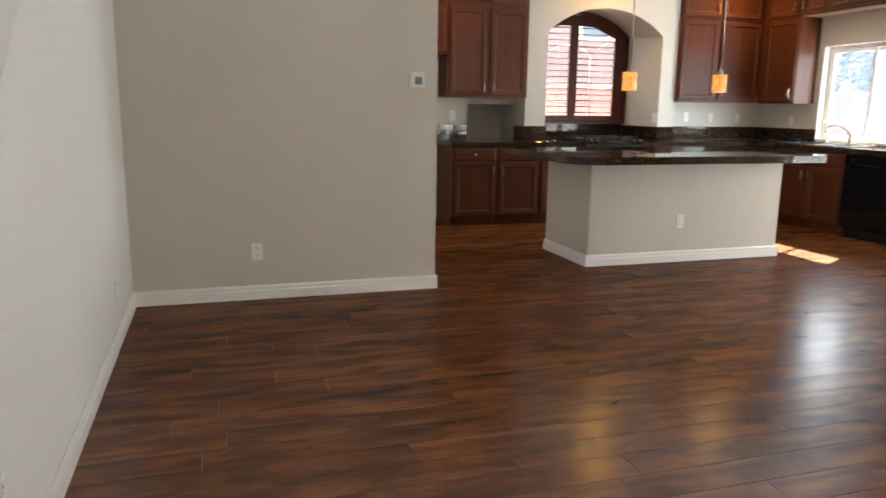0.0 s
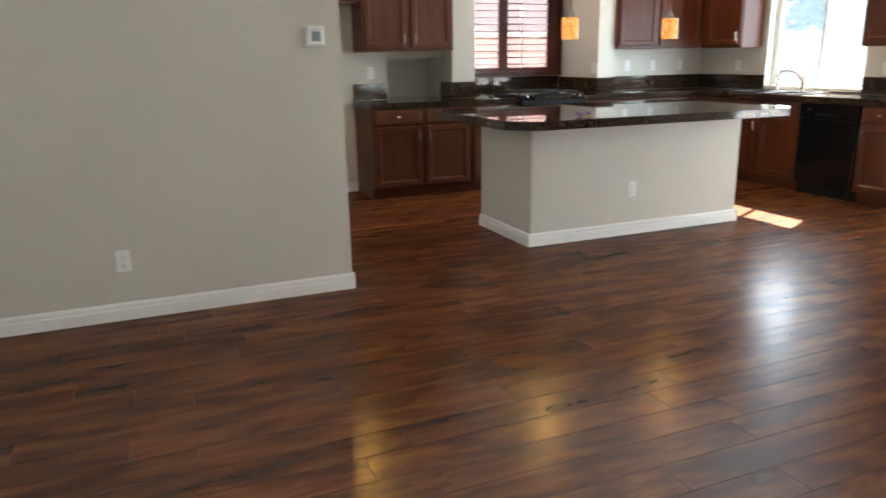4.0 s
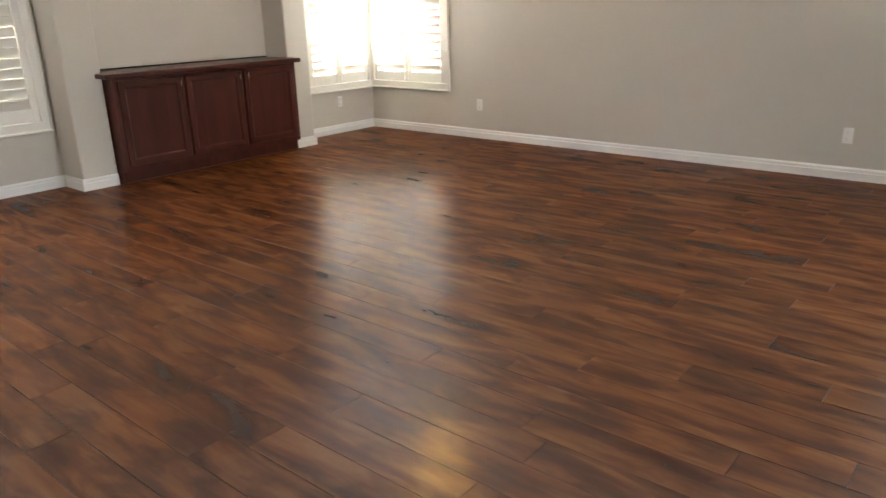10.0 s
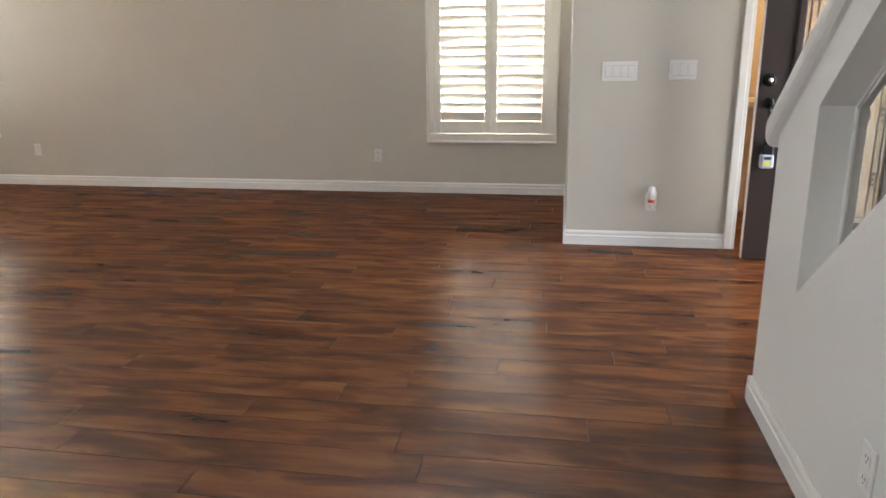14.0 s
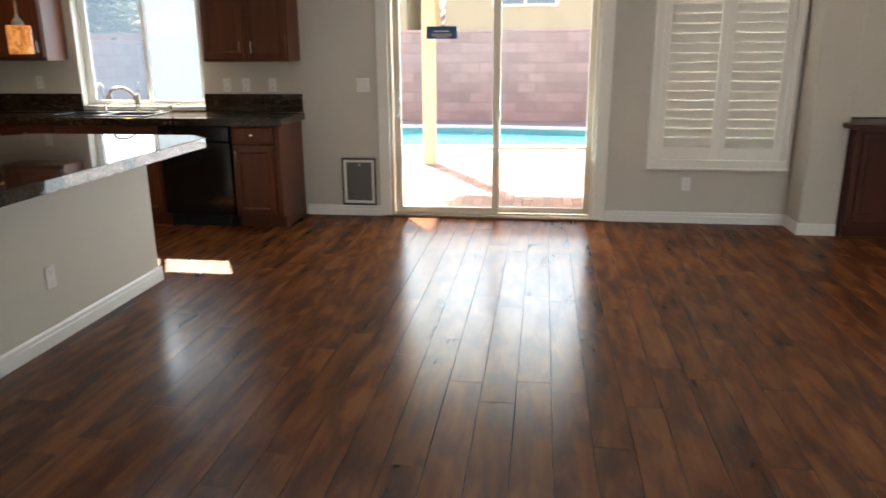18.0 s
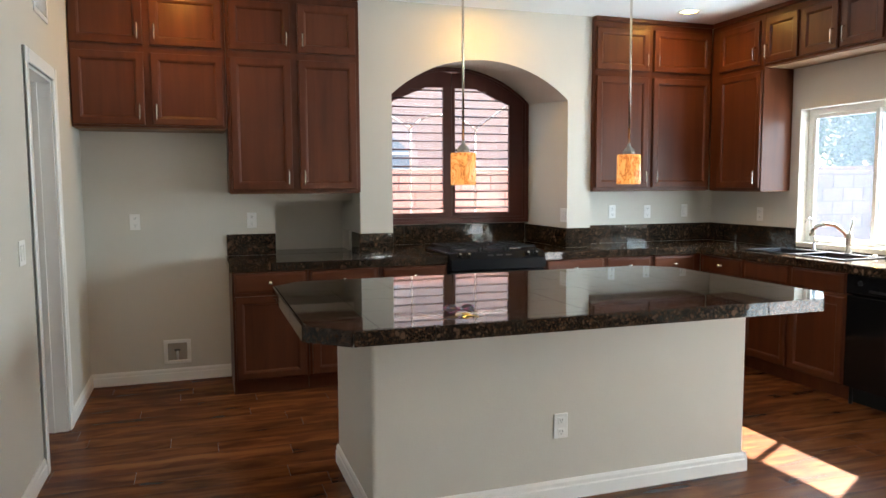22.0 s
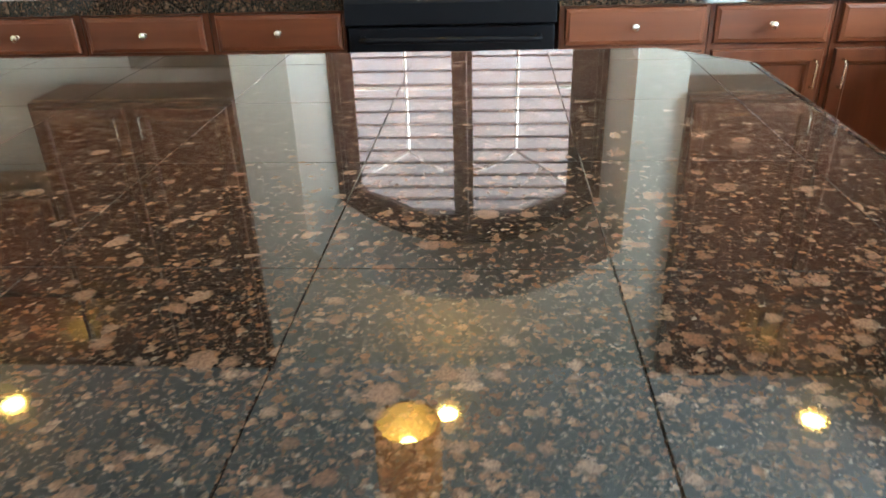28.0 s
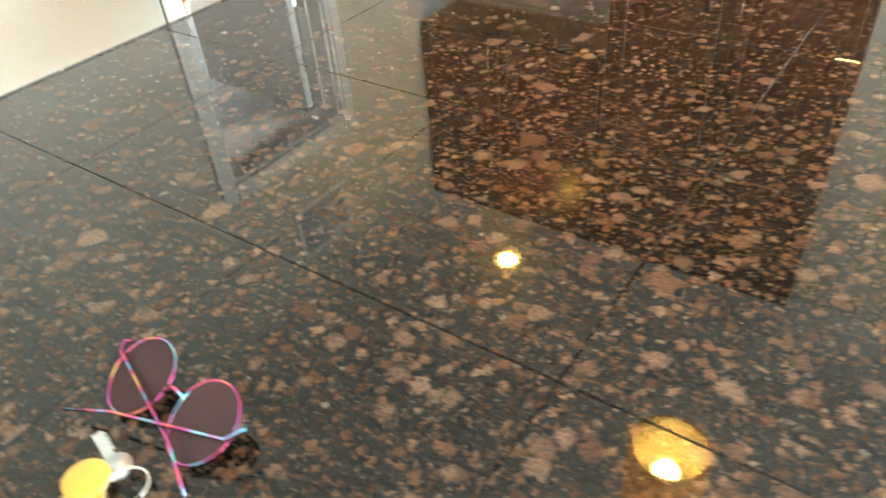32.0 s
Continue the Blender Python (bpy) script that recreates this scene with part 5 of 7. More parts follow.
# ---- sliding glass door ----
def slider():
    t = thing("sliding_door", (XE, 4.0, 0), "cream vinyl sliding glass patio door with white casing", "sliding door")
    y0, y1, z1 = SL[0], SL[1], SL[3]
    cas = bmesh.new()
    for a, b_, za, zb in ((3.066, y0 + 0.004, 0.0, z1 + 0.09), (y1 - 0.004, 5.040, 0.0, z1 + 0.09), (y0 + 0.004, y1 - 0.004, z1 - 0.004, z1 + 0.09)):
        join(cas, EW.block(a, b_, 0.0005, 0.018, za, zb, 0.004))
    part("casing", cas, M_SHUT, t, "cream-white door casing")
    fr = bmesh.new()
    for a, b_, d0, d1, za, zb in ((y0, y0 + 0.030, -0.14, -0.004, 0, z1), (y1 - 0.030, y1, -0.14, -0.004, 0, z1), (y0 + 0.030, y1 - 0.030, -0.14, -0.004, z1 - 0.035, z1)):
        join(fr, EW.block(a, b_, d0, d1, za, zb, 0.003))
    part("frame", fr, M_VINYL, t)
    sill = bmesh.new()
    join(sill, EW.block(y0 + 0.030, y1 - 0.030, -0.145, 0.004, -0.004, 0.020, 0.003))
    join(sill, EW.block(y0 + 0.030, y1 - 0.030, -0.060, -0.050, 0.020, 0.034))
    part("sill_track", sill, M_VINYL, t)
    part("threshold", EW.block(y0 - 0.06, y1 + 0.06, 0.005, 0.05, 0.0, 0.010, 0.003), M_CAB, t, "red-brown wooden threshold")
    for nm, a, b_, d0, d1 in (("sliding_panel", 3.985, y1 - 0.040, -0.060, -0.025), ("fixed_panel", y0 + 0.020, 4.045, -0.115, -0.080)):
        f = bmesh.new()
        st = 0.060
        for aa, bb_, za, zb in ((a, a + st, 0.036, z1 - 0.037), (b_ - st, b_, 0.036, z1 - 0.037), (a + st, b_ - st, 0.036, 0.085), (a + st, b_ - st, z1 - 0.085, z1 - 0.037)):
            join(f, EW.block(aa, bb_, d0, d1, za, zb, 0.003))
        p = part(nm, f, M_VINYL, t)
        g = part("pane", EW.block(a + st, b_ - st, (d0 + d1) / 2 - 0.003, (d0 + d1) / 2 + 0.003, 0.085, z1 - 0.085), M_GLASS, p)
        g.visible_shadow = False
        if nm == "sliding_panel":
            c = Vector(EW.place(4.875, 0.985, -0.024))
            part("door_handle", bm_tube([c + Vector((0, 0, -0.10)), c + Vector((-0.022, -0.012, -0.085)), c + Vector((-0.030, -0.030, -0.04)), c + Vector((-0.030, -0.036, 0.0)), c + Vector((-0.030, -0.030, 0.04)), c + Vector((-0.022, -0.012, 0.085)), c + Vector((0, 0, 0.10))], 0.008, 10), M_PLATE, p, "cream pull handle")
            part("latch_plate", EW.block(4.860, 4.890, -0.0245, -0.018, 0.87, 1.10, 0.003), M_PLATE, p)
    # blue notice stuck on the pane
    n = thing("notice_sticker", EW.place(4.485, 1.53, -0.036), "blue notice stuck on the door glass", "sign")
    part("sheet", EW.block(4.355, 4.614, -0.0385, -0.0375, 1.528, 1.630), M_NOTICE, n)
    for za, ya, yb_ in ((1.590, 4.42, 4.55), (1.566, 4.40, 4.57), (1.552, 4.40, 4.565), (1.541, 4.43, 4.53)):
        part("text_line", EW.block(ya, yb_, -0.0373, -0.0370, za - (0.006 if za > 1.58 else 0.003), za + (0.006 if za > 1.58 else 0.003)), M_PLATE, n)


M_NOTICE = mat("blue printed vinyl", (0.05, 0.12, 0.30), 0.4)
slider()


def dog_door():
    t = thing("pet_door", EW.place(5.23, 0.10, 0), "wall-mounted pet door with grey flap", "pet door")
    f = bmesh.new()
    a, b_, z0, z1 = 5.075, 5.385, 0.096, 0.520
    for aa, bb_, za, zb in ((a, b_, z0, z0 + 0.016), (a, b_, z1 - 0.016, z1), (a, a + 0.016, z0 + 0.016, z1 - 0.016), (b_ - 0.016, b_, z0 + 0.016, z1 - 0.016)):
        join(f, EW.block(aa, bb_, 0.0005, 0.022, za, zb, 0.003))
    part("outer_frame", f, M_PETBR, t, "dark brown outer frame")
    f = bmesh.new()
    a, b_, z0, z1 = a + 0.017, b_ - 0.017, z0 + 0.017, z1 - 0.017
    for aa, bb_, za, zb in ((a, b_, z0, z0 + 0.022), (a, b_, z1 - 0.022, z1), (a, a + 0.022, z0 + 0.022, z1 - 0.022), (b_ - 0.022, b_, z0 + 0.022, z1 - 0.022)):
        join(f, EW.block(aa, bb_, 0.0005, 0.016, za, zb, 0.003))
    part("inner_frame", f, M_PLATE, t, "white inner frame")
    part("flap", EW.block(a + 0.023, b_ - 0.023, 0.0005, 0.007, z0 + 0.023, z1 - 0.023, 0.002), M_FLAP, t, "grey flap")
    part("lock_knob", bm_cyl(EW.place(5.225, z1 - 0.045, 0.007), EW.place(5.225, z1 - 0.045, 0.014), 0.010, n=16), M_STEEL, t)


M_PETBR = mat("dark brown plastic", (0.06, 0.045, 0.04), 0.4)
M_FLAP = mat("grey rubber flap", (0.13, 0.12, 0.11), 0.45)
dog_door()


# ---- sink window ----
def sink_window():
    t = thing("sink_window", (XE + 0.09, 7.2, SK[2]), "white vinyl sliding window over the sink", "window")
    y0, y1, z0, z1 = SK[0], SK[1], SK[2] - 0.028, SK[3]
    f = bmesh.new()
    for aa, bb_, za, zb in ((y0, y1, z0 + 0.0, z0 + 0.045), (y0, y1, z1 - 0.045, z1), (y0, y0 + 0.04, z0 + 0.045, z1 - 0.045), (y1 - 0.04, y1, z0 + 0.045, z1 - 0.045)):
        join(f, EW.block(aa, bb_, -0.145, -0.085, za, zb, 0.003))
    part("window_frame", f, M_TRIM, t)
    m = 7.19
    for nm, a, b_, d in (("sash", m - 0.02, y1 - 0.042, -0.10), ("fixed_pane_frame", y0 + 0.042, m + 0.02, -0.125)):
        s = bmesh.new()
        for aa, bb_, za, zb in ((a, b_, z0 + 0.046, z0 + 0.076), (a, b_, z1 - 0.076, z1 - 0.046), (a, a + 0.032, z0 + 0.076, z1 - 0.076), (b_ - 0.032, b_, z0 + 0.076, z1 - 0.076)):
            join(s, EW.block(aa, bb_, d - 0.012, d + 0.012, za, zb, 0.002))
        p = part(nm, s, M_TRIM, t)
        g = part("pane", EW.block(a + 0.032, b_ - 0.032, d - 0.003, d + 0.003, z0 + 0.076, z1 - 0.076), M_SCREEN if nm == "sash" else M_HAZE, p)
        g.visible_shadow = False


def screened(name, tint, share):
    """Window glass behind a fine insect screen: part clear, part veiled."""
    m = bpy.data.materials.new(name)
    m.use_nodes = True
    t = m.node_tree
    t.nodes.remove(t.nodes["Principled BSDF"])
    d = t.nodes.new("ShaderNodeBsdfTranslucent")
    d.inputs["Color"].default_value = (*tint, 1)
    r = t.nodes.new("ShaderNodeBsdfTransparent")
    x = t.nodes.new("ShaderNodeMixShader")
    x.inputs[0].default_value = share
    t.links.new(r.outputs[0], x.inputs[1])
    t.links.new(d.outputs[0], x.inputs[2])
    t.links.new(x.outputs[0], t.nodes["Material Output"].inputs[0])
    return m


M_HAZE = screened("dusty screened glass", (0.055, 0.059, 0.062), 0.86)
M_SCREEN = screened("lightly screened glass", (0.016, 0.020, 0.024), 0.50)
sink_window()


# ---- bump-out with the built-in cabinet ----
bo = boxes((BX, XE, 1.300, BY1, 0, ZC), (BX, XE, BY0, -0.532, 0, ZC))
bmesh.ops.bevel(bo, geom=[x for x in bo.edges if abs(x.verts[0].co.z - x.verts[1].co.z) > 1 and x.verts[0].co.x < BX + 0.01], offset=0.014, segments=3, affect='EDGES', profile=0.5)
setting("wall_bumpout", bo, M_WALL, "shallow greige bump-out beside the built-in")


def built_in():
    t = thing("built_in_cabinet", (7.15, 0.36, 0), "dark red-brown three-door built-in cabinet with wooden top", "cabinet")
    y0, y1 = -0.525, 1.285
    R = Run(1, 6.935, -1)
    part("body", bm_box(6.936, XE - 0.002, y0, y1, 0.105, 0.848), M_BUILT, t)
    part("base_board", bm_box(6.985, XE - 0.002, y0, y1, 0.0, 0.104), M_BUILT, t, "dark recessed base")
    part("floor_strip", bm_box(6.972, 6.9845, y0, y1, 0.0, 0.014, 0.002), M_CAB, t, "red-brown quarter-round strip")
    part("top", bm_box(6.868, BX - 0.0015, y0 - 0.030, y1 + 0.074, 0.849, 0.888, 0.010, 3), M_BUILT, t, "dark wooden top with rounded edge")
    part("top_back", bm_box(BX - 0.001, XE - 0.002, y0 - 0.004, y1 + 0.004, 0.849, 0.8875), M_BUILT, t)
    part("back_strip", bm_box(XE - 0.014, XE - 0.003, y0 - 0.002, y1 + 0.002, 0.888, 0.900), M_BLACKM, t)
    w = (y1 - y0 - 0.05) / 3
    for i in range(3):
        a = y0 + 0.025 + i * w
        d = part("door", bm_shaker(a + 0.012, a + w - 0.012, 0.150, 0.822, R.place, 0.062, 0.020, 0.013), M_BUILT, t)
        u = (a + w - 0.045) if i == 0 else (a + 0.045)
        if i == 1:
            u = a + 0.045
        c = Vector(R.place(u, 0.765, 0.020))
        part("handle", bm_tube([c + Vector((0, 0, 0.042)), c + Vector((-0.024, 0, 0.040)), c + Vector((-0.028, 0, 0.0)), c + Vector((-0.024, 0, -0.040)), c + Vector((0, 0, -0.042))], 0.0062, 8), M_NICKEL, d, "small nickel pull")


built_in()


# ---- plates ----
def outlet(run, u, z, label="white duplex outlet on the wall", name="wall_outlet", w=0.070, h=0.115):
    t = thing(name, run.place(u, z, 0), label, "outlet", "wall outlets")
    part("plate", run.block(u - w / 2, u + w / 2, 0.0005, 0.006, z - h / 2, z + h / 2, 0.002), M_PLATE, t)
    for s in (-1, 1):
        f = part("socket", run.block(u - 0.0165, u + 0.0165, 0.006, 0.0085, z + s * 0.026 - 0.015, z + s * 0.026 + 0.015, 0.003), M_PLATE, t)
        for k in (-0.006, 0.006):
            part("slot", run.block(u + k - 0.001, u + k + 0.001, 0.0085, 0.0089, z + s * 0.026 - 0.002, z + s * 0.026 + 0.008), M_DARKHOLE, f)
        part("slot", run.block(u - 0.002, u + 0.002, 0.0085, 0.0089, z + s * 0.026 - 0.011, z + s * 0.026 - 0.007), M_DARKHOLE, f)
    return t


def switches(run, u, z, n, label, category="switch"):
    w = 0.070 + 0.046 * (n - 1)
    t = thing("light_switch", run.place(u, z, 0), label, category, "light switches")
    part("plate", run.block(u - w / 2, u + w / 2, 0.0005, 0.006, z - 0.0575, z + 0.0575, 0.002), M_PLATE, t)
    for i in range(n):
        c = u + (i - (n - 1) / 2) * 0.046
        part("surround", run.block(c - 0.0175, c + 0.0175, 0.0061, 0.0068, z - 0.035, z + 0.035), M_PLATESH, t)
        part("rocker", run.block(c - 0.0160, c + 0.0160, 0.0069, 0.0100, z - 0.0325, z + 0.0325, 0.0015), M_PLATE, t)
    return t


M_PLATESH = mat("white plastic seam", (0.50, 0.49, 0.47), 0.5)
outlet(IS, 4.330, 0.346, "white duplex outlet on the island base")
outlet(NW_, 0.828, 0.320)
outlet(WS, 2.755, 0.318)
outlet(WS, 4.95, 0.300)
outlet(SW, 2.395, 0.330)
outlet(SW, 5.815, 0.345)
outlet(EW, 2.41, 0.335)
outlet(EW, -1.47, 0.345)
outlet(NN, 2.372, 1.183)
outlet(NN, 3.185, 1.180)
outlet(NN, 6.300, 1.192)
outlet(NN, 6.665, 1.187)
switches(NN, 7.065, 1.192, 1, "white rocker switch above the backsplash")
outlet(EW, 8.205, 1.175)
for u in (6.40, 6.225, 5.98):
    outlet(EW, u, 1.152)
switches(EW, 5.168, 1.150, 2, "white double rocker switch by the patio door")
switches(JS, 0.428, 1.096, 4, "white four-gang rocker switch plate")
switches(JS, 0.059, 1.102, 3, "white three-gang rocker switch plate")
switches(KW, 6.93, 1.136, 2, "white switch plate by the pantry door")
switches(PI, 8.585, 1.182, 2, "white switch plate inside the arched niche")
outlet(JS, 0.195, 0.290)
fre = thing("plug_in_freshener", JS.place(0.195, 0.31, 0.009), "white plug-in air freshener with red liquid in the outlet", "air freshener")
part("bottle", bm_lathe([(0.0, 0.0), (0.018, 0.0), (0.021, 0.010), (0.020, 0.026), (0.014, 0.034), (0.0, 0.036)], 20, JS.place(0.195, 0.292, 0.034)), mat("red oil glass", (0.55, 0.06, 0.02), 0.1), fre, "red liquid bottle")
part("cover", bm_lathe([(0.020, 0.0), (0.026, 0.012), (0.026, 0.045), (0.018, 0.078), (0.0, 0.082)], 20, JS.place(0.195, 0.312, 0.034)), M_PLATE, fre)
part("plug", JS.block(0.182, 0.208, 0.0095, 0.034, 0.318, 0.345, 0.003), M_PLATE, fre)

th = thing("thermostat", NW_.place(1.905, 1.440, 0), "white square wall thermostat with grey display", "thermostat")
part("back_plate", NW_.block(1.852, 1.962, 0.0005, 0.008, 1.384, 1.494, 0.006), M_PLATE, th)
part("body", NW_.block(1.867, 1.957, 0.0081, 0.026, 1.390, 1.487, 0.007), M_PLATE, th)
part("display", NW_.block(1.888, 1.936, 0.0261, 0.0266, 1.414, 1.465), mat("grey display", (0.20, 0.24, 0.26), 0.15), th, "grey lcd display")

wb = thing("water_outlet_box", NN.place(2.625, 0.215, 0), "white recessed fridge water outlet box", "water box")
fb = bmesh.new()
for a, b_, za, zb in ((2.53, 2.72, 0.130, 0.155), (2.53, 2.72, 0.283, 0.308), (2.53, 2.558, 0.155, 0.283), (2.692, 2.72, 0.155, 0.283)):
    join(fb, NN.block(a, b_, 0.0005, 0.012, za, zb, 0.003))
part("frame", fb, M_PLATE, wb)
part("back", NN.block(2.558, 2.692, 0.0004, 0.0015, 0.155, 0.283), mat("shadowed box back", (0.33, 0.29, 0.24), 0.6), wb)
part("valve", bm_cyl(NN.place(2.625, 0.160, 0.010), NN.place(2.625, 0.225, 0.010), 0.008, n=12), M_PLATE, wb, "white valve")
part("valve_handle", bm_cyl(NN.place(2.605, 0.232, 0.012), NN.place(2.645, 0.232, 0.012), 0.006, n=10), M_BLACKM, wb)

vent = thing("air_vent", KW.place(7.64, 2.33, 0), "white slotted air return grille on the wall", "vent")
vb = bmesh.new()
for a, b_, za, zb in ((7.47, 7.82, 2.335, 2.365), (7.47, 7.82, 2.585, 2.615), (7.47, 7.50, 2.365, 2.585), (7.79, 7.82, 2.365, 2.585)):
    join(vb, KW.block(a, b_, 0.0005, 0.010, za, zb, 0.003))
part("frame", vb, M_PLATE, vent)
part("backing", KW.block(7.50, 7.79, 0.0003, 0.001, 2.365, 2.585), M_DARKHOLE, vent)
for i in range(11):
    part("slat", bm_slat(KW, 7.50, 7.79, 2.378 + i * 0.0195, 0.006, 0.014, 0.002, 40, 6), M_PLATE, vent)


# ---- pantry doorway in the kitchen ----
def casing(name, run, u0, u1, z1, w=0.068, label="white moulded door casing"):
    b = bmesh.new()
    for a, c, za, zb in ((u0 - w, u0 + 0.004, 0, z1 + w), (u1 - 0.004, u1 + w, 0, z1 + w), (u0 + 0.004, u1 - 0.004, z1 - 0.004, z1 + w)):
        join(b, run.block(a, c, 0.0005, 0.015, za, zb, 0.003))
        join(b, run.block(a + (0.0 if c < u1 else 0.02), c - (0.02 if c < u1 and a < u0 else 0.0), 0.001, 0.020, za, zb, 0.004))
    return setting(name, b, M_TRIM, label)


casing("trim_pantry_door", KW, KD[0], KD[1], KD[3])
jb = boxes((XK - 0.131, XK - 0.001, KD[0], KD[0] + 0.018, 0, KD[3]), (XK - 0.131, XK - 0.001, KD[1] - 0.018, KD[1], 0, KD[3]), (XK - 0.131, XK - 0.001, KD[0] + 0.018, KD[1] - 0.018, KD[3] - 0.018, KD[3]),
           (XK - 0.085, XK - 0.070, KD[1] - 0.030, KD[1] - 0.018, 0, KD[3] - 0.018), (XK - 0.085, XK - 0.070, KD[0] + 0.018, KD[0] + 0.030, 0, KD[3] - 0.018))
setting("trim_pantry_jamb", jb, M_TRIM, "white door jamb")
pdoor = thing("pantry_door", (1.86, 7.83, 0), "white interior door standing open", "door")
part("leaf", bm_box(1.225, 1.895, 7.812, 7.847, 0.012, 2.015, 0.002), M_TRIM, pdoor)
for z in (0.25, 1.05, 1.80):
    part("hinge", bm_cyl((1.902, 7.842, z - 0.045), (1.902, 7.842, z + 0.045), 0.007, n=10), M_NICKEL, pdoor, "nickel hinge")
M_PANTRY = wall_paint("pale blue-grey paint", (0.60, 0.63, 0.66))
wall_x("wall_pantry_west", YP + 0.13, YN, 0.28, 0.40, m=M_PANTRY, label="pale pantry wall")
wall_y("wall_pantry_north", 0.28, XK - 0.13, YN, YN + T, [(0.65, 1.55, 0.9, 2.05)], m=M_PANTRY, label="pale pantry wall with a window opening")

# ---- entry ----
casing("trim_powder_door", JS, PD[0], PD[1], PD[3], 0.062)
M_DOOR = mat("dark brown door paint", (0.030, 0.021, 0.018), 0.38)
M_IRON = mat("black wrought iron", (0.010, 0.010, 0.011), 0.45)
M_OBSC = mat("pale textured door glass", (0.80, 0.70, 0.55), 0.25)
_k = Nodes(M_OBSC)
_k.b.inputs["Transmission Weight"].default_value = 0.75
_k.bump(_k.noise(_k.coords(), 55.0, 3, 0.6, 1.5), 0.8, 0.006)


def front_door():
    t = thing("front_door", (-1.25, -0.10, 0), "dark brown front door standing open with iron scroll glass", "door")
    yb, yf = -0.112, -0.066
    x1, x0 = -0.318, -1.232
    gx1, gx0, gz0, gz1 = -0.520, -1.030, 0.245, 1.86
    b = bmesh.new()
    for r in ((x0, gx0, yb, yf, 0.012, 2.04), (gx1, x1, yb, yf, 0.012, 2.04), (gx0, gx1, yb, yf, 0.012, gz0), (gx0, gx1, yb, yf, gz1, 2.04)):
        bm_box(*r, into=b)
    part("leaf", b, M_DOOR, t)
    part("leaf_edge", bm_box(x1, x1 + 0.003, yb + 0.001, yf - 0.001, 0.012, 2.04), M_TRIM, t, "pale unpainted door edge")
    m = bmesh.new()
    for r in ((gx0 - 0.035, gx1 + 0.035, gz0 - 0.035, gz0 + 0.006), (gx0 - 0.035, gx1 + 0.035, gz1 - 0.006, gz1 + 0.035), (gx0 - 0.035, gx0 + 0.006, gz0 + 0.006, gz1 - 0.006), (gx1 - 0.006, gx1 + 0.035, gz0 + 0.006, gz1 - 0.006)):
        bm_box(r[0], r[1], yf + 0.0005, yf + 0.014, r[2], r[3], 0.005, 2, into=m)
    part("glass_moulding", m, M_DOOR, t)
    g = part("glass", bm_box(gx0, gx1, yb + 0.018, yb + 0.024, gz0, gz1), M_OBSC, t, "pale textured glass")
    g.visible_shadow = False
    yi = yf - 0.006
    bars = bmesh.new()
    for x in (gx1 - 0.030, gx1 - 0.066, gx0 + 0.030, gx0 + 0.066):
        join(bars, bm_cyl((x, yi, gz0), (x, yi, gz1), 0.0045, n=6))
    for z in (gz0 + 0.035, gz1 - 0.035):
        join(bars, bm_cyl((gx0, yi, z), (gx1, yi, z), 0.0045, n=6))
    for xa in (gx1 - 0.048, gx0 + 0.048):
        for z in (0.50, 0.86, 1.22, 1.58):
            for k in range(3):
                for s in (-1, 1):
                    join(bars, bm_cyl((xa - 0.018, yi, z + (k - 1.5) * 0.030 * 1.0 + (0 if s > 0 else 0.03)), (xa + 0.018, yi, z + (k - 1.5) * 0.030 + (0.03 if s > 0 else 0)), 0.0035, n=6))
    part("grille_bars", bars, M_IRON, t, "black iron bars")
    sc = bmesh.new()
    cx = (gx0 + gx1) / 2
    def spiral(x, z, r, turns, a0, s):
        pts = []
        for i in range(26):
            a = a0 + s * turns * 2 * math.pi * i / 25
            q = r * (1 - 0.72 * i / 25)
            pts.append((x + q * math.cos(a), yi, z + q * math.sin(a)))
        return bm_tube(pts, 0.0045, 6)
    for s in (-1, 1):
        for z, r, a0, q in ((1.45, 0.075, -1.6, s), (1.18, 0.06, 1.6, -s), (0.86, 0.07, -1.6, s), (0.60, 0.06, 1.6, -s)):
            join(sc, spiral(cx + s * 0.085, z, r, 1.15, a0, q))
        join(sc, bm_tube([(cx + s * 0.02, yi, 1.72), (cx + s * 0.09, yi, 1.63), (cx + s * 0.115, yi, 1.52), (cx + s * 0.06, yi, 1.37), (cx + s * 0.02, yi, 1.28), (cx + s * 0.06, yi, 1.12), (cx + s * 0.12, yi, 1.02), (cx + s * 0.06, yi, 0.80), (cx + s * 0.02, yi, 0.70), (cx + s * 0.06, yi, 0.5), (cx, yi, 0.36)], 0.0045, 6))
    part("grille_scrolls", sc, M_IRON, t, "black iron scrolls")
    c = (-0.372, yf, 1.050)
    part("deadbolt", bm_cyl(c, (c[0], yf + 0.020, c[2]), 0.038, 0.031, 24, 0.004), M_BLACK, t, "black deadbolt")
    part("deadbolt_key_face", bm_cyl((c[0], yf + 0.0202, c[2]), (c[0], yf + 0.024, c[2]), 0.013, n=18), M_NICKEL, t)
    h = part("handle_rose", bm_cyl((-0.378, yf, 0.925), (-0.378, yf + 0.022, 0.925), 0.031, 0.028, 24, 0.004), M_BLACK, t, "black handle rose")
    part("grip", bm_tube([(-0.378, yf + 0.020, 0.915), (-0.378, yf + 0.055, 0.890), (-0.380, yf + 0.062, 0.83), (-0.384, yf + 0.058, 0.76), (-0.388, yf + 0.040, 0.70), (-0.388, yf, 0.690)], 0.010, 10), M_BLACK, h)
    lb = thing("key_lockbox", (-0.392, yf + 0.02, 0.56), "grey realtor key lockbox hanging on the door handle", "lockbox")
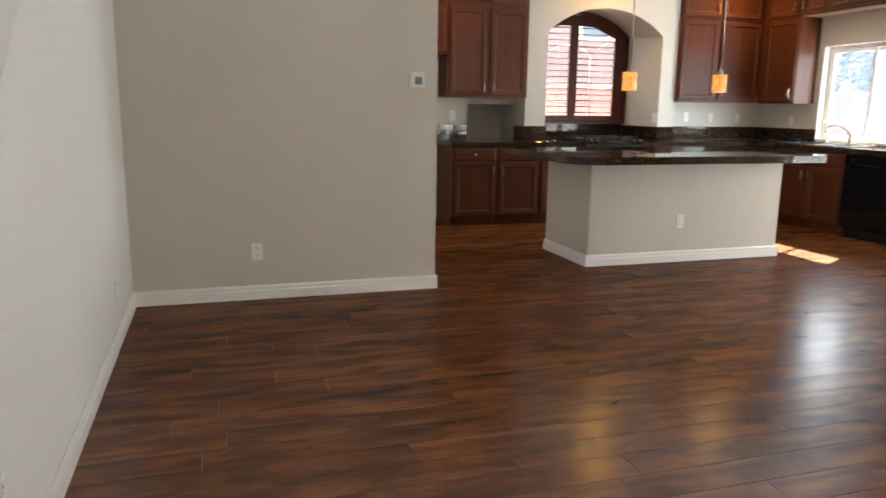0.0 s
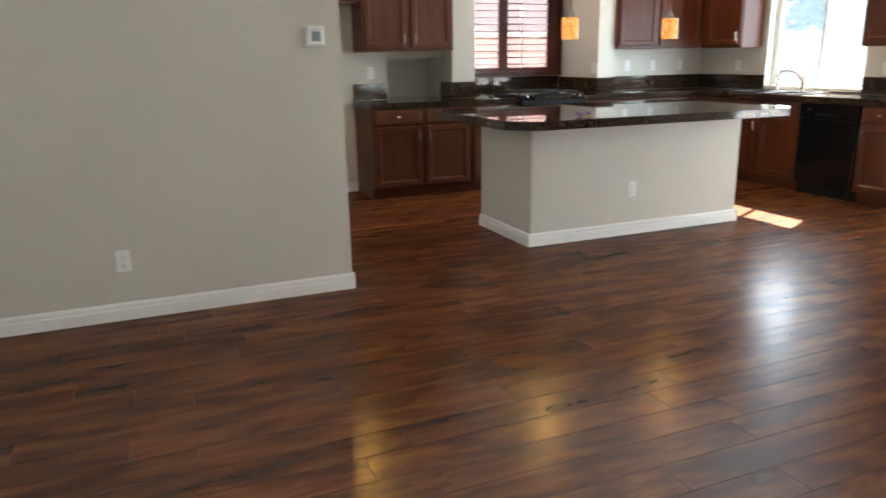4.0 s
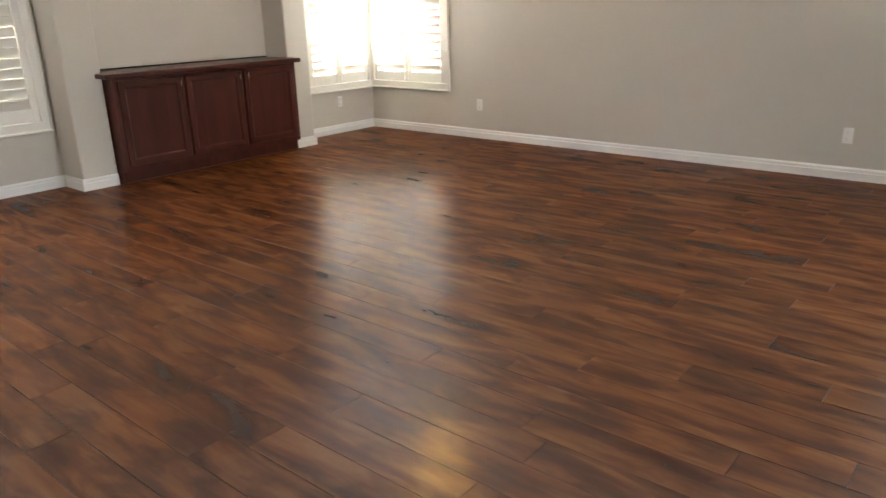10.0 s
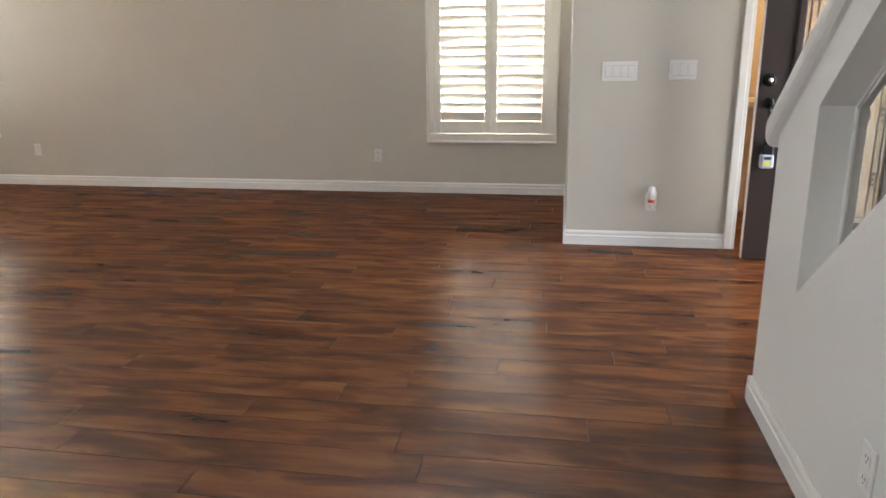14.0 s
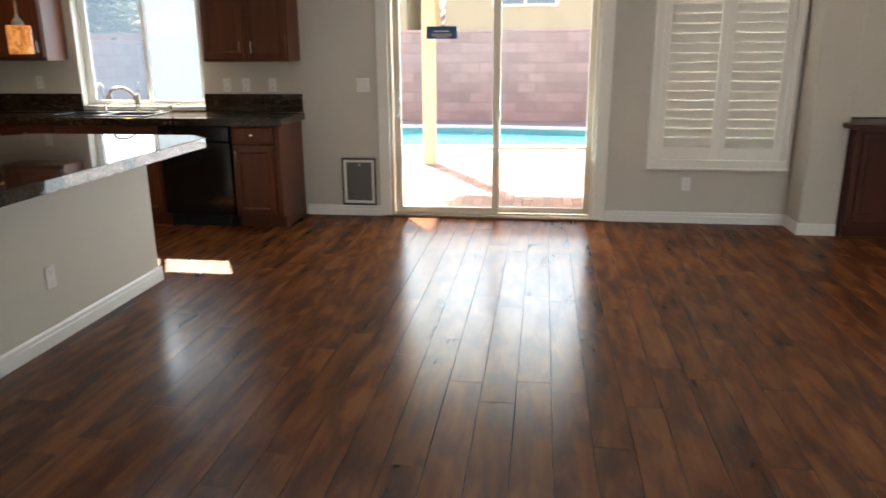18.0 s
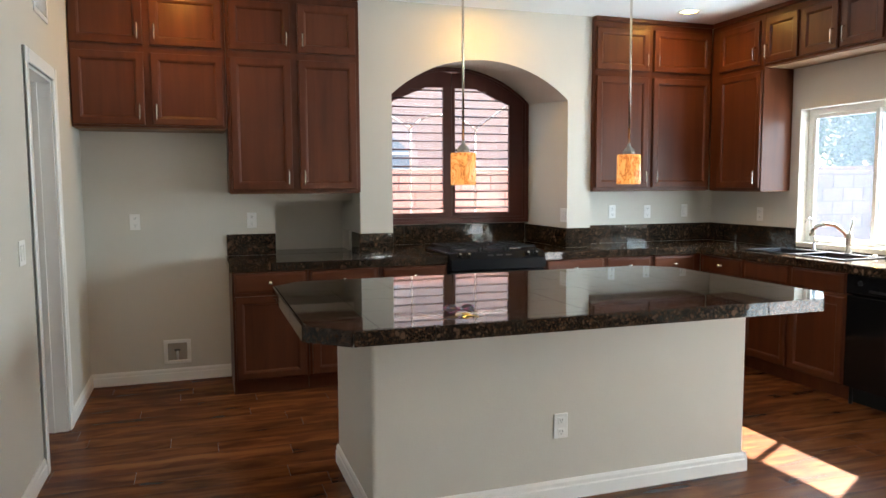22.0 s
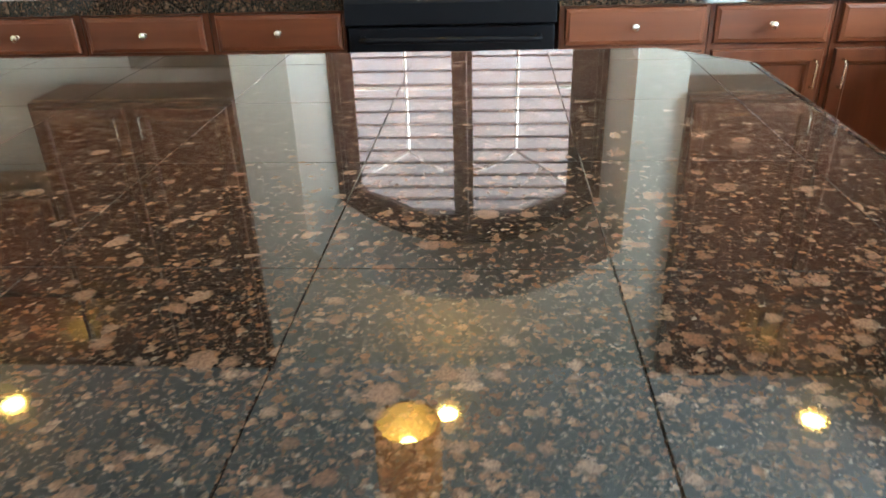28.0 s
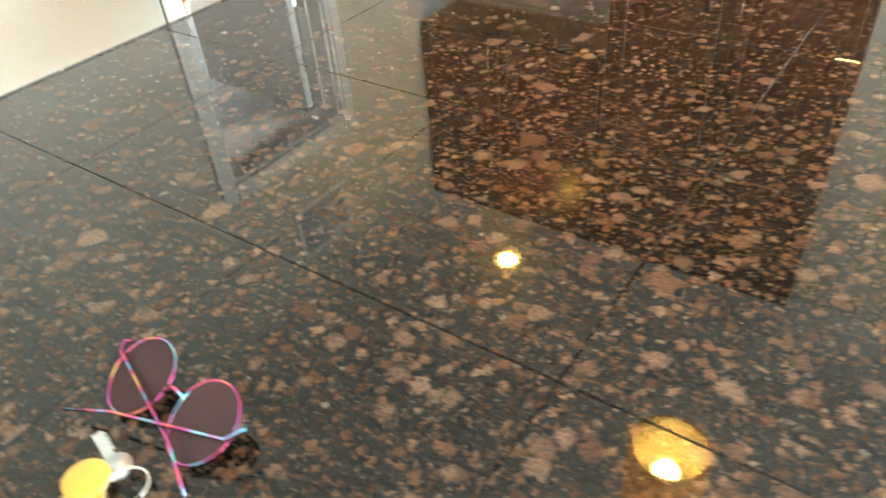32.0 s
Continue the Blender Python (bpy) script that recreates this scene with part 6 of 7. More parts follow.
    part("shackle", bm_tube([(-0.412, yf + 0.03, 0.68), (-0.412, yf + 0.045, 0.735), (-0.392, yf + 0.05, 0.752), (-0.372, yf + 0.045, 0.735), (-0.372, yf + 0.03, 0.68)], 0.006, 8), M_BLACKM, lb)
    part("cap", bm_box(-0.422, -0.362, yf + 0.008, yf + 0.052, 0.640, 0.690, 0.008, 2), M_BLACKM, lb)
    part("body", bm_box(-0.428, -0.356, yf + 0.006, yf + 0.054, 0.560, 0.6395, 0.010, 2), mat("pale grey plastic", (0.45, 0.49, 0.55), 0.4), lb)
    part("label", bm_box(-0.410, -0.374, yf + 0.0541, yf + 0.0547, 0.578, 0.604), mat("yellow label", (0.75, 0.62, 0.10), 0.5), lb, "yellow label")
    part("dial_window", bm_box(-0.412, -0.372, yf + 0.0541, yf + 0.0547, 0.612, 0.628), M_DARKHOLE, lb)
    part("hinge_plate", bm_box(x0 - 0.006, x0, yb, yf, 0.2, 0.3), M_BLACKM, t)


front_door()
M_WARM = wall_paint("warm cream paint", (0.62, 0.50, 0.34))
wall_x("wall_powder_west", YS - T, YJ - T, -1.75, -1.63, m=M_WARM, label="warm cream powder room wall")
wall_y("wall_powder_south", -1.63, XJ - T, YS - T, YS, m=M_WARM, label="warm cream powder room wall")
van = thing("powder_vanity", (-0.45, -1.55, 0), "cream pedestal vanity with a chrome tap", "vanity")
part("cabinet", bm_box(-0.75, 0.10, -1.985, -1.50, 0.0, 0.80, 0.004), mat("pale wood vanity", (0.55, 0.42, 0.30), 0.4), van)
part("top", bm_box(-0.78, 0.13, -1.986, -1.46, 0.8005, 0.84, 0.006, 2), mat("cream marble", (0.70, 0.60, 0.48), 0.15), van)
part("tap", bm_tube([(-0.42, -1.80, 0.84), (-0.42, -1.80, 0.95), (-0.42, -1.76, 0.985), (-0.42, -1.70, 0.975), (-0.42, -1.68, 0.95)], 0.011, 10), M_CHROME, van, "chrome tap")
for dx in (-0.09, 0.09):
    part("tap_handle", bm_lathe([(0.02, 0), (0.014, 0.02), (0.012, 0.05), (0.02, 0.06), (0.0, 0.07)], 14, (-0.42 + dx, -1.80, 0.8405)), M_CHROME, van)
pl = thing("powder_ceiling_light", (-0.5, -1.2, ZC), "round warm ceiling light in the powder room", "ceiling light")
part("diffuser", bm_lathe([(0.0, -0.08), (0.07, -0.07), (0.12, -0.035), (0.13, -0.002)], 24, (-0.5, -1.2, ZC)), emitter("warm diffuser", (1.0, 0.70, 0.38), 9.0), pl)

# ---- stairs ----
def stairs():
    t = thing("staircase", (-0.64, 2.2, 0), "grey carpeted staircase behind the glazed stair wall", "stairs")
    rise, run_ = 0.178, 0.2225
    y = 1.64
    z = 0.0
    for i in range(15):
        z += rise
        pts = [(y, 0.0), (y + run_ + 0.002, 0.0), (y + run_ + 0.002, z), (y - 0.012, z), (y - 0.024, z - 0.008), (y - 0.028, z - 0.020), (y - 0.022, z - 0.034), (y - 0.002, z - 0.042)]
        b = bm_prism(pts, 0, -1.158, XW - 0.132)
        part("step", b, M_CARPET, t, "grey carpeted step")
        y += run_
    return t


stairs()
for i in range(4):
    y = 2.14 + i * 0.835
    zl = 0.52 + SLOPE * (y - 2.14)
    p = [(y + 0.003, zl + 0.003), (y + 0.677, zl + 0.677 * SLOPE + 0.003), (y + 0.677, zl + 0.677 * SLOPE + 0.541), (y + 0.003, zl + 0.541)]
    gp = thing("stair_glass", (XW - 0.10, y + 0.34, zl), "clear glass panel in a slanted stair-wall slot", "glass panel", "stair wall glass")
    g = part("pane", bm_prism(p, 0, XW - 0.112, XW - 0.106), M_STAIRGLASS, gp)
    g.visible_shadow = False
    for a, b_ in zip(p, p[1:] + p[:1]):
        part("bead", bm_cyl((XW - 0.099, *a), (XW - 0.099, *b_), 0.006, n=6), M_STAIRW, gp)

# ---- things left on the island ----
def sunglasses():
    t = thing("sunglasses", (3.802, 5.918, ZT), "folded round sunglasses with iridescent rims on the island", "sunglasses")
    M_RIM = mat("iridescent metal rim", (0.7, 0.3, 0.3), 0.12, 1.0)
    k = Nodes(M_RIM)
    k.color(k.ramp(k.noise(k.coords(), 38.0, 1), (0.30, (0.70, 0.45, 0.14)), (0.42, (0.62, 0.10, 0.16)), (0.50, (0.42, 0.08, 0.30)), (0.58, (0.12, 0.40, 0.52)), (0.70, (0.66, 0.60, 0.40))))
    M_LENS = mat("dark plum lens", (0.050, 0.022, 0.022), 0.08)
    ang = radians(-3)
    def w(u, v, z):
        v, z = v + z * 0.95, 0.003 + z * 0.45        # the frame lies back on its temples
        return (3.802 + u * math.cos(ang) - v * math.sin(ang), 5.918 + u * math.sin(ang) + v * math.cos(ang), ZT + z)
    for s in (-1, 1):
        c = s * 0.036
        ring = [w(c + 0.027 * math.cos(a) * (1 + 0.06 * math.sin(a)), 0.004, 0.031 + 0.028 * math.sin(a)) for a in [2 * math.pi * i / 28 for i in range(29)]]
        rim = part("rim", bm_tube(ring, 0.0010, 8), M_RIM, t, "iridescent metal rim")
        b = bmesh.new()
        vs = [b.verts.new(Vector(p)) for p in ring[:-1]]
        bk = [b.verts.new(Vector(p) + Vector((0.0006, 0.001, 0))) for p in ring[:-1]]
        b.faces.new(vs)
        b.faces.new(bk[::-1])
        for i in range(len(vs)):
            b.faces.new((vs[i], vs[(i + 1) % len(vs)], bk[(i + 1) % len(vs)], bk[i]))
        part("lens", b, M_LENS, rim, "dark plum lens")
        part("temple", bm_tube([w(s * 0.066, 0.004, 0.046), w(s * 0.070, 0.0, 0.046), w(s * 0.064, -0.008 - 0.003 * s, 0.044), w(-s * 0.028, -0.016 - 0.004 * s, 0.024), w(-s * 0.066, -0.020 - 0.004 * s, 0.010)], 0.0013, 8), M_RIM, t, "thin iridescent metal temple")
    part("bridge", bm_tube([w(-0.009, 0.004, 0.036), w(0.0, 0.0, 0.041), w(0.009, 0.004, 0.036)], 0.0018, 8), M_RIM, t)


sunglasses()


def keys():
    t = thing("key_ring", (3.816, 5.88, ZT), "bunch of keys with a yellow tag on the island", "keys")
    cx, cy = 3.828, 5.893
    part("ring", bm_tube([(cx + 0.014 * math.cos(a), cy + 0.014 * math.sin(a), ZT + 0.006) for a in [2 * math.pi * i / 24 for i in range(25)]], 0.0012, 6), M_CHROME, t)
    tag = bmesh.new()
    for a in (-2.2, -2.7):
        b = bm_cyl((0, 0, 0), (0, 0, 0.004), 0.015, n=20, bev=0.0008)
        bmesh.ops.transform(b, matrix=Matrix.Translation((cx + 0.028 * math.cos(a), cy + 0.028 * math.sin(a), ZT + 0.002 + (a < -2.5) * 0.0046)), verts=b.verts)
        join(tag, b)
    part("tag", tag, mat("yellow plastic tag", (0.62, 0.38, 0.06), 0.35), t, "yellow plastic tag")
    for a, m_ in ((-0.6, M_STEEL), (-1.4, mat("brass key", (0.60, 0.45, 0.18), 0.3, 1.0)), (-3.4, M_STEEL)):
        b = bmesh.new()
        join(b, bm_cyl((0.024, 0, 0), (0.024, 0, 0.002), 0.011, n=16))
        join(b, bm_box(0.033, 0.060, -0.0035, 0.0035, 0.0002, 0.0018))
        for k in range(4):
            join(b, bm_box(0.040 + k * 0.005, 0.0425 + k * 0.005, -0.0052, -0.0034, 0.0003, 0.0017))
        bmesh.ops.transform(b, matrix=Matrix.Translation((cx, cy, ZT + 0.0006)) @ Matrix.Rotation(a, 4, 'Z'), verts=b.verts)
        part("key", b, m_, t)


keys()

# ---- outdoors ----
GZ = -0.08
gb = bmesh.new()
PCX, PCY, PA, PB = 14.1, 5.2, 1.45, 4.6      # pool: centre and half sizes
def pool_edge(k, grow=0.0, n=64):
    a = 2 * math.pi * k / n
    wob = 1 + 0.05 * math.sin(3 * a + 0.6)
    return (PCX + (PA + grow) * wob * math.cos(a), PCY + (PB + grow) * wob * math.sin(a))


n = 64
inner_v = [gb.verts.new((*pool_edge(k, 0.30), GZ)) for k in range(n)]
mid_r = [gb.verts.new((PCX + 7 * math.cos(2 * math.pi * k / n), PCY + 9 * math.sin(2 * math.pi * k / n), GZ)) for k in range(n)]
out_r = [gb.verts.new((PCX + 900 * math.cos(2 * math.pi * k / n), PCY + 900 * math.sin(2 * math.pi * k / n), GZ)) for k in range(n)]
for k in range(n):
    gb.faces.new((inner_v[k], inner_v[(k + 1) % n], mid_r[(k + 1) % n], mid_r[k]))
    gb.faces.new((mid_r[k], mid_r[(k + 1) % n], out_r[(k + 1) % n], out_r[k]))
bmesh.ops.recalc_face_normals(gb, faces=gb.faces)
setting("ground", gb, M_GRAVEL, "red-brown gravel ground")
setting("pool_water", bm_prism([pool_edge(k, -0.02) for k in range(n)], 2, GZ - 0.40, GZ - 0.10), M_WATER, "turquoise pool water")
pool = thing("swimming_pool", (PCX, PCY, GZ), "freeform swimming pool with pale coping", "pool")
for k in range(0, n, 2):
    pts = [pool_edge(k + 0.03, 0.0), pool_edge(k + 1, 0.0), pool_edge(k + 1.97, 0.0), pool_edge(k + 1.97, 0.31), pool_edge(k + 1, 0.31), pool_edge(k + 0.03, 0.31)]
    part("coping_stone", bm_prism(pts, 2, GZ - 0.10, GZ + 0.035, 0.008), M_COPING, pool)
b = bmesh.new()
lo = [b.verts.new((*pool_edge(k, -0.005), GZ - 0.42)) for k in range(n)]
hi = [b.verts.new((*pool_edge(k, -0.005), GZ - 0.0)) for k in range(n)]
for k in range(n):
    b.faces.new((lo[k], lo[(k + 1) % n], hi[(k + 1) % n], hi[k]))
part("tile_band", b, M_TILEBAND, pool, "blue waterline tiles")

# paving of the patio, brick by brick near the door
patio = tagged(thing("patio_paving", (9.5, 3.5, GZ), "tan brick paver patio", "paving"), kind="structure")
part("bedding", boxes((XE + T, 12.30, -3.0, 11.0, GZ - 0.05, GZ + 0.012)), M_DECK, patio, "pale sand joints")
rng = random.Random(4)
pme = []
for i in range(4):
    b = bm_box(-0.0985, 0.0985, -0.0485, 0.0485, 0.0, 0.016, 0.004)
    me = bpy.data.meshes.new("paver")
    b.to_mesh(me)
    b.free()
    me.materials.append(M_PAVER)
    pme.append(me)
far = bmesh.new()
count = 0
for iy in range(-30, 110):
    for ix in range(0, 24):
        x = XE + T + 0.10 + ix * 0.20 + (0.10 if iy % 2 else 0)
        y = iy * 0.10 + 0.05
        if x > 12.2:
            continue
        if 2.9 < y < 5.0 and x < 10.4 and count < 300:
            o = new("paver", pme[rng.randrange(4)])
            o.parent = patio
            o.location = Vector((x, y, GZ + 0.0125 + rng.uniform(0, 0.002))) - patio.location
            o.rotation_euler = (0, 0, rng.uniform(-0.01, 0.01))
            count += 1
        else:
            bx = [(x - 0.0985, y - 0.0485), (x + 0.0985, y - 0.0485), (x + 0.0985, y + 0.0485), (x - 0.0985, y + 0.0485)]
            z = GZ + 0.027 + rng.uniform(0, 0.002)
            t4 = [far.verts.new((px, py, z)) for px, py in bx]
            b4 = [far.verts.new((px, py, GZ + 0.0125)) for px, py in bx]
            far.faces.new(t4)
            for k in range(4):
                far.faces.new((b4[k], b4[(k + 1) % 4], t4[(k + 1) % 4], t4[k]))
tagged(part("pavers", far, M_PAVER, patio, "tan brick pavers"), kind="stuff")

# patio cover on posts
cover = thing("patio_cover", (9.4, 2.0, 2.5), "cream-painted patio cover on square posts", "patio cover")
part("roof", bm_box(XE + T + 0.02, 11.35, -4.5, 5.93, 2.62, 2.74), M_POST, cover)
part("beam", bm_box(10.68, 10.88, -4.5, 5.93, 2.40, 2.615, 0.01), M_POST, cover)
for y in (5.12, 0.6, -3.9):
    part("post", bm_box(10.70, 10.86, y - 0.08, y + 0.08, GZ + 0.014, 2.399, 0.008, 2), M_POST, cover, "cream square post")


def block_wall(name, p, q, z0, z1, th, label, pieces):
    """A wall of blocks between two places on the ground, along x or y."""
    w = tagged(thing(name, (*p, z0), label, "wall"), kind="structure")
    along_y = abs(q[1] - p[1]) > abs(q[0] - p[0])
    L = abs(q[1] - p[1]) if along_y else abs(q[0] - p[0])
    s0 = min(p[1], q[1]) if along_y else min(p[0], q[0])
    f = p[0] if along_y else p[1]
    def bx(a, c, za, zb, d, bev=0.0):
        return bm_box(f - d, f + d, a, c, za, zb, bev) if along_y else bm_box(a, c, f - d, f + d, za, zb, bev)
    part("mortar_core", bx(s0, s0 + L, z0, z1 - 0.01, th / 2 - 0.008), M_MORTAR, w)
    rows = int((z1 - z0) / 0.205)
    hgt = (z1 - z0) / rows
    far_b = bmesh.new()
    for r in range(rows):
        k = 0
        a = s0 - (0.205 if r % 2 else 0)
        while a < s0 + L:
            c = min(a + 0.402, s0 + L)
            aa = max(a, s0)
            if c - aa > 0.05:
                b = bx(aa + 0.0065, c - 0.0065, z0 + r * hgt + 0.0065, z0 + (r + 1) * hgt - 0.0065, th / 2 + random.uniform(-0.001, 0.002))
                if pieces and pieces[0] < aa < pieces[1]:
                    part("block", b, M_BLOCK, w)
                else:
                    join(far_b, b)
            a += 0.41
    tagged(part("blocks", far_b, M_BLOCK, w, "pink masonry blocks"), kind="stuff")
    part("cap_course", bx(s0, s0 + L, z1 + 0.001, z1 + 0.06, th / 2 + 0.015, 0.006), M_BLOCK, w)


block_wall("garden_wall_east", (17.2, -12.0), (17.2, 19.0), GZ - 0.02, 1.78, 0.20, "pink concrete block garden wall", (2.0, 8.2))
block_wall("garden_wall_north", (-2.0, 12.0), (17.1, 12.0), GZ - 0.02, 1.58, 0.20, "pink concrete block side wall", None)
block_wall("garden_wall_south", (-2.0, -5.0), (17.1, -5.0), GZ - 0.02, 1.68, 0.20, "pink concrete block side wall", None)


def neighbour(name, x0, x1, y0, y1, h, m, wins, ridge_x, label, roof_h=1.8):
    """A stuccoed house: walls, tiled hip-like gable roof, windows on one side (axis, face, u0, u1, z0, z1)."""
    t = thing(name, ((x0 + x1) / 2, (y0 + y1) / 2, GZ), label, "house")
    part("wall", bm_box(x0, x1, y0, y1, GZ, h), m, t)
    o = 0.45
    if ridge_x:
        ym = (y0 + y1) / 2
        b = bm_prism([(y0 - o, h + 0.01), (y1 + o, h + 0.01), (y1 + o, h + 0.14), (ym, h + roof_h), (y0 - o, h + 0.14)], 0, x0 - o, x1 + o)
    else:
        xm = (x0 + x1) / 2
        b = bm_prism([(x0 - o, h + 0.01), (x1 + o, h + 0.01), (x1 + o, h + 0.14), (xm, h + roof_h), (x0 - o, h + 0.14)], 1, y0 - o, y1 + o)
    roof = part("roof", b, M_ROOF, t, "grey tiled roof")
    tiles = bmesh.new()
    if not ridge_x:
        xm = (x0 + x1) / 2
        sl = Vector((xm - x0 + o, 0, roof_h - 0.14))
        yy = y0 - o + 0.15
        while yy < y1 + o:
            p0 = Vector((x0 - o - 0.03, yy, h + 0.17))
            join(tiles, bm_cyl(p0, p0 + sl, 0.085, n=8))
            yy += 0.30
        part("roof_tiles", tiles, M_ROOF, roof)
    else:
        tiles.free()
    for axis, f, a, c, za, zb in wins:
        s = -1
        R = Run(axis, f, s)
        wd = part("window", R.block(a, c, -0.02, 0.03, za, zb, 0.005), M_TRIM, t, "white-framed window")
        half = (a + c) / 2
        for ua, ub in ((a + 0.07, half - 0.03), (half + 0.03, c - 0.07)):
            part("pane", R.block(ua, ub, 0.0305, 0.036, za + 0.07, zb - 0.07), M_DARKPANE, wd)
    return t


M_DARKPANE = mat("shaded window pane", (0.125, 0.150, 0.155), 0.35)
M_SURROUND = stucco("pale stucco window surround", (0.33, 0.26, 0.215), 0.2)
neighbour("neighbour_house", 25.0, 33.0, -14.0, 6.80, 5.4, M_STUCCO, [(1, 25.0, 3.25, 5.27, 2.72, 3.55), (1, 25.0, -3.0, -1.4, 2.72, 3.9), (1, 25.0, -8.0, -6.4, 2.72, 3.9)], False, "cream stucco two-storey house behind the garden wall")
neighbour("neighbour_house", 25.0, 33.0, 8.05, 13.0, 5.4, M_STUCCO, [(1, 25.0, 8.35, 8.75, 2.55, 3.5)], False, "cream stucco house with a narrow window")
neighbour("neighbour_house", 36.0, 44.0, -2.0, 16.0, 2.4, M_PEACH, [], False, "distant low house with a grey tile roof", 1.3)
side_house = neighbour("neighbour_house", -6.0, 12.0, 16.0, 24.0, 6.6, M_PEACH, [(0, 16.0, 8.5, 10.0, 2.8, 4.0)], True, "pale stucco house with an arched window beyond the side wall")
neighbour("neighbour_house", -3.0, 12.0, -16.0, -9.5, 4.6, M_PEACH, [], True, "pale stucco house beyond the south wall")


# its big arched window, with a raised trim and glazing bars
def arched_window(t, x0, x1, z0, zs, rise, y):
    out_ = [(x0 - 0.17, z0)] + arch(x0 - 0.17, x1 + 0.17, zs, rise + 0.40) + [(x1 + 0.17, z0)]
    wd = part("window", bm_prism(out_, 1, y - 0.05, y - 0.001), M_SURROUND, t, "pale arched window surround")
    part("pane", bm_prism([(x0, z0 + 0.05)] + arch(x0, x1, zs, rise) + [(x1, z0 + 0.05)], 1, y - 0.058, y - 0.0505), M_DARKPANE, wd)
    xm = (x0 + x1) / 2
    for x in (x0 + (x1 - x0) / 3, x1 - (x1 - x0) / 3):
        part("glazing_bar", bm_box(x - 0.02, x + 0.02, y - 0.075, y - 0.0585, z0 + 0.05, zs + rise * 0.9), M_TRIM, wd)
    for z in (zs - 0.02, zs - 0.55):
        part("glazing_bar", bm_box(x0 + 0.01, x1 - 0.01, y - 0.074, y - 0.0586, z - 0.02, z + 0.02), M_TRIM, wd)


arched_window(side_house, 4.56, 6.47, 0.9, 2.04, 0.46, 16.0)


# ---- trees ----
def tree(x, y, h, spread, seed, leaves=1500, low=0.6):
    r = random.Random(seed)
    t = thing("tree", (x, y, GZ), "bushy green tree behind the garden wall", "tree", "garden trees")
    b = bm_cyl((x, y, GZ), (x + 0.1, y, GZ + h * 0.5), 0.14, 0.08, 10)
    tips = []
    for i in range(9):
        a = r.uniform(0, 6.28)
        q = (x + math.cos(a) * spread * r.uniform(0.4, 0.8), y + math.sin(a) * spread * r.uniform(0.4, 0.8), GZ + h * r.uniform(low, 0.95))
        join(b, bm_cyl((x + 0.08, y, GZ + h * r.uniform(0.3, 0.48)), q, 0.05, 0.015, 7))
        tips.append(q)
    part("trunk", b, M_BARK, t, "grey trunk and limbs")
    c = bmesh.new()
    for i in range(leaves):
        q = tips[r.randrange(len(tips))]
        p = Vector((q[0] + r.gauss(0, spread * 0.24), q[1] + r.gauss(0, spread * 0.24), q[2] + r.gauss(0, h * 0.10)))
        s = r.uniform(0.05, 0.11)
        u = Vector((r.gauss(0, 1), r.gauss(0, 1), r.gauss(0, 0.6))).normalized()
        w = u.cross(Vector((r.gauss(0, 1), r.gauss(0, 1), r.gauss(0, 1)))).normalized()
        c.faces.new([c.verts.new(p + u * s), c.verts.new(p + w * s * 0.42), c.verts.new(p - u * s), c.verts.new(p - w * s * 0.42)])
    tagged(part("crown", c, M_LEAF, t, "green leaves"), kind="stuff")


tree(19.0, 15.4, 4.4, 2.0, 1, 5200)
tree(19.6, 17.6, 4.8, 2.2, 2, 4200)
tree(19.2, 12.4, 3.6, 1.6, 3, 3200)
tree(18.6, 16.4, 4.4, 1.5, 5, 5200, 0.40)
tree(18.5, 18.6, 4.6, 1.6, 6, 5200, 0.40)
tree(18.7, 14.4, 4.0, 1.4, 7, 4200, 0.42)

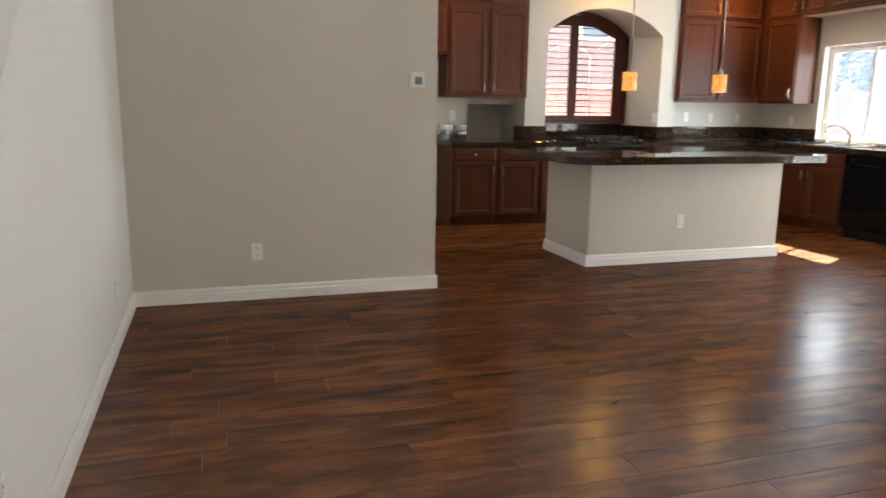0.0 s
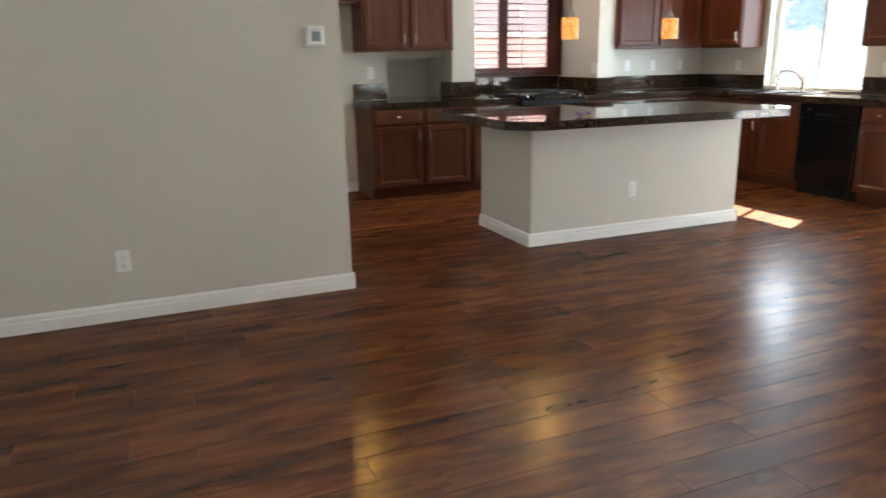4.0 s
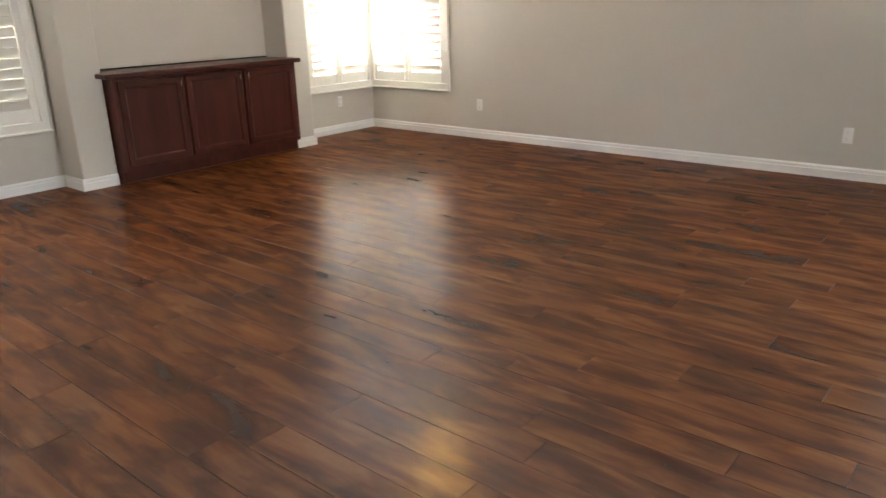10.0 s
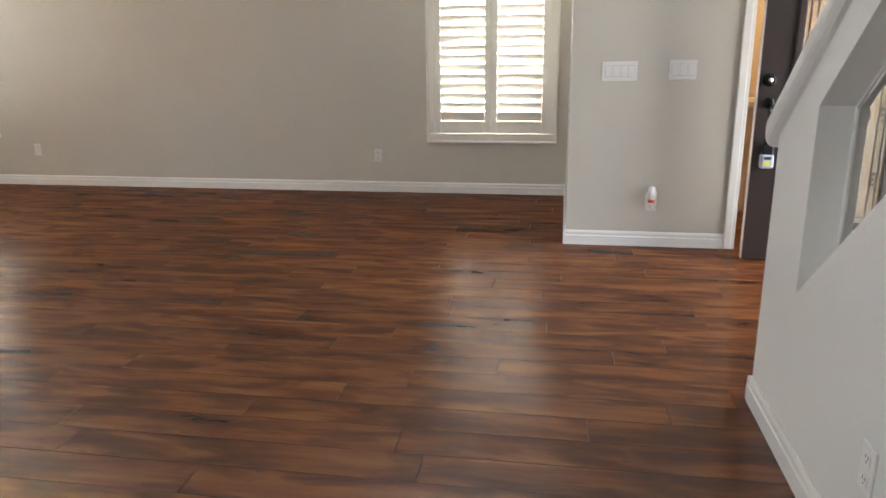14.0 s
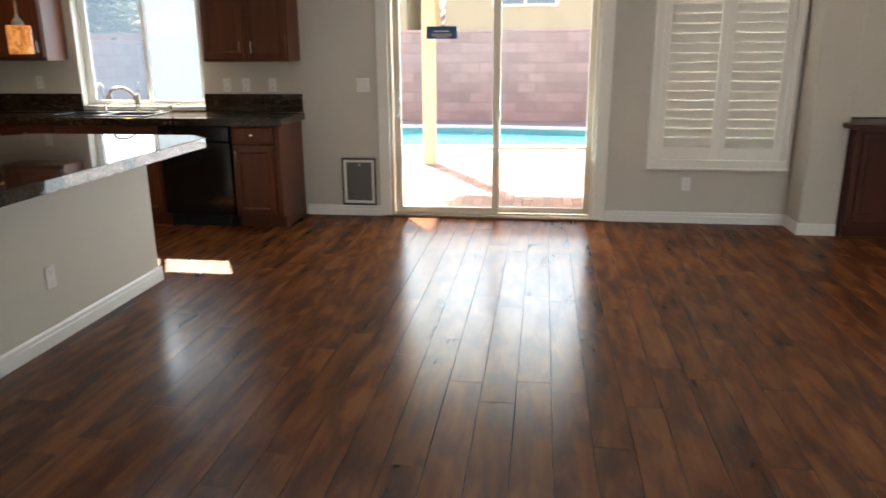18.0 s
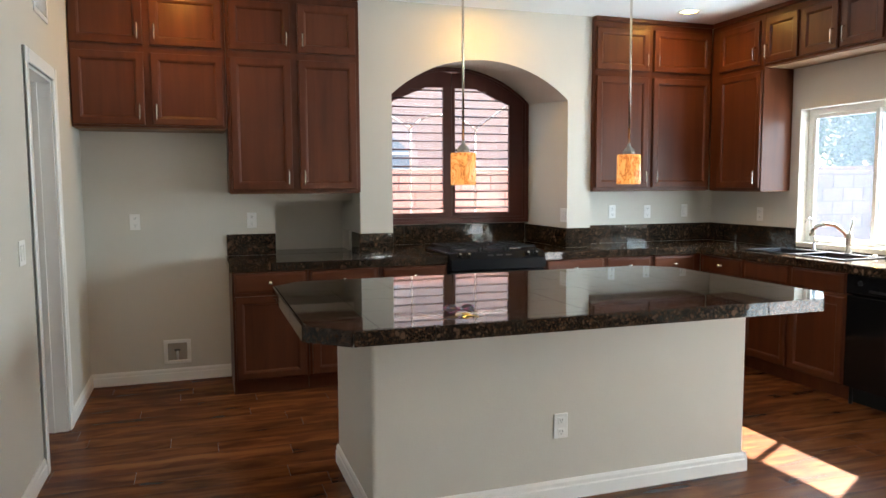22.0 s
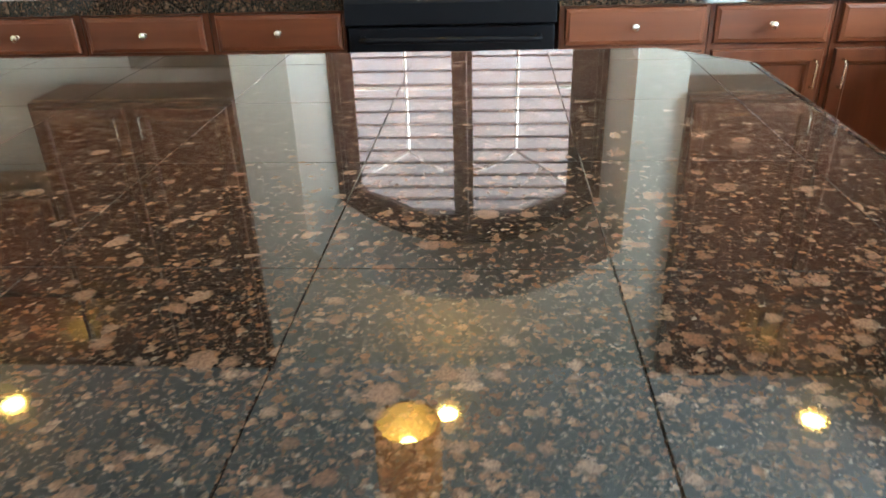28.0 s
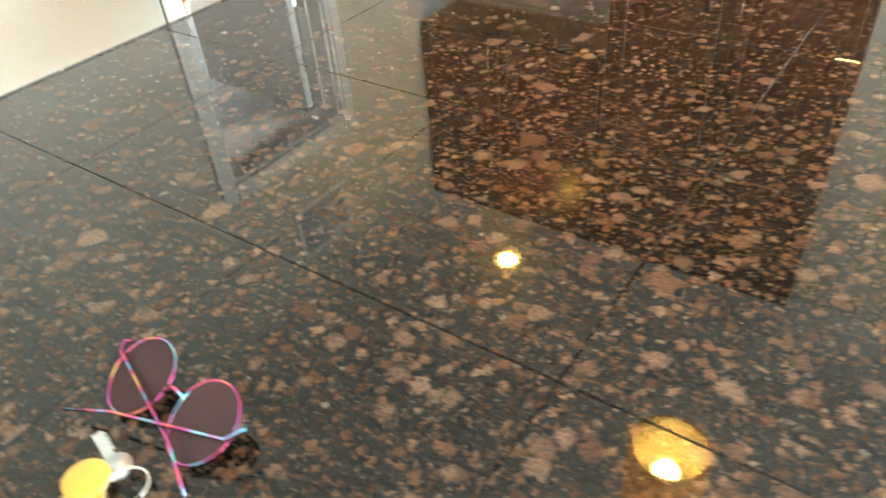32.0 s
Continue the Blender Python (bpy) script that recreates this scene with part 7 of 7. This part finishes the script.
# ---- floor boards, last ----
PW, PL = 0.1525, 1.183
rng = random.Random(7)
boards = bmesh.new()
cache = {}
near = []
rows = int((YN - (YS - 0.01)) / PW) + 2
def put_board(x0, x1, y0, y1):
    key = (round(x1 - x0, 3), round(y1 - y0, 3))
    cx, cy = (x0 + x1) / 2, (y0 + y1) / 2
    if 0.6 < cy < 6.0 and 0.9 < cx < 6.6 and len(near) < 300:
        if key not in cache:
            b = bmesh.new()
            w, d = key[0] / 2 - 0.0004, key[1] / 2 - 0.0004
            ch = 0.0005
            top = [b.verts.new((sx * (w - ch), sy * (d - ch), 0.0)) for sx, sy in ((-1, -1), (1, -1), (1, 1), (-1, 1))]
            rim = [b.verts.new((sx * w, sy * d, -0.0014)) for sx, sy in ((-1, -1), (1, -1), (1, 1), (-1, 1))]
            low = [b.verts.new((sx * w, sy * d, -0.0055)) for sx, sy in ((-1, -1), (1, -1), (1, 1), (-1, 1))]
            b.faces.new(top)
            for k in range(4):
                b.faces.new((rim[k], rim[(k + 1) % 4], top[(k + 1) % 4], top[k]))
                b.faces.new((low[k], low[(k + 1) % 4], rim[(k + 1) % 4], rim[k]))
            me = bpy.data.meshes.new("board")
            b.to_mesh(me)
            b.free()
            me.materials.append(M_FLOOR)
            me.materials.append(M_BEVEL)
            for q in me.polygons:
                q.material_index = 0 if q.index == 0 else 1
            cache[key] = me
        o = new("board", cache[key])
        o.parent = floor
        o.location = (cx, cy, rng.uniform(-0.0004, 0.0))
        near.append(o)
        return
    g, ch = 0.0004, 0.0006
    z = rng.uniform(-0.0004, 0.0)
    def ring(i, zz):
        return [boards.verts.new(p) for p in ((x0 + i, y0 + i, zz), (x1 - i, y0 + i, zz), (x1 - i, y1 - i, zz), (x0 + i, y1 - i, zz))]
    top, rim, low = ring(g + ch, z), ring(g, z - 0.0012), ring(g, -0.0055)
    boards.faces.new(top)
    for k in range(4):
        boards.faces.new((rim[k], rim[(k + 1) % 4], top[(k + 1) % 4], top[k])).material_index = 1
        boards.faces.new((low[k], low[(k + 1) % 4], rim[(k + 1) % 4], rim[k])).material_index = 1


Y0 = 3.09 - 34 * PW              # a joint line that the rows keep to
ENDS = {-4: 3.006, -1: 3.177, 0: 3.960, 1: 3.620, 3: 4.140}
order = sorted(range(rows), key=lambda r: abs(Y0 + r * PW - 3.2))
for r in order:
    y0 = max(Y0 + r * PW, YS)
    y1 = min(Y0 + (r + 1) * PW, YN)
    if y1 - y0 < 0.02:
        continue
    xs, xe = (-1.60 if y0 < 2.2 else XW), XE
    x = xs - rng.uniform(0, PL)
    if r - 34 in ENDS:
        x = ENDS[r - 34] - math.ceil((ENDS[r - 34] - xs) / PL) * PL
    while x < xe:
        a, b_ = max(x, xs), min(x + PL, xe)
        if b_ - a > 0.03:
            put_board(round(a, 2), round(b_, 2), y0, y1)
        x += PL
rest = part("boards", boards, M_FLOOR, floor, "walnut laminate boards")
rest.data.materials.append(M_BEVEL)
tagged(rest, kind="stuff")
